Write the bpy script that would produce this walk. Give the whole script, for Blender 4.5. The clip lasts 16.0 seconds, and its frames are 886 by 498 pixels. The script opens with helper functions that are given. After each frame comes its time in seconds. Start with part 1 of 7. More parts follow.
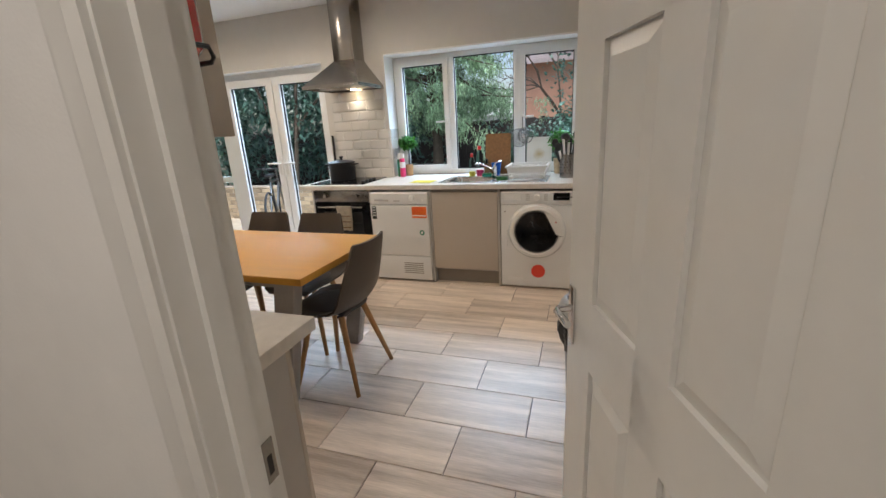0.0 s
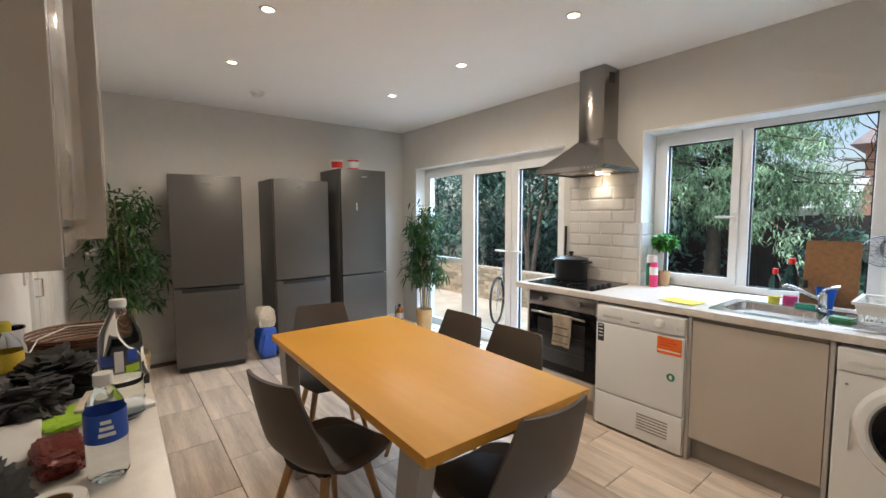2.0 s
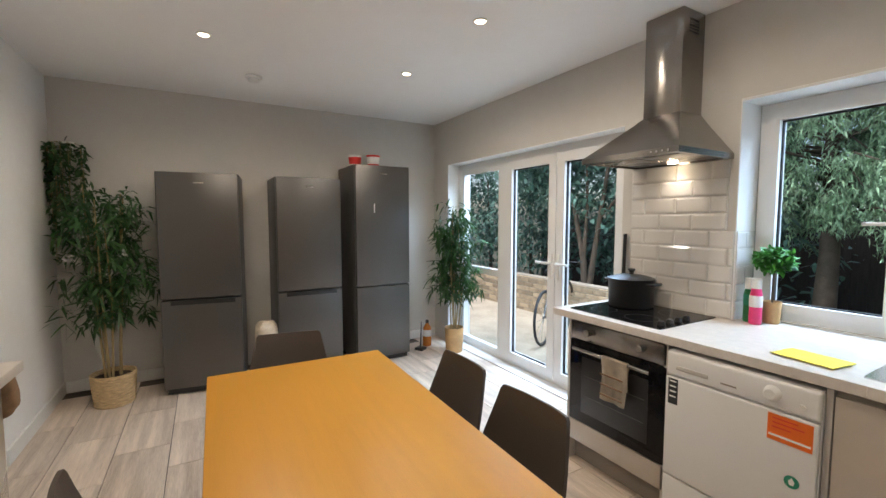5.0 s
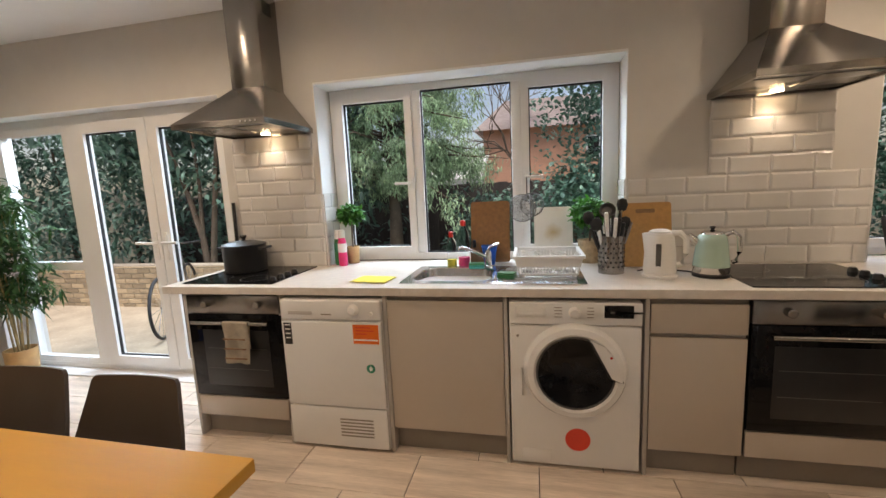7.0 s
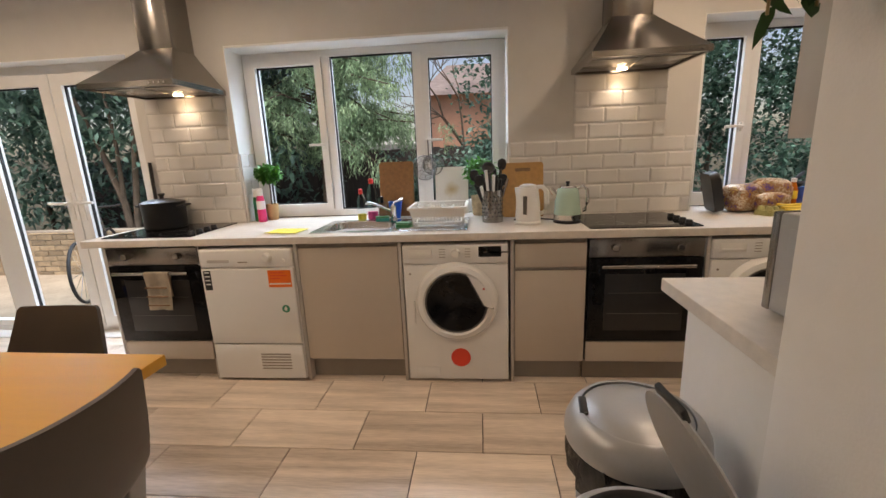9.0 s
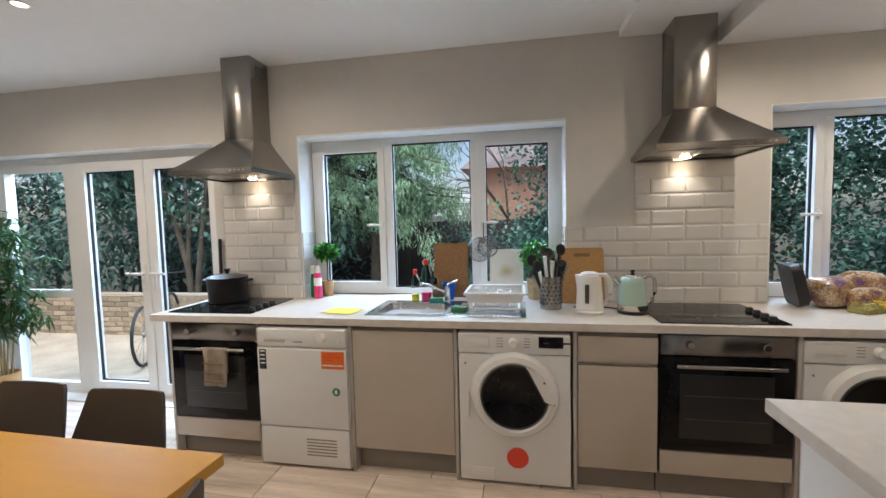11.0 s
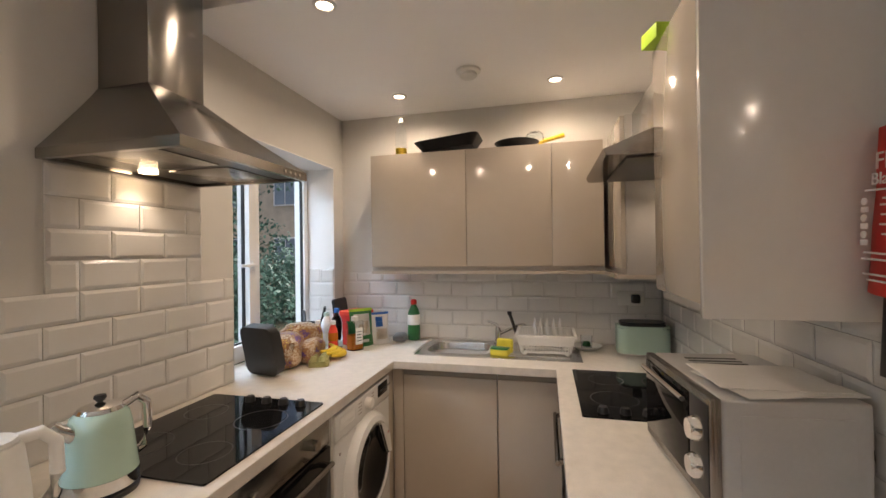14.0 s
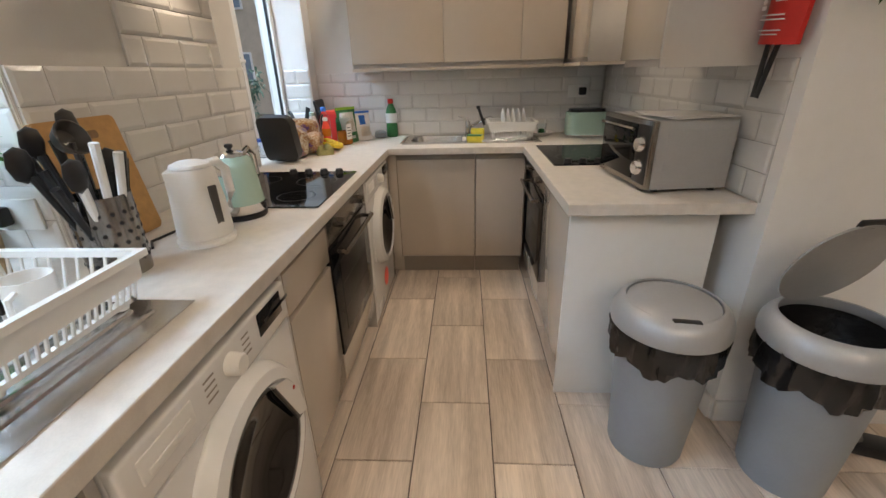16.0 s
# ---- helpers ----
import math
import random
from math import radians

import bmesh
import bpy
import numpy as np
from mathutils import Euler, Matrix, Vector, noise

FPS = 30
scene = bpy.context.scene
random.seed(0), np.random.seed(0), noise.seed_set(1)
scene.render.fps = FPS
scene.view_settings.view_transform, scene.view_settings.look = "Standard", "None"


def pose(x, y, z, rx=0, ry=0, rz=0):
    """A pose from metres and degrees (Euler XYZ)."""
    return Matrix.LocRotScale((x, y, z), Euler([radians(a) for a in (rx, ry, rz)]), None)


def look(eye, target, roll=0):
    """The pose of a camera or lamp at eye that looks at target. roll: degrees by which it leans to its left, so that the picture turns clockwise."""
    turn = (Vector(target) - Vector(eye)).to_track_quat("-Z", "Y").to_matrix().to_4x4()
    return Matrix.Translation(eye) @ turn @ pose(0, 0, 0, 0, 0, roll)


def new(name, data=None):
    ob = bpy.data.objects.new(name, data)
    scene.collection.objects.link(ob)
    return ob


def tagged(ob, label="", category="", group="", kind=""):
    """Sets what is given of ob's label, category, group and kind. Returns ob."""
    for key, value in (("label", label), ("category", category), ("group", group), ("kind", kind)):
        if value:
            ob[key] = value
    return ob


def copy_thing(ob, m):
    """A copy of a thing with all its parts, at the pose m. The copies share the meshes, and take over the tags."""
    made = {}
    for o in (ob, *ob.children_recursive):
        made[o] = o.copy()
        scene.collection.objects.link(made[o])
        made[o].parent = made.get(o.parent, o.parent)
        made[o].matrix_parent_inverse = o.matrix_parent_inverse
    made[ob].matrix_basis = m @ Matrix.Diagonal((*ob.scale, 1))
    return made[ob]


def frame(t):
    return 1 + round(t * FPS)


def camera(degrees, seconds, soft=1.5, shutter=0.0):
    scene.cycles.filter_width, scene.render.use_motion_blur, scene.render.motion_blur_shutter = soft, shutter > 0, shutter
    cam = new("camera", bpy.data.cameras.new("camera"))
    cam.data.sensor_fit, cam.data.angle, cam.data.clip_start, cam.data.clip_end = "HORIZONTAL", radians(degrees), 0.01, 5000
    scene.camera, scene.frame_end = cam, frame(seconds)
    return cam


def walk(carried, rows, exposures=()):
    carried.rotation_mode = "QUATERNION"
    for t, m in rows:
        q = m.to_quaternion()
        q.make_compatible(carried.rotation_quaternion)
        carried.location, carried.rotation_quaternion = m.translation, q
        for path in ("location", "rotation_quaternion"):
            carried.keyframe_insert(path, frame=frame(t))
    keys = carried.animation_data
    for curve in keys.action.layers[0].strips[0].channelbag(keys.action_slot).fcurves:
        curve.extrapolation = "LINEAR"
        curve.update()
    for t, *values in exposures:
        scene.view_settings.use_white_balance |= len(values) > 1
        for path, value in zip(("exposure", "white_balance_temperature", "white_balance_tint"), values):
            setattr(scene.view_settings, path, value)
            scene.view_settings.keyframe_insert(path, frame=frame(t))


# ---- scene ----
cam = camera(93.5, 16.0)
PATH = [
    (0, (2.382, 1.616, 1.397), (1.763, 3.432, 0.83), -3.3),
    (0.5, (2.335, 1.82, 1.438), (1.496, 3.615, 1.162), -2.1),
    (1, (2.244, 2.043, 1.433), (1.253, 3.769, 1.243), -1.0),
    (1.5, (2.175, 2.249, 1.448), (0.873, 3.756, 1.269), -0.9),
    (2, (2.097, 2.45, 1.444), (0.531, 3.684, 1.291), -0.2),
    (2.5, (1.998, 2.611, 1.43), (0.316, 3.681, 1.261), 0.1),
    (3, (1.825, 2.734, 1.428), (0.048, 3.633, 1.244), 0.7),
    (3.2, (1.771, 2.774, 1.451), (-0.055, 3.566, 1.255), 0.8),
    (5.5, (1.671, 3.19, 1.459), (0.066, 4.378, 1.345), -1.4),
    (6, (1.72, 3.182, 1.452), (0.532, 4.778, 1.251), -1.6),
    (6.5, (1.755, 3.142, 1.389), (0.99, 4.975, 1.159), -2.1),
    (7, (1.865, 3.099, 1.393), (1.441, 5.032, 1.104), -2.7),
    (7.5, (2.044, 3.07, 1.372), (1.788, 5.017, 0.994), -3.1),
    (8, (2.12, 2.975, 1.34), (1.954, 4.903, 0.833), -2.8),
    (8.2, (2.155, 2.928, 1.328), (1.99, 4.841, 0.768), -2.9),
    (10.3, (2.209, 2.702, 1.455), (1.811, 4.656, 1.304), -0.7),
    (10.5, (2.191, 2.718, 1.472), (1.751, 4.664, 1.336), -0.7),
    (11, (2.089, 2.829, 1.452), (1.722, 4.791, 1.319), -1.4),
    (11.5, (2.012, 3.031, 1.398), (2.115, 5.022, 1.242), -1.4),
    (12, (1.944, 3.338, 1.435), (2.448, 5.263, 1.233), -0.4),
    (12.5, (1.878, 3.608, 1.422), (2.803, 5.368, 1.204), -1.5),
    (13, (1.839, 3.827, 1.424), (3.301, 5.178, 1.228), -1.9),
    (13.5, (1.9, 4.017, 1.416), (3.698, 4.89, 1.352), -1.6),
    (14, (1.893, 4.216, 1.502), (3.834, 4.695, 1.514), -0.8),
    (14.5, (1.799, 4.37, 1.534), (3.79, 4.526, 1.427), -2.0),
    (15, (1.659, 4.481, 1.453), (3.618, 4.563, 1.063), -2.7),
    (15.5, (1.497, 4.494, 1.375), (3.384, 4.59, 0.72), -2.5),
    (16, (1.358, 4.535, 1.352), (3.196, 4.647, 0.57), -1.6),
]
EXPOSURES = [(0.0, -0.06, 6500, 12), (0.5, 0.0, 6500, 12), (1.0, 0.08, 6600, 13), (2.5, 0.13, 6350, 11), (3.2, 0.06, 6400, 11), (5.5, -0.08, 6400, 12), (6.3, -0.16, 6900, 14), (7.0, -0.24, 7600, 18), (8.2, -0.27, 8300, 23),
    (10.3, -0.14, 6300, 12), (11.0, -0.1, 6300, 12), (11.8, -0.25, 6800, 14), (12.5, -0.29, 7300, 16), (13.0, -0.26, 7700, 18), (13.5, -0.28, 8400, 22), (14.2, -0.14, 6800, 16), (15.5, -0.16, 6200, 12), (16.0, -0.14, 6900, 14)]
walk(cam, [(t, look(eye, target, roll)) for t, eye, target, roll in PATH], EXPOSURES)

# ---- world, sun and lamps ----
world = bpy.data.worlds.new("sky")
scene.world = world
world.use_nodes = True
wn = world.node_tree.nodes
sky = wn.new("ShaderNodeTexSky")
sky.sky_type = "NISHITA"
sky.sun_disc = False
sky.sun_elevation, sky.sun_rotation = radians(72), radians(200)
sky.air_density, sky.dust_density = 1.0, 2.5
wn["Background"].inputs["Strength"].default_value = 0.2
world.node_tree.links.new(sky.outputs[0], wn["Background"].inputs["Color"])
sun = new("sun", bpy.data.lights.new("sun", "SUN"))
sun.data.energy, sun.data.angle, sun.data.color = 5.0, radians(40), (0.93, 0.97, 1.0)
sun.matrix_world = look((0, 0, 20), (-2.5, 6, 0))

WARM = (1.0, 0.86, 0.68)
CEILING_SPOTS = [(-1.382, 4.583), (-0.38, 4.585), (0.61, 4.582), (-1.375, 3.2), (-0.39, 3.18), (0.6, 3.19)]
KITCHEN_SPOTS = [(4.31, 5.075), (4.305, 4.15), (3.34, 5.03), (3.34, 4.15)]
Z_MAIN, Z_MID, Z_LOW = 2.597, 2.555, 2.458
SPOT_W, HOOD_W, HALL_W = 25, 3.0, 38


def lamp(x, y, z, watts, size=110, blend=0.6, radius=0.03, color=WARM):
    d = bpy.data.lights.new("spot_light", "SPOT")
    d.energy, d.spot_size, d.spot_blend, d.shadow_soft_size, d.color = watts, radians(size), blend, radius, color
    ob = new("spot_light", d)
    ob.location = (x, y, z)
    return ob


for px, py in CEILING_SPOTS:
    lamp(px, py, Z_MAIN - 0.012, SPOT_W * 1.1, 172, 0.62)
for px, py in KITCHEN_SPOTS:
    lamp(px, py, Z_LOW - 0.012, SPOT_W * 0.72, 170, 0.7)
lamp(0.2, 5.555, 1.772, HOOD_W, 120, 0.8, 0.02)
lamp(3.055, 5.555, 1.777, HOOD_W, 120, 0.8, 0.02)
lamp(3.72, 3.72, 1.79, HOOD_W * 0.6, 150, 0.5, 0.02)
lamp(2.2, 1.1, 2.42, HALL_W, 150, 0.8, color=(1.0, 0.92, 0.82))
# unseen area lamps added over the garden, above each opening, boosting the sky light
for cx, w, watts in ((-1.36, 2.3, 250), (1.45, 1.85, 178), (4.03, 0.95, 98)):
    d = bpy.data.lights.new("window_light", "AREA")
    d.shape, d.size, d.size_y, d.energy, d.color = "RECTANGLE", w, 1.6, watts, (0.54, 0.76, 1.0)
    ob = new("window_light", d)
    ob.matrix_world = look((cx, 6.62, 3.02), (cx, 5.0, 1.35))

# ---- materials ----
def mat(name, color, rough=0.5, metal=0.0, var=0.08, scale=6.0, bump=0.0, bump_scale=60.0, stretch=(1, 1, 1), coat=0.0, spread=0.0, dirt=None, island=False):
    """A surface with colour variation at two scales, fine relief, and a shade of its own for each object where spread is set."""
    m = bpy.data.materials.new(name)
    m.use_nodes = True
    nt = m.node_tree
    n, l = nt.nodes, nt.links
    b = n["Principled BSDF"]
    b.inputs["Roughness"].default_value = rough
    b.inputs["Metallic"].default_value = metal
    b.inputs["Coat Weight"].default_value = coat
    b.inputs["Coat Roughness"].default_value = 0.06
    tc = n.new("ShaderNodeTexCoord")
    mp = n.new("ShaderNodeMapping")
    mp.inputs["Scale"].default_value = stretch
    l.new(tc.outputs["Object"], mp.inputs["Vector"])
    n1 = n.new("ShaderNodeTexNoise")
    n1.inputs["Scale"].default_value = scale
    n1.inputs["Detail"].default_value = 6
    l.new(mp.outputs[0], n1.inputs["Vector"])
    n2 = n.new("ShaderNodeTexNoise")
    n2.inputs["Scale"].default_value = scale * 11
    n2.inputs["Detail"].default_value = 3
    l.new(mp.outputs[0], n2.inputs["Vector"])
    ramp = n.new("ShaderNodeValToRGB")
    c = Vector(color)
    lo, hi = c * (1 - var * 1.6), c * (1 + var * 1.2)
    if dirt:
        lo = Vector(dirt)
    ramp.color_ramp.elements[0].position, ramp.color_ramp.elements[1].position = 0.3, 0.7
    ramp.color_ramp.elements[0].color = (*lo, 1)
    ramp.color_ramp.elements[1].color = (*[min(1, v) for v in hi], 1)
    mix = n.new("ShaderNodeMath")
    mix.operation = "MULTIPLY_ADD"
    mix.inputs[1].default_value, mix.inputs[2].default_value = 0.3, 0.0
    l.new(n2.outputs[0], mix.inputs[0])
    add = n.new("ShaderNodeMath")
    add.operation = "MULTIPLY_ADD"
    add.inputs[1].default_value = 0.7
    l.new(n1.outputs[0], add.inputs[0])
    l.new(mix.outputs[0], add.inputs[2])
    out = add.outputs[0]
    if spread or island:
        src = n.new("ShaderNodeNewGeometry").outputs["Random Per Island"] if island else n.new("ShaderNodeObjectInfo").outputs["Random"]
        sp = n.new("ShaderNodeMath")
        sp.operation = "MULTIPLY_ADD"
        sp.inputs[1].default_value = spread
        l.new(src, sp.inputs[0])
        l.new(out, sp.inputs[2])
        s2 = n.new("ShaderNodeMath")
        s2.operation = "SUBTRACT"
        s2.inputs[1].default_value = spread / 2
        l.new(sp.outputs[0], s2.inputs[0])
        out = s2.outputs[0]
        if not island:
            mul = n.new("ShaderNodeVectorMath")
            mul.operation = "MULTIPLY_ADD"
            mul.inputs[1].default_value = (1, 1, 1)
            sc = n.new("ShaderNodeMath")
            sc.operation = "MULTIPLY"
            sc.inputs[1].default_value = 37.0
            l.new(src, sc.inputs[0])
            l.new(tc.outputs["Object"], mul.inputs[0])
            l.new(sc.outputs[0], mul.inputs[2])
            l.new(mul.outputs[0], mp.inputs["Vector"])
    l.new(out, ramp.inputs[0])
    l.new(ramp.outputs[0], b.inputs["Base Color"])
    rr = n.new("ShaderNodeMapRange")
    rr.inputs["To Min"].default_value, rr.inputs["To Max"].default_value = max(0.02, rough * (0.97 if metal else 0.85)), min(1, rough * (1.05 if metal else 1.2))
    l.new(n1.outputs[0], rr.inputs["Value"])
    l.new(rr.outputs[0], b.inputs["Roughness"])
    if bump:
        n3 = n.new("ShaderNodeTexNoise")
        n3.inputs["Scale"].default_value = bump_scale
        n3.inputs["Detail"].default_value = 4
        l.new(mp.outputs[0], n3.inputs["Vector"])
        bp = n.new("ShaderNodeBump")
        bp.inputs["Strength"].default_value = bump
        bp.inputs["Distance"].default_value = 0.004
        l.new(n3.outputs[0], bp.inputs["Height"])
        l.new(bp.outputs[0], b.inputs["Normal"])
    return m


def glow(name, color, strength):
    m = mat(name, color, 0.4)
    b = m.node_tree.nodes["Principled BSDF"]
    b.inputs["Emission Color"].default_value = (*color, 1)
    b.inputs["Emission Strength"].default_value = strength
    return m


def clear(name, color, rough=0.02, ior=1.45):
    m = bpy.data.materials.new(name)
    m.use_nodes = True
    b = m.node_tree.nodes["Principled BSDF"]
    b.inputs["Base Color"].default_value = (*color, 1)
    b.inputs["Roughness"].default_value = rough
    b.inputs["Transmission Weight"].default_value = 1
    b.inputs["IOR"].default_value = ior
    return m


M = dict(
    paint=mat("greige wall paint", (0.64, 0.615, 0.575), 0.7, var=0.03, scale=1.2, bump=0.12, bump_scale=180),
    white_paint=mat("white wall paint", (0.84, 0.83, 0.81), 0.65, var=0.03, scale=1.5, bump=0.12, bump_scale=160),
    ceiling=mat("white ceiling paint", (0.91, 0.905, 0.895), 0.8, var=0.015, scale=0.8, bump=0.08, bump_scale=140),
    gloss_white=mat("white gloss paint", (0.74, 0.73, 0.70), 0.3, var=0.03, scale=2, bump=0.08, bump_scale=40),
    floor_tile=mat("wood-look floor tile", (0.74, 0.63, 0.53), 0.3, var=0.16, scale=2.6, stretch=(0.5, 6.5, 1), bump=0.05, bump_scale=30, spread=0.2, dirt=(0.43, 0.345, 0.275)),
    grout=mat("brown grout", (0.12, 0.095, 0.08), 0.9, var=0.2, scale=20),
    wall_tile=mat("white glazed tile", (0.70, 0.68, 0.65), 0.12, var=0.02, scale=5, coat=0.4, spread=0.1),
    wall_grout=mat("white tile grout", (0.50, 0.48, 0.455), 0.8, var=0.05, scale=30),
    unit=mat("cashmere gloss door", (0.50, 0.435, 0.365), 0.11, var=0.02, scale=2, coat=0.5),
    unit_side=mat("grey melamine panel", (0.47, 0.44, 0.41), 0.3, var=0.03, scale=5),
    pale_side=mat("pale grey gloss panel", (0.60, 0.58, 0.55), 0.16, var=0.03, scale=3, coat=0.4),
    plinth=mat("taupe plinth", (0.27, 0.235, 0.20), 0.4, var=0.05, scale=6),
    worktop=mat("pale stone worktop", (0.66, 0.61, 0.55), 0.3, var=0.07, scale=25, bump=0.03, bump_scale=300),
    oak=mat("honey table veneer", (0.60, 0.29, 0.035), 0.38, var=0.045, scale=2.5, stretch=(0.6, 9, 1), bump=0.04, bump_scale=80),
    wood=mat("beech wood", (0.42, 0.22, 0.085), 0.45, var=0.15, scale=7, stretch=(6, 6, 0.8)),
    board=mat("chopping board wood", (0.27, 0.135, 0.052), 0.55, var=0.18, scale=5, stretch=(8, 8, 0.7)),
    bamboo=mat("bamboo board", (0.48, 0.26, 0.09), 0.5, var=0.12, scale=5, stretch=(8, 8, 0.7)),
    steel=mat("brushed steel", (0.31, 0.29, 0.27), 0.21, 1.0, var=0.015, scale=3),
    sink_steel=mat("polished sink steel", (0.60, 0.59, 0.58), 0.22, 1.0, var=0.02, scale=4),
    fridge=mat("grey steel fridge", (0.135, 0.13, 0.125), 0.33, 0.8, var=0.03, scale=3),
    fridge_side=mat("dark grey fridge side", (0.10, 0.097, 0.095), 0.45, 0.2, var=0.05, scale=10),
    chrome=mat("chrome", (0.75, 0.74, 0.73), 0.1, 1.0, var=0.02),
    black=mat("black plastic", (0.014, 0.014, 0.015), 0.35, var=0.15, scale=20),
    black_glass=mat("black glass", (0.006, 0.006, 0.007), 0.05, var=0.1, scale=10),
    rubber=mat("black rubber", (0.02, 0.02, 0.021), 0.75, var=0.15, scale=30),
    upvc=mat("white plastic frame", (0.80, 0.80, 0.79), 0.3, var=0.02, scale=4),
    enamel=mat("white appliance enamel", (0.76, 0.755, 0.74), 0.22, var=0.015, scale=3, coat=0.3),
    white_plastic=mat("white plastic", (0.78, 0.77, 0.74), 0.3, var=0.03, scale=8),
    chair=mat("taupe chair plastic", (0.07, 0.053, 0.042), 0.5, var=0.06, scale=12, bump=0.05, bump_scale=300),
    cushion=mat("dark grey seat pad", (0.06, 0.058, 0.06), 0.6, var=0.1, scale=20, bump=0.1, bump_scale=200),
    table_leg=mat("grey painted leg", (0.33, 0.31, 0.29), 0.5, var=0.08, scale=9, bump=0.05),
    red=mat("red vinyl", (0.62, 0.025, 0.02), 0.4, var=0.08, scale=9, bump=0.1, bump_scale=30),
    red_paint=mat("red gloss paint", (0.50, 0.015, 0.012), 0.18, var=0.05, coat=0.5),
    orange=mat("orange sticker", (0.85, 0.17, 0.02), 0.4, var=0.04),
    red_sticker=mat("red sticker", (0.75, 0.06, 0.03), 0.4, var=0.05),
    white_ink=mat("white print", (0.8, 0.79, 0.77), 0.5, var=0.02),
    black_ink=mat("black print", (0.02, 0.02, 0.02), 0.5, var=0.05),
    green_sticker=mat("green sticker", (0.02, 0.22, 0.13), 0.4, var=0.05),
    mint=mat("mint enamel", (0.42, 0.58, 0.49), 0.25, var=0.02, coat=0.4),
    wicker=mat("pale wicker", (0.56, 0.40, 0.21), 0.7, var=0.25, scale=30, stretch=(1, 1, 4), bump=0.5, bump_scale=60),
    dark_wicker=mat("brown wicker", (0.16, 0.07, 0.03), 0.6, var=0.3, scale=30, bump=0.5, bump_scale=80),
    terracotta=mat("tan pot", (0.53, 0.33, 0.15), 0.6, var=0.12, scale=12, bump=0.1),
    stone_pot=mat("woven beige pot", (0.45, 0.34, 0.21), 0.8, var=0.25, scale=40, bump=0.5, bump_scale=90),
    leaf=mat("bamboo leaf", (0.035, 0.10, 0.025), 0.4, var=0.2, scale=9, spread=0.5, island=True),
    box_leaf=mat("bright topiary leaf", (0.055, 0.24, 0.03), 0.45, var=0.2, scale=15, spread=0.5, island=True),
    ivy=mat("ivy leaf", (0.085, 0.18, 0.13), 0.36, var=0.2, scale=5, spread=0.6, island=True),
    laurel=mat("laurel leaf", (0.115, 0.215, 0.165), 0.34, var=0.2, scale=5, spread=0.7, island=True),
    conifer=mat("cypress spray", (0.31, 0.45, 0.27), 0.65, var=0.25, scale=3, spread=0.6, island=True),
    bark=mat("bark", (0.11, 0.08, 0.055), 0.9, var=0.3, scale=8, bump=0.6, bump_scale=30),
    cane=mat("bamboo cane", (0.34, 0.25, 0.11), 0.5, var=0.2, scale=15),
    blossom=mat("white silk flower", (0.75, 0.68, 0.68), 0.6, var=0.08),
    soil=mat("dark soil", (0.05, 0.035, 0.025), 0.95, var=0.3, scale=40, bump=0.5),
    bag=mat("black bin bag", (0.012, 0.012, 0.013), 0.22, var=0.2, scale=14, bump=0.9, bump_scale=22),
    bin_grey=mat("grey bin plastic", (0.24, 0.26, 0.28), 0.42, var=0.04, scale=8, bump=0.03, bump_scale=200),
    bin_lid=mat("silver bin lid", (0.42, 0.42, 0.42), 0.32, 0.3, var=0.04, scale=8),
    yellow=mat("yellow cloth", (0.78, 0.66, 0.08), 0.8, var=0.08, scale=30, bump=0.2),
    blue=mat("blue plastic", (0.02, 0.16, 0.55), 0.4, var=0.05),
    navy=mat("navy label", (0.02, 0.085, 0.42), 0.4, var=0.08),
    pink=mat("pink plastic", (0.80, 0.05, 0.20), 0.35, var=0.05),
    green=mat("green plastic", (0.02, 0.16, 0.05), 0.3, var=0.08),
    lime=mat("lime paper", (0.42, 0.68, 0.05), 0.5, var=0.08),
    teal=mat("teal sponge", (0.02, 0.20, 0.18), 0.9, var=0.2, scale=40, bump=0.4),
    cream=mat("cream cotton", (0.64, 0.56, 0.45), 0.9, var=0.15, scale=25, bump=0.4, bump_scale=120),
    brown=mat("brown check", (0.25, 0.15, 0.08), 0.9, var=0.2, scale=25),
    paper=mat("paper", (0.74, 0.72, 0.69), 0.7, var=0.04, scale=8),
    banana=mat("banana skin", (0.72, 0.50, 0.04), 0.5, var=0.15, scale=12),
    egg_box=mat("olive pulp", (0.33, 0.30, 0.12), 0.9, var=0.2, scale=30, bump=0.5),
    crisp=mat("printed foil", (0.33, 0.20, 0.11), 0.3, 0.3, var=0.5, scale=9, bump=0.8, bump_scale=12, dirt=(0.16, 0.08, 0.28)),
    amber=mat("amber sauce", (0.50, 0.16, 0.02), 0.25, var=0.1),
    pan=mat("dark non-stick metal", (0.02, 0.02, 0.021), 0.4, 0.3, var=0.15, scale=12),
    brick=mat("yellow stock brick", (0.38, 0.285, 0.18), 0.9, var=0.2, scale=14, bump=0.4, bump_scale=50, spread=0.6),
    mortar=mat("lime mortar", (0.33, 0.28, 0.22), 0.95, var=0.1, scale=20),
    # orange brick, paled in its base colour to carry the distance haze
    house_brick=mat("orange brickwork", (0.55, 0.30, 0.20), 0.9, var=0.12, scale=1.5, bump=0.2),
    roof=mat("grey-brown roof tiles", (0.40, 0.34, 0.32), 0.8, var=0.2, scale=3, stretch=(1, 1, 8)),
    pale_brick=mat("pale buff brickwork", (0.55, 0.47, 0.36), 0.9, var=0.12, scale=2, bump=0.2),
    leather=mat("dark red leather", (0.15, 0.018, 0.012), 0.4, var=0.15, scale=9, bump=0.3, bump_scale=120),
    sky_glass=mat("daylit window pane", (0.20, 0.26, 0.32), 0.12, var=0.1, scale=2),
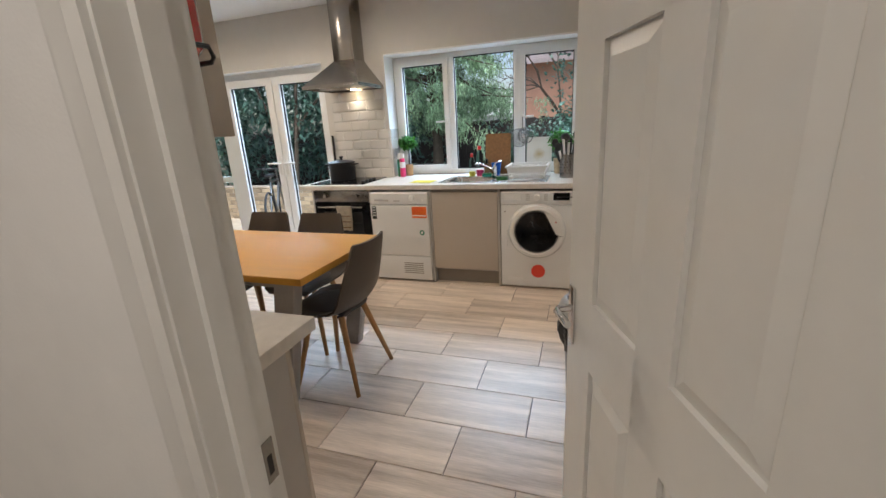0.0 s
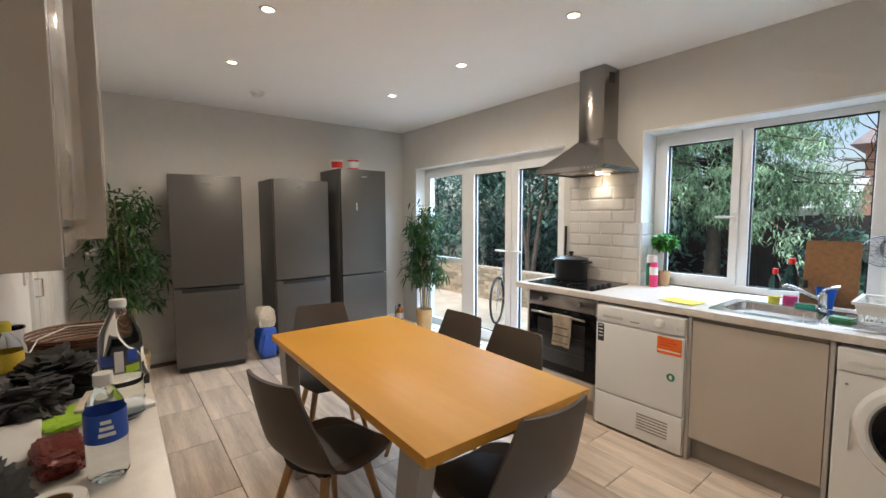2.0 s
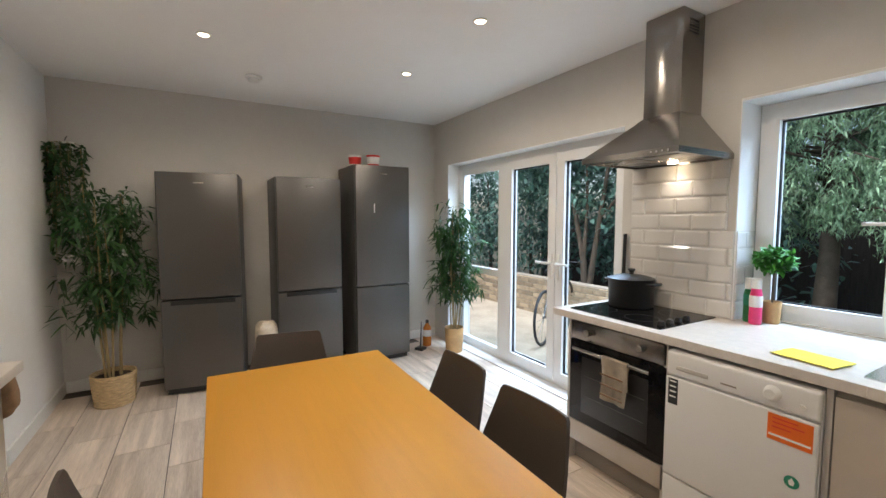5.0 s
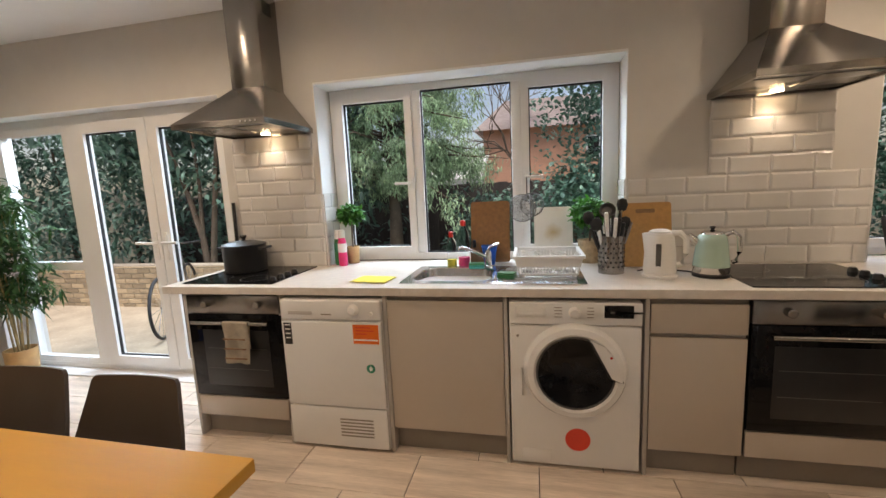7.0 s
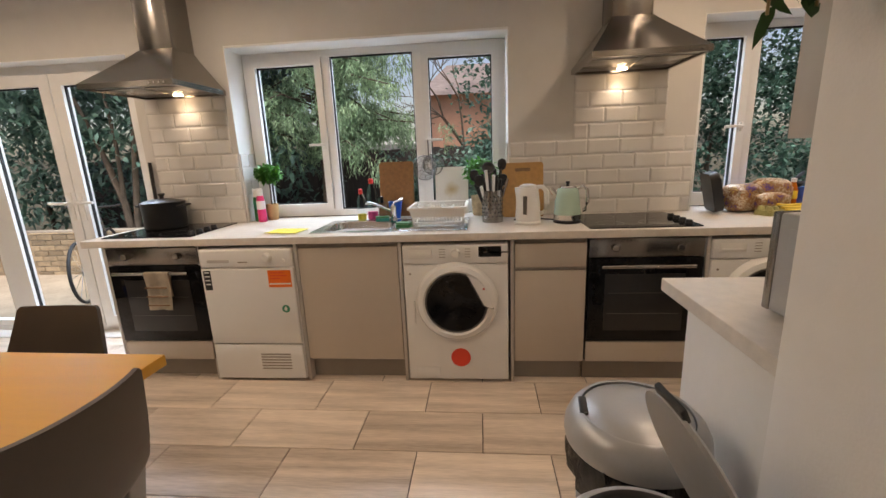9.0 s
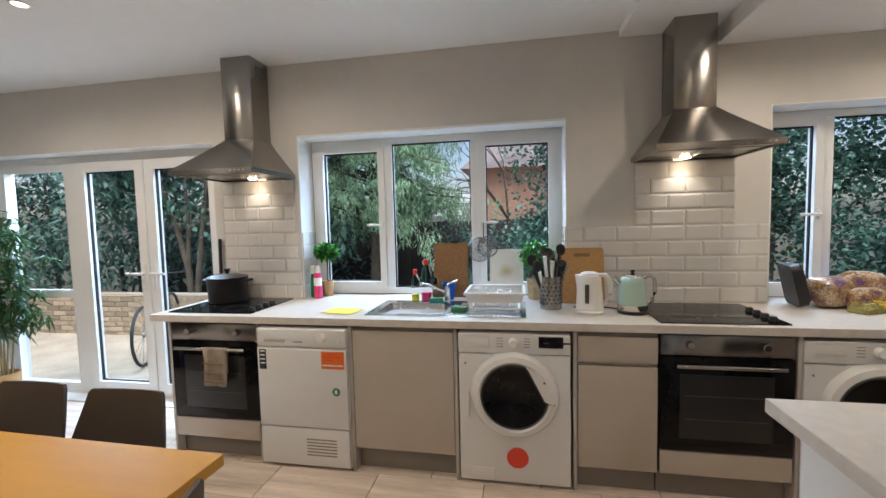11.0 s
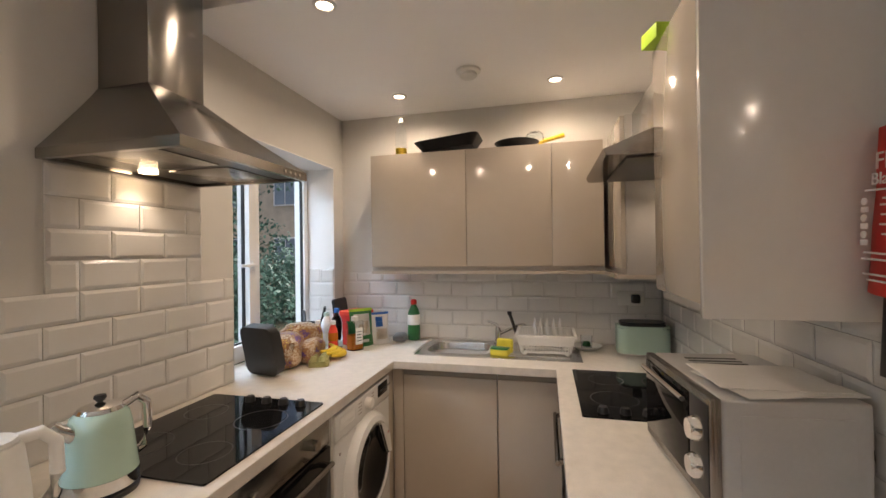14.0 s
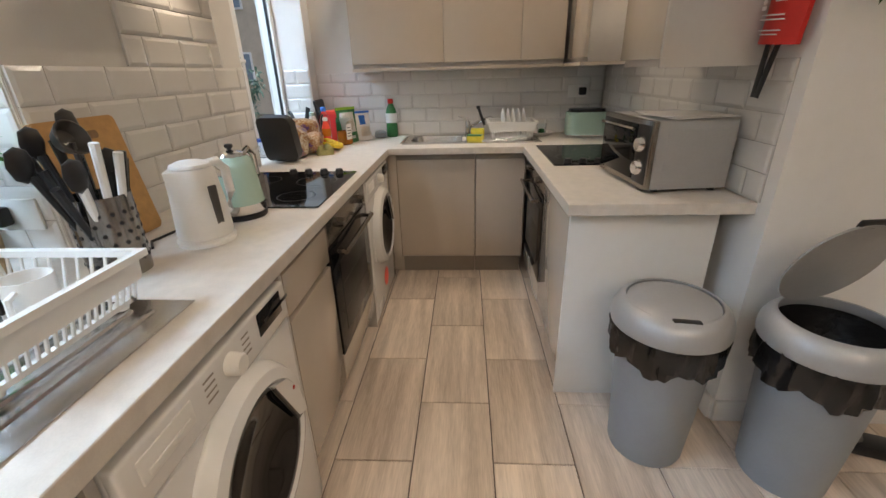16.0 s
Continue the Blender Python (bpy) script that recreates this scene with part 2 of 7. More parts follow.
    fence=mat("dark stained fence", (0.045, 0.036, 0.032), 0.85, var=0.3, scale=6, stretch=(8, 8, 0.7)),
    patio=mat("sandy paving", (0.36, 0.295, 0.215), 0.9, var=0.18, scale=3, bump=0.3, bump_scale=30),
    lawn=mat("shaded garden ground", (0.075, 0.07, 0.04), 0.95, var=0.3, scale=3, bump=0.5),
    glass=clear("window glass", (1, 1, 1), 0.0, 1.02),
    bottle=clear("clear bottle plastic", (0.92, 0.965, 0.99), 0.04, 1.09),
    lens=glow("lit lamp glass", (1.0, 0.80, 0.58), 14.0),
    hood_lens=glow("lit hood lamp", (1.0, 0.78, 0.50), 22.0),
)


def thin(m, share):
    """Lets light through a leaf: part of what falls on one side leaves at the other."""
    nt = m.node_tree
    n, l = nt.nodes, nt.links
    b, out = n["Principled BSDF"], n["Material Output"]
    tr = n.new("ShaderNodeBsdfTranslucent")
    mx = n.new("ShaderNodeMixShader")
    mx.inputs[0].default_value = share
    l.new(b.inputs["Base Color"].links[0].from_socket, tr.inputs["Color"])
    l.new(b.outputs[0], mx.inputs[1])
    l.new(tr.outputs[0], mx.inputs[2])
    l.new(mx.outputs[0], out.inputs["Surface"])


for key, share in (("laurel", 0.25), ("ivy", 0.2), ("conifer", 0.25), ("leaf", 0.3), ("box_leaf", 0.3)):
    thin(M[key], share)


def blotch(m, centre, radius, tint):
    """Soaks a soft-edged stain into a surface, round a point in the object's own space."""
    nt = m.node_tree
    n, l = nt.nodes, nt.links
    b = n["Principled BSDF"]
    tc = n.new("ShaderNodeTexCoord")
    wob = n.new("ShaderNodeTexNoise")
    wob.inputs["Scale"].default_value = 18
    d = n.new("ShaderNodeVectorMath")
    d.operation = "DISTANCE"
    d.inputs[1].default_value = centre
    l.new(tc.outputs["Object"], d.inputs[0])
    add = n.new("ShaderNodeMath")
    add.operation = "MULTIPLY_ADD"
    add.inputs[1].default_value = radius * 0.9
    l.new(wob.outputs[0], add.inputs[0])
    l.new(tc.outputs["Object"], wob.inputs["Vector"])
    l.new(d.outputs["Value"], add.inputs[2])
    mr = n.new("ShaderNodeMapRange")
    mr.inputs["From Min"].default_value, mr.inputs["From Max"].default_value = radius * 0.5, radius * 1.6
    mr.inputs["To Min"].default_value, mr.inputs["To Max"].default_value = 0.75, 0.0
    l.new(add.outputs[0], mr.inputs["Value"])
    mx = n.new("ShaderNodeMix")
    mx.data_type = "RGBA"
    src = b.inputs["Base Color"].links[0].from_socket
    l.new(mr.outputs[0], mx.inputs["Factor"])
    l.new(src, mx.inputs["A"])
    mx.inputs["B"].default_value = (*tint, 1)
    l.new(mx.outputs["Result"], b.inputs["Base Color"])


M["gauze"] = mat("fine wire gauze", (0.5, 0.52, 0.54), 0.4, 0.5, var=0.05, scale=40)
M["gauze"].node_tree.nodes["Principled BSDF"].inputs["Alpha"].default_value = 0.35
M["stained_board"] = mat("stained white board", (0.78, 0.78, 0.74), 0.4, var=0.03, scale=8)
blotch(M["stained_board"], (0.0, 0.01, 0.012), 0.055, (0.52, 0.40, 0.16))
rp = next(nd for nd in M["crisp"].node_tree.nodes if nd.type == "VALTORGB").color_ramp
rp.interpolation = "CONSTANT"
for pos, col in ((0.30, (0.13, 0.07, 0.26)), (0.40, (0.36, 0.20, 0.09)), (0.47, (0.58, 0.48, 0.36)), (0.53, (0.27, 0.13, 0.06)), (0.60, (0.60, 0.42, 0.10))):
    (rp.elements[0] if pos == 0.30 else rp.elements.new(pos)).color = (*col, 1)
M["steel"].node_tree.nodes["Principled BSDF"].inputs["Anisotropic"].default_value = 0.8
M["steel"].node_tree.nodes["Principled BSDF"].inputs["Anisotropic Rotation"].default_value = 0.25
M["black_glass"].node_tree.nodes["Principled BSDF"].inputs["Specular IOR Level"].default_value = 0.22


# ---- mesh helpers ----
def shell(bm, name, material, smooth=40):
    bmesh.ops.recalc_face_normals(bm, faces=bm.faces)
    me = bpy.data.meshes.new(name)
    bm.to_mesh(me)
    bm.free()
    me.materials.append(M[material])
    if smooth:
        for p in me.polygons:
            p.use_smooth = True
        me.set_sharp_from_angle(angle=radians(smooth))
    return me


def part(name, bm, material, parent, label=""):
    ob = new(name, shell(bm, name, material))
    ob.parent = parent
    return tagged(ob, label)


def thing(name, label, category, loc=(0, 0, 0), rz=0, group="", kind=""):
    ob = new(name)
    ob.empty_display_size = 0.1
    ob.matrix_world = pose(*loc, 0, 0, rz)
    return tagged(ob, label, category, group, kind)


def solid(name, bm, material, label, category="", loc=(0, 0, 0), rz=0, kind="", group=""):
    ob = new(name, shell(bm, name, material))
    ob.matrix_world = pose(*loc, 0, 0, rz)
    return tagged(ob, label, category, group, kind)


def join(bm, other, m=None):
    """Adds the mesh other to bm, moved by m."""
    if m is not None:
        bmesh.ops.transform(other, matrix=m, verts=other.verts)
    me = bpy.data.meshes.new("tmp")
    other.to_mesh(me)
    other.free()
    bm.from_mesh(me)
    bpy.data.meshes.remove(me)
    return bm


def box(x0, y0, z0, x1, y1, z1, bevel=0.0, seg=2, bm=None):
    b = bmesh.new()
    bmesh.ops.create_cube(b, size=1)
    bmesh.ops.transform(b, matrix=Matrix.Translation(((x0 + x1) / 2, (y0 + y1) / 2, (z0 + z1) / 2)) @ Matrix.Diagonal((abs(x1 - x0), abs(y1 - y0), abs(z1 - z0), 1)), verts=b.verts)
    if bevel:
        bmesh.ops.bevel(b, geom=b.edges[:], offset=bevel, segments=seg, affect="EDGES", profile=0.5)
    return join(bm, b) if bm is not None else b


def boxes(*list_of_boxes):
    bm = bmesh.new()
    for b in list_of_boxes:
        box(*b, bm=bm)
    return bm


def slab(rects, z0, z1):
    """One connected sheet from touching rectangles of the plan."""
    xs = sorted({round(v, 4) for r in rects for v in (r[0], r[2])})
    ys = sorted({round(v, 4) for r in rects for v in (r[1], r[3])})
    full = {(i, j) for i in range(len(xs) - 1) for j in range(len(ys) - 1)
            if any(r[0] < (xs[i] + xs[i + 1]) / 2 < r[2] and r[1] < (ys[j] + ys[j + 1]) / 2 < r[3] for r in rects)}
    b = bmesh.new()
    vs = {}
    def vert(i, j, k):
        if (i, j, k) not in vs:
            vs[i, j, k] = b.verts.new((xs[i], ys[j], (z0, z1)[k]))
        return vs[i, j, k]
    for i, j in full:
        c = [(i, j), (i + 1, j), (i + 1, j + 1), (i, j + 1)]
        b.faces.new([vert(*p, 1) for p in c])
        b.faces.new([vert(*p, 0) for p in c][::-1])
        for (di, dj), (p, q) in (((0, -1), (c[0], c[1])), ((1, 0), (c[1], c[2])), ((0, 1), (c[2], c[3])), ((-1, 0), (c[3], c[0]))):
            if (i + di, j + dj) not in full:
                b.faces.new((vert(*p, 0), vert(*q, 0), vert(*q, 1), vert(*p, 1)))
    bmesh.ops.dissolve_limit(b, angle_limit=0.01, verts=b.verts[:], edges=b.edges[:])
    return b


def lathe(profile, n=28, m=None, bm=None):
    """A surface turned round z from (radius, height) pairs."""
    b = bmesh.new()
    rings = []
    for r, z in profile:
        if r < 1e-5:
            rings.append([b.verts.new((0, 0, z))])
        else:
            rings.append([b.verts.new((r * math.cos(2 * math.pi * i / n), r * math.sin(2 * math.pi * i / n), z)) for i in range(n)])
    for a, c in zip(rings, rings[1:]):
        for i in range(n):
            j = (i + 1) % n
            if len(a) == 1 and len(c) == 1:
                continue
            if len(a) == 1:
                b.faces.new((a[0], c[i], c[j]))
            elif len(c) == 1:
                b.faces.new((a[i], a[j], c[0]))
            else:
                b.faces.new((a[i], a[j], c[j], c[i]))
    if m is not None:
        bmesh.ops.transform(b, matrix=m, verts=b.verts)
    return join(bm, b) if bm is not None else b


def tube(points, r, n=8, bm=None, r1=None, caps=True):
    """A round bar through points, tapering from r to r1."""
    b = bmesh.new()
    pts = [Vector(p) for p in points]
    r1 = r if r1 is None else r1
    rings = []
    for i, p in enumerate(pts):
        d = (pts[min(i + 1, len(pts) - 1)] - pts[max(i - 1, 0)]).normalized()
        side = d.cross(Vector((0, 0, 1)) if abs(d.z) < 0.95 else Vector((1, 0, 0))).normalized()
        up = side.cross(d)
        rad = r + (r1 - r) * i / max(1, len(pts) - 1)
        rings.append([b.verts.new(p + rad * (math.cos(2 * math.pi * k / n) * side + math.sin(2 * math.pi * k / n) * up)) for k in range(n)])
    for a, c in zip(rings, rings[1:]):
        for k in range(n):
            b.faces.new((a[k], a[(k + 1) % n], c[(k + 1) % n], c[k]))
    if caps:
        b.faces.new(rings[0])
        b.faces.new(rings[-1][::-1])
    return join(bm, b) if bm is not None else b


def prism(outline, z0, z1, bevel=0.0):
    """An outline of (x, y) raised from z0 to z1."""
    b = bmesh.new()
    lo = [b.verts.new((x, y, z0)) for x, y in outline]
    hi = [b.verts.new((x, y, z1)) for x, y in outline]
    b.faces.new(lo[::-1])
    top = b.faces.new(hi)
    n = len(outline)
    for i in range(n):
        b.faces.new((lo[i], lo[(i + 1) % n], hi[(i + 1) % n], hi[i]))
    if bevel:
        bmesh.ops.bevel(b, geom=list(top.edges), offset=bevel, segments=2, affect="EDGES")
    return b


def rounded(w, d, r, n=5):
    """A rounded rectangle's outline round the origin."""
    out = []
    for cx, cy, a0 in ((w / 2 - r, d / 2 - r, 0), (-w / 2 + r, d / 2 - r, 90), (-w / 2 + r, -d / 2 + r, 180), (w / 2 - r, -d / 2 + r, 270)):
        for i in range(n + 1):
            a = radians(a0 + 90 * i / n)
            out.append((cx + r * math.cos(a), cy + r * math.sin(a)))
    return out


def blades(centres, length, width, rng, droop=0.3, bend=0.25, up=0.0):
    """Many small folded leaves in one mesh: each two quads on a bent midrib."""
    verts, faces = [], []
    for c in centres:
        d = Vector((rng.gauss(0, 1), rng.gauss(0, 1), rng.gauss(0, 0.6) - droop + up)).normalized()
        s = d.cross(Vector((rng.gauss(0, 0.4), rng.gauss(0, 0.4), 1))).normalized()
        nrm = s.cross(d)
        L, W = length * rng.uniform(0.7, 1.25), width * rng.uniform(0.75, 1.2)
        p = Vector(c)
        k = len(verts)
        a, e, tip = p + d * L * 0.3 + nrm * L * 0.05, p + d * L * 0.68 - Vector((0, 0, bend * L * 0.4)), p + d * L - Vector((0, 0, bend * L))
        verts += [p, a + s * W * 0.48, e + s * W * 0.4, tip, e - s * W * 0.4, a - s * W * 0.48]
        faces += [(k, k + 1, k + 5), (k + 1, k + 2, k + 4, k + 5), (k + 2, k + 3, k + 4)]
    return verts, faces


def leaf_part(name, verts, faces, material, parent, label="", kind=""):
    me = bpy.data.meshes.new(name)
    me.from_pydata([tuple(v) for v in verts], [], faces)
    me.materials.append(M[material])
    ob = new(name, me)
    ob.parent = parent
    return tagged(ob, label, kind=kind)


def words(text, size, material, parent, m, name="lettering", depth=0.0008):
    c = bpy.data.curves.new(name, "FONT")
    c.body, c.size, c.align_x, c.extrude = text, size, "CENTER", depth
    c.materials.append(M[material])
    ob = new(name, c)
    ob.parent = parent
    ob.matrix_local = m
    return ob


# ---- the building ----
YW, XE, XW, YS, YK = 5.64, 4.65, -2.86, 2.10, 3.53   # window wall, sink wall, fridge wall, door wall, kitchen's inner wall
TOP = 2.75


def wall(name, pieces, material, label):
    return solid(name, boxes(*pieces), material, label, "wall", kind="structure")


wall_north = wall("wall_north", [
    (XW - 0.14, YW, -0.1, -2.53, 5.95, TOP), (-2.53, YW, 2.085, -0.19, 5.95, TOP), (-0.19, YW, -0.1, 0.51, 5.95, TOP),
    (0.51, YW, -0.1, 2.383, 5.95, 0.865), (0.51, YW, 2.083, 2.383, 5.95, TOP), (2.383, YW, -0.1, 3.55, 5.95, TOP),
    (3.55, YW, -0.1, 4.52, 5.95, 0.865), (3.55, YW, 2.09, 4.52, 5.95, TOP), (4.52, YW, -0.1, XE + 0.15, 5.95, TOP)], "paint", "greige painted wall with windows and glazed doors")
wall_west = wall("wall_west", [(XW - 0.14, 1.98, -0.1, XW, YW, TOP)], "paint", "greige painted wall behind the fridges")
wall_south = wall("wall_south", [(XW - 0.14, 1.98, -0.1, -1.56, YS, TOP), (-1.56, 1.98, 2.04, -0.86, YS, TOP), (-0.86, 1.98, -0.1, 1.84, YS, TOP), (1.84, 1.98, 2.07, 2.726, YS, TOP), (2.726, 1.98, -0.1, 2.85, YS, TOP)], "white_paint", "white painted wall with doorway")
wall_stub = wall("wall_stub", [(2.73, YS, -0.1, 2.85, YK, TOP)], "white_paint", "white painted return wall beside the door")
wall_inner = wall("wall_inner", [(2.85, YK - 0.12, -0.1, XE + 0.15, YK, TOP)], "white_paint", "white painted kitchen wall with tiled splashback")
wall_east = wall("wall_east", [(XE, YK, -0.1, XE + 0.15, YW, TOP)], "paint", "greige painted wall with tiled splashback")
wall("wall_hall", [(0.9, 0.2, -0.1, 1.0, 1.98, TOP), (3.3, 0.2, -0.1, 3.4, 1.98, TOP), (0.9, 0.1, -0.1, 3.4, 0.2, TOP), (2.85, 1.98, -0.1, 3.4, 2.06, TOP)], "white_paint", "plain white hall walls")
solid("ceiling", boxes((XW, YS, Z_MAIN, 2.70, YW, Z_MAIN + 0.1)), "ceiling", "white painted ceiling", "ceiling", kind="structure")
solid("ceiling_low", boxes((2.70, YK, Z_MID, 3.245, YW, TOP), (3.245, YK, Z_LOW, XE, YW, TOP), (2.70, YS, Z_MAIN, 2.73, YK, TOP)), "ceiling", "lower white ceiling over the kitchen end", "ceiling", kind="structure")
solid("ceiling_hall", boxes((1.0, 0.2, 2.45, 3.3, 1.98, 2.6)), "ceiling", "white hall ceiling", "ceiling", kind="structure")
floor = solid("floor", boxes((XW - 0.1, 0.1, -0.12, XE + 0.1, 5.95, -0.006)), "grout", "wood-look floor tiles with dark grout", "floor", kind="structure")


def skirting(x0, y0, x1, y1, name="baseboard"):
    return solid(name, box(x0, y0, 0, x1, y1, 0.1, 0.006), "gloss_white", "white painted skirting board", "skirting board", kind="structure")


skirting(2.712, 2.12, 2.73, YK)
skirting(XW, YS, XW + 0.018, YW)
skirting(XW + 0.02, YS, -1.65, YS + 0.018)
skirting(2.73, YK, 2.87, YK + 0.018)


# windows: outer frame, mullions, sashes with panes, handles
def window(name, x0, x1, z0, z1, splits, sashes, label, yf=5.84, fixed_sill=True):
    w = thing(name, label, "window", ((x0 + x1) / 2, yf, z0), kind="structure")
    ox, oz = (x0 + x1) / 2, z0
    d, f = 0.07, 0.045
    h = z1 - z0
    part("window_frame", boxes((x0 - ox, 0, 0, x1 - ox, d, f), (x0 - ox, 0, h - f, x1 - ox, d, h), (x0 - ox, 0, f, x0 - ox + f, d, h - f), (x1 - ox - f, 0, f, x1 - ox, d, h - f)), "upvc", w)
    edges = [x0 + f] + splits + [x1 - f]
    for s in splits:
        part("mullion", box(s - 0.03 - ox, -0.002, f, s + 0.03 - ox, d, h - f, 0.006), "upvc", w)
    for i, (a, b) in enumerate(zip(edges, edges[1:])):
        a, b = a + (0.03 if i else 0) - ox, b - (0.03 if i < len(splits) else 0) - ox
        if sashes[i]:
            g = 0.048
            sash = part("sash", boxes((a, -0.018, f, b, d - 0.01, f + g), (a, -0.018, h - f - g, b, d - 0.01, h - f), (a, -0.018, f + g, a + g, d - 0.01, h - f - g), (b - g, -0.018, f + g, b, d - 0.01, h - f - g)), "upvc", w)
            gx0, gx1, gz0, gz1 = a + g, b - g, f + g, h - f - g
            hx = b - g / 2 if sashes[i] > 0 else a + g / 2
            part("handle", join(box(hx - 0.012, -0.03, h * 0.42, hx + 0.012, -0.018, h * 0.42 + 0.06, 0.003), box(hx - (0.11 if sashes[i] > 0 else 0.012), -0.045, h * 0.42 + 0.025, hx + (0.012 if sashes[i] > 0 else 0.11), -0.03, h * 0.42 + 0.043, 0.005)), "white_plastic", sash)
        else:
            gx0, gx1, gz0, gz1 = a, b, f, h - f
        part("gasket", boxes((gx0, 0.012, gz0, gx1, 0.03, gz0 + 0.007), (gx0, 0.012, gz1 - 0.009, gx1, 0.03, gz1), (gx0, 0.012, gz0, gx0 + 0.007, 0.03, gz1), (gx1 - 0.007, 0.012, gz0, gx1, 0.03, gz1)), "rubber", w)
        pane = part("pane", box(gx0, 0.02, gz0, gx1, 0.026, gz1), "glass", w)
        pane.visible_shadow = False
    return w


window("window_1", 0.52, 2.375, 0.915, 2.075, [1.125, 1.77], [1, 0, -1], "white plastic three-light window over the sink")
window("window_2", 3.56, 4.51, 0.915, 2.082, [3.97], [1, 0], "white plastic two-light window beside the food heap")
solid("window_reveal", boxes((0.512, YW - 0.004, 2.0835, 2.381, YW, 2.09), (0.5095, YW + 0.001, 0.91, 0.515, 5.84, 2.083), (2.378, YW + 0.001, 0.91, 2.3835, 5.84, 2.083), (0.515, YW + 0.001, 2.077, 2.378, 5.84, 2.0835),
      (3.5495, YW + 0.001, 0.91, 3.555, 5.84, 2.09), (4.515, YW + 0.001, 0.91, 4.5205, 5.84, 2.09), (3.555, YW + 0.001, 2.084, 4.515, 5.84, 2.0905)), "white_paint", "white plastered window reveals", "trim", kind="structure")

# glazed doors to the garden
gd = thing("door_1", "white plastic french doors with a glazed sidelight", "patio door", (-1.36, 5.78, 0), kind="structure")
part("door_frame", boxes((-1.165, 0, 0, 1.165, 0.07, 0.05), (-1.165, 0, 2.02, 1.165, 0.07, 2.08), (-1.165, 0, 0.05, -1.11, 0.07, 2.02), (1.11, 0, 0.05, 1.165, 0.07, 2.02), (-0.36, -0.002, 0.05, -0.25, 0.07, 2.02)), "upvc", gd)
side = part("sidelight", boxes((-1.11, 0.005, 0.05, -1.045, 0.06, 2.02), (-0.40, 0.005, 0.05, -0.36, 0.06, 2.02), (-1.045, 0.005, 0.05, -0.40, 0.06, 0.10), (-1.045, 0.005, 1.96, -0.40, 0.06, 2.02), (-1.045, 0.005, 0.86, -0.40, 0.06, 0.93)), "upvc", gd)
for z0, z1 in ((0.10, 0.86), (0.93, 1.96)):
    part("pane", box(-1.045, 0.03, z0, -0.40, 0.036, z1), "glass", side).visible_shadow = False
for a, b, s in ((-0.245, 0.425, 1), (0.435, 1.105, -1)):
    leafd = part("door_leaf", boxes((a, -0.02, 0.055, b, 0.05, 0.14), (a, -0.02, 1.935, b, 0.05, 2.015), (a, -0.02, 0.14, a + 0.085, 0.05, 1.935), (b - 0.085, -0.02, 0.14, b, 0.05, 1.935)), "upvc", gd)
    part("pane", box(a + 0.085, 0.015, 0.14, b - 0.085, 0.021, 1.935), "glass", leafd).visible_shadow = False
    part("gasket", boxes((a + 0.085, 0.004, 0.14, a + 0.093, 0.024, 1.935), (b - 0.093, 0.004, 0.14, b - 0.085, 0.024, 1.935), (a + 0.093, 0.004, 0.14, b - 0.093, 0.024, 0.148), (a + 0.093, 0.004, 1.926, b - 0.093, 0.024, 1.935)), "rubber", leafd)
    hx = b - 0.04 if s > 0 else a + 0.04
    hd = part("handle", box(hx - 0.016, -0.03, 0.94, hx + 0.016, -0.02, 1.16, 0.004), "white_plastic", leafd)
    part("lever", tube([(hx, -0.03, 1.08), (hx, -0.065, 1.08), (hx - s * 0.03, -0.075, 1.08), (hx - s * 0.14, -0.072, 1.082)], 0.011, 8), "white_plastic", hd)
solid("door_sill", box(-2.53, YW, -0.005, -0.19, 5.95, 0.012, 0.003), "upvc", "white plastic door sill", "sill", kind="structure")
solid("door_reveal", boxes((-2.5305, YW + 0.001, 0, -2.525, 5.78, 2.085), (-0.195, YW + 0.001, 0, -0.1895, 5.78, 2.085), (-2.525, YW + 0.001, 2.08, -0.195, 5.78, 2.0855)), "white_paint", "white plastered door reveal", "trim", kind="structure")

# hall door: frame, architrave and a six-panel leaf standing open
frame_2 = thing("door_2", "white painted doorway with an open panelled door", "door", (2.258, 2.045, 0), kind="structure")
part("door_frame", boxes((-0.42, -0.062, 0, -0.386, 0.062, 2.05), (0.445, -0.062, 0, 0.47, 0.062, 2.05), (-0.42, -0.062, 2.02, 0.47, 0.062, 2.06), (-0.386, -0.02, 0, -0.374, 0.02, 2.02)), "gloss_white", frame_2)
for sy in (-1, 1):
    for sx in (-1, 1):
        bmA = prism([(0, 0), (0.066, 0), (0.066, 0.010), (0.05, 0.016), (0.03, 0.012), (0.016, 0.018), (0, 0.012)], 0, 2.11)
        bmesh.ops.transform(bmA, matrix=Matrix.Translation((-0.392 if sx < 0 else 0.447, sy * 0.0605, 0)) @ Matrix.Diagonal((sx, sy, 1, 1)), verts=bmA.verts)
        part("architrave", bmA, "gloss_white", frame_2)
    part("architrave", box(-0.458, sy * 0.0605, 2.045, 0.513, sy * 0.077, 2.11, 0.005), "gloss_white", frame_2)
part("strike_plate", boxes((-0.386, 0.030, 0.80, -0.384, 0.056, 0.815), (-0.386, 0.030, 0.855, -0.384, 0.056, 0.885), (-0.386, 0.030, 0.815, -0.384, 0.036, 0.855), (-0.386, 0.048, 0.815, -0.384, 0.056, 0.855)), "steel", frame_2, "worn steel strike plate")
part("latch_hole", box(-0.3855, 0.0362, 0.8152, -0.3845, 0.0478, 0.8548), "black", frame_2)
part("caulk_gap", tube([(-0.4595 + 0.0012 * math.sin(k * 1.7), -0.0655, 0.1 * k) for k in range(21)], 0.0026, 6), "black", frame_2, "dark crack beside the architrave")
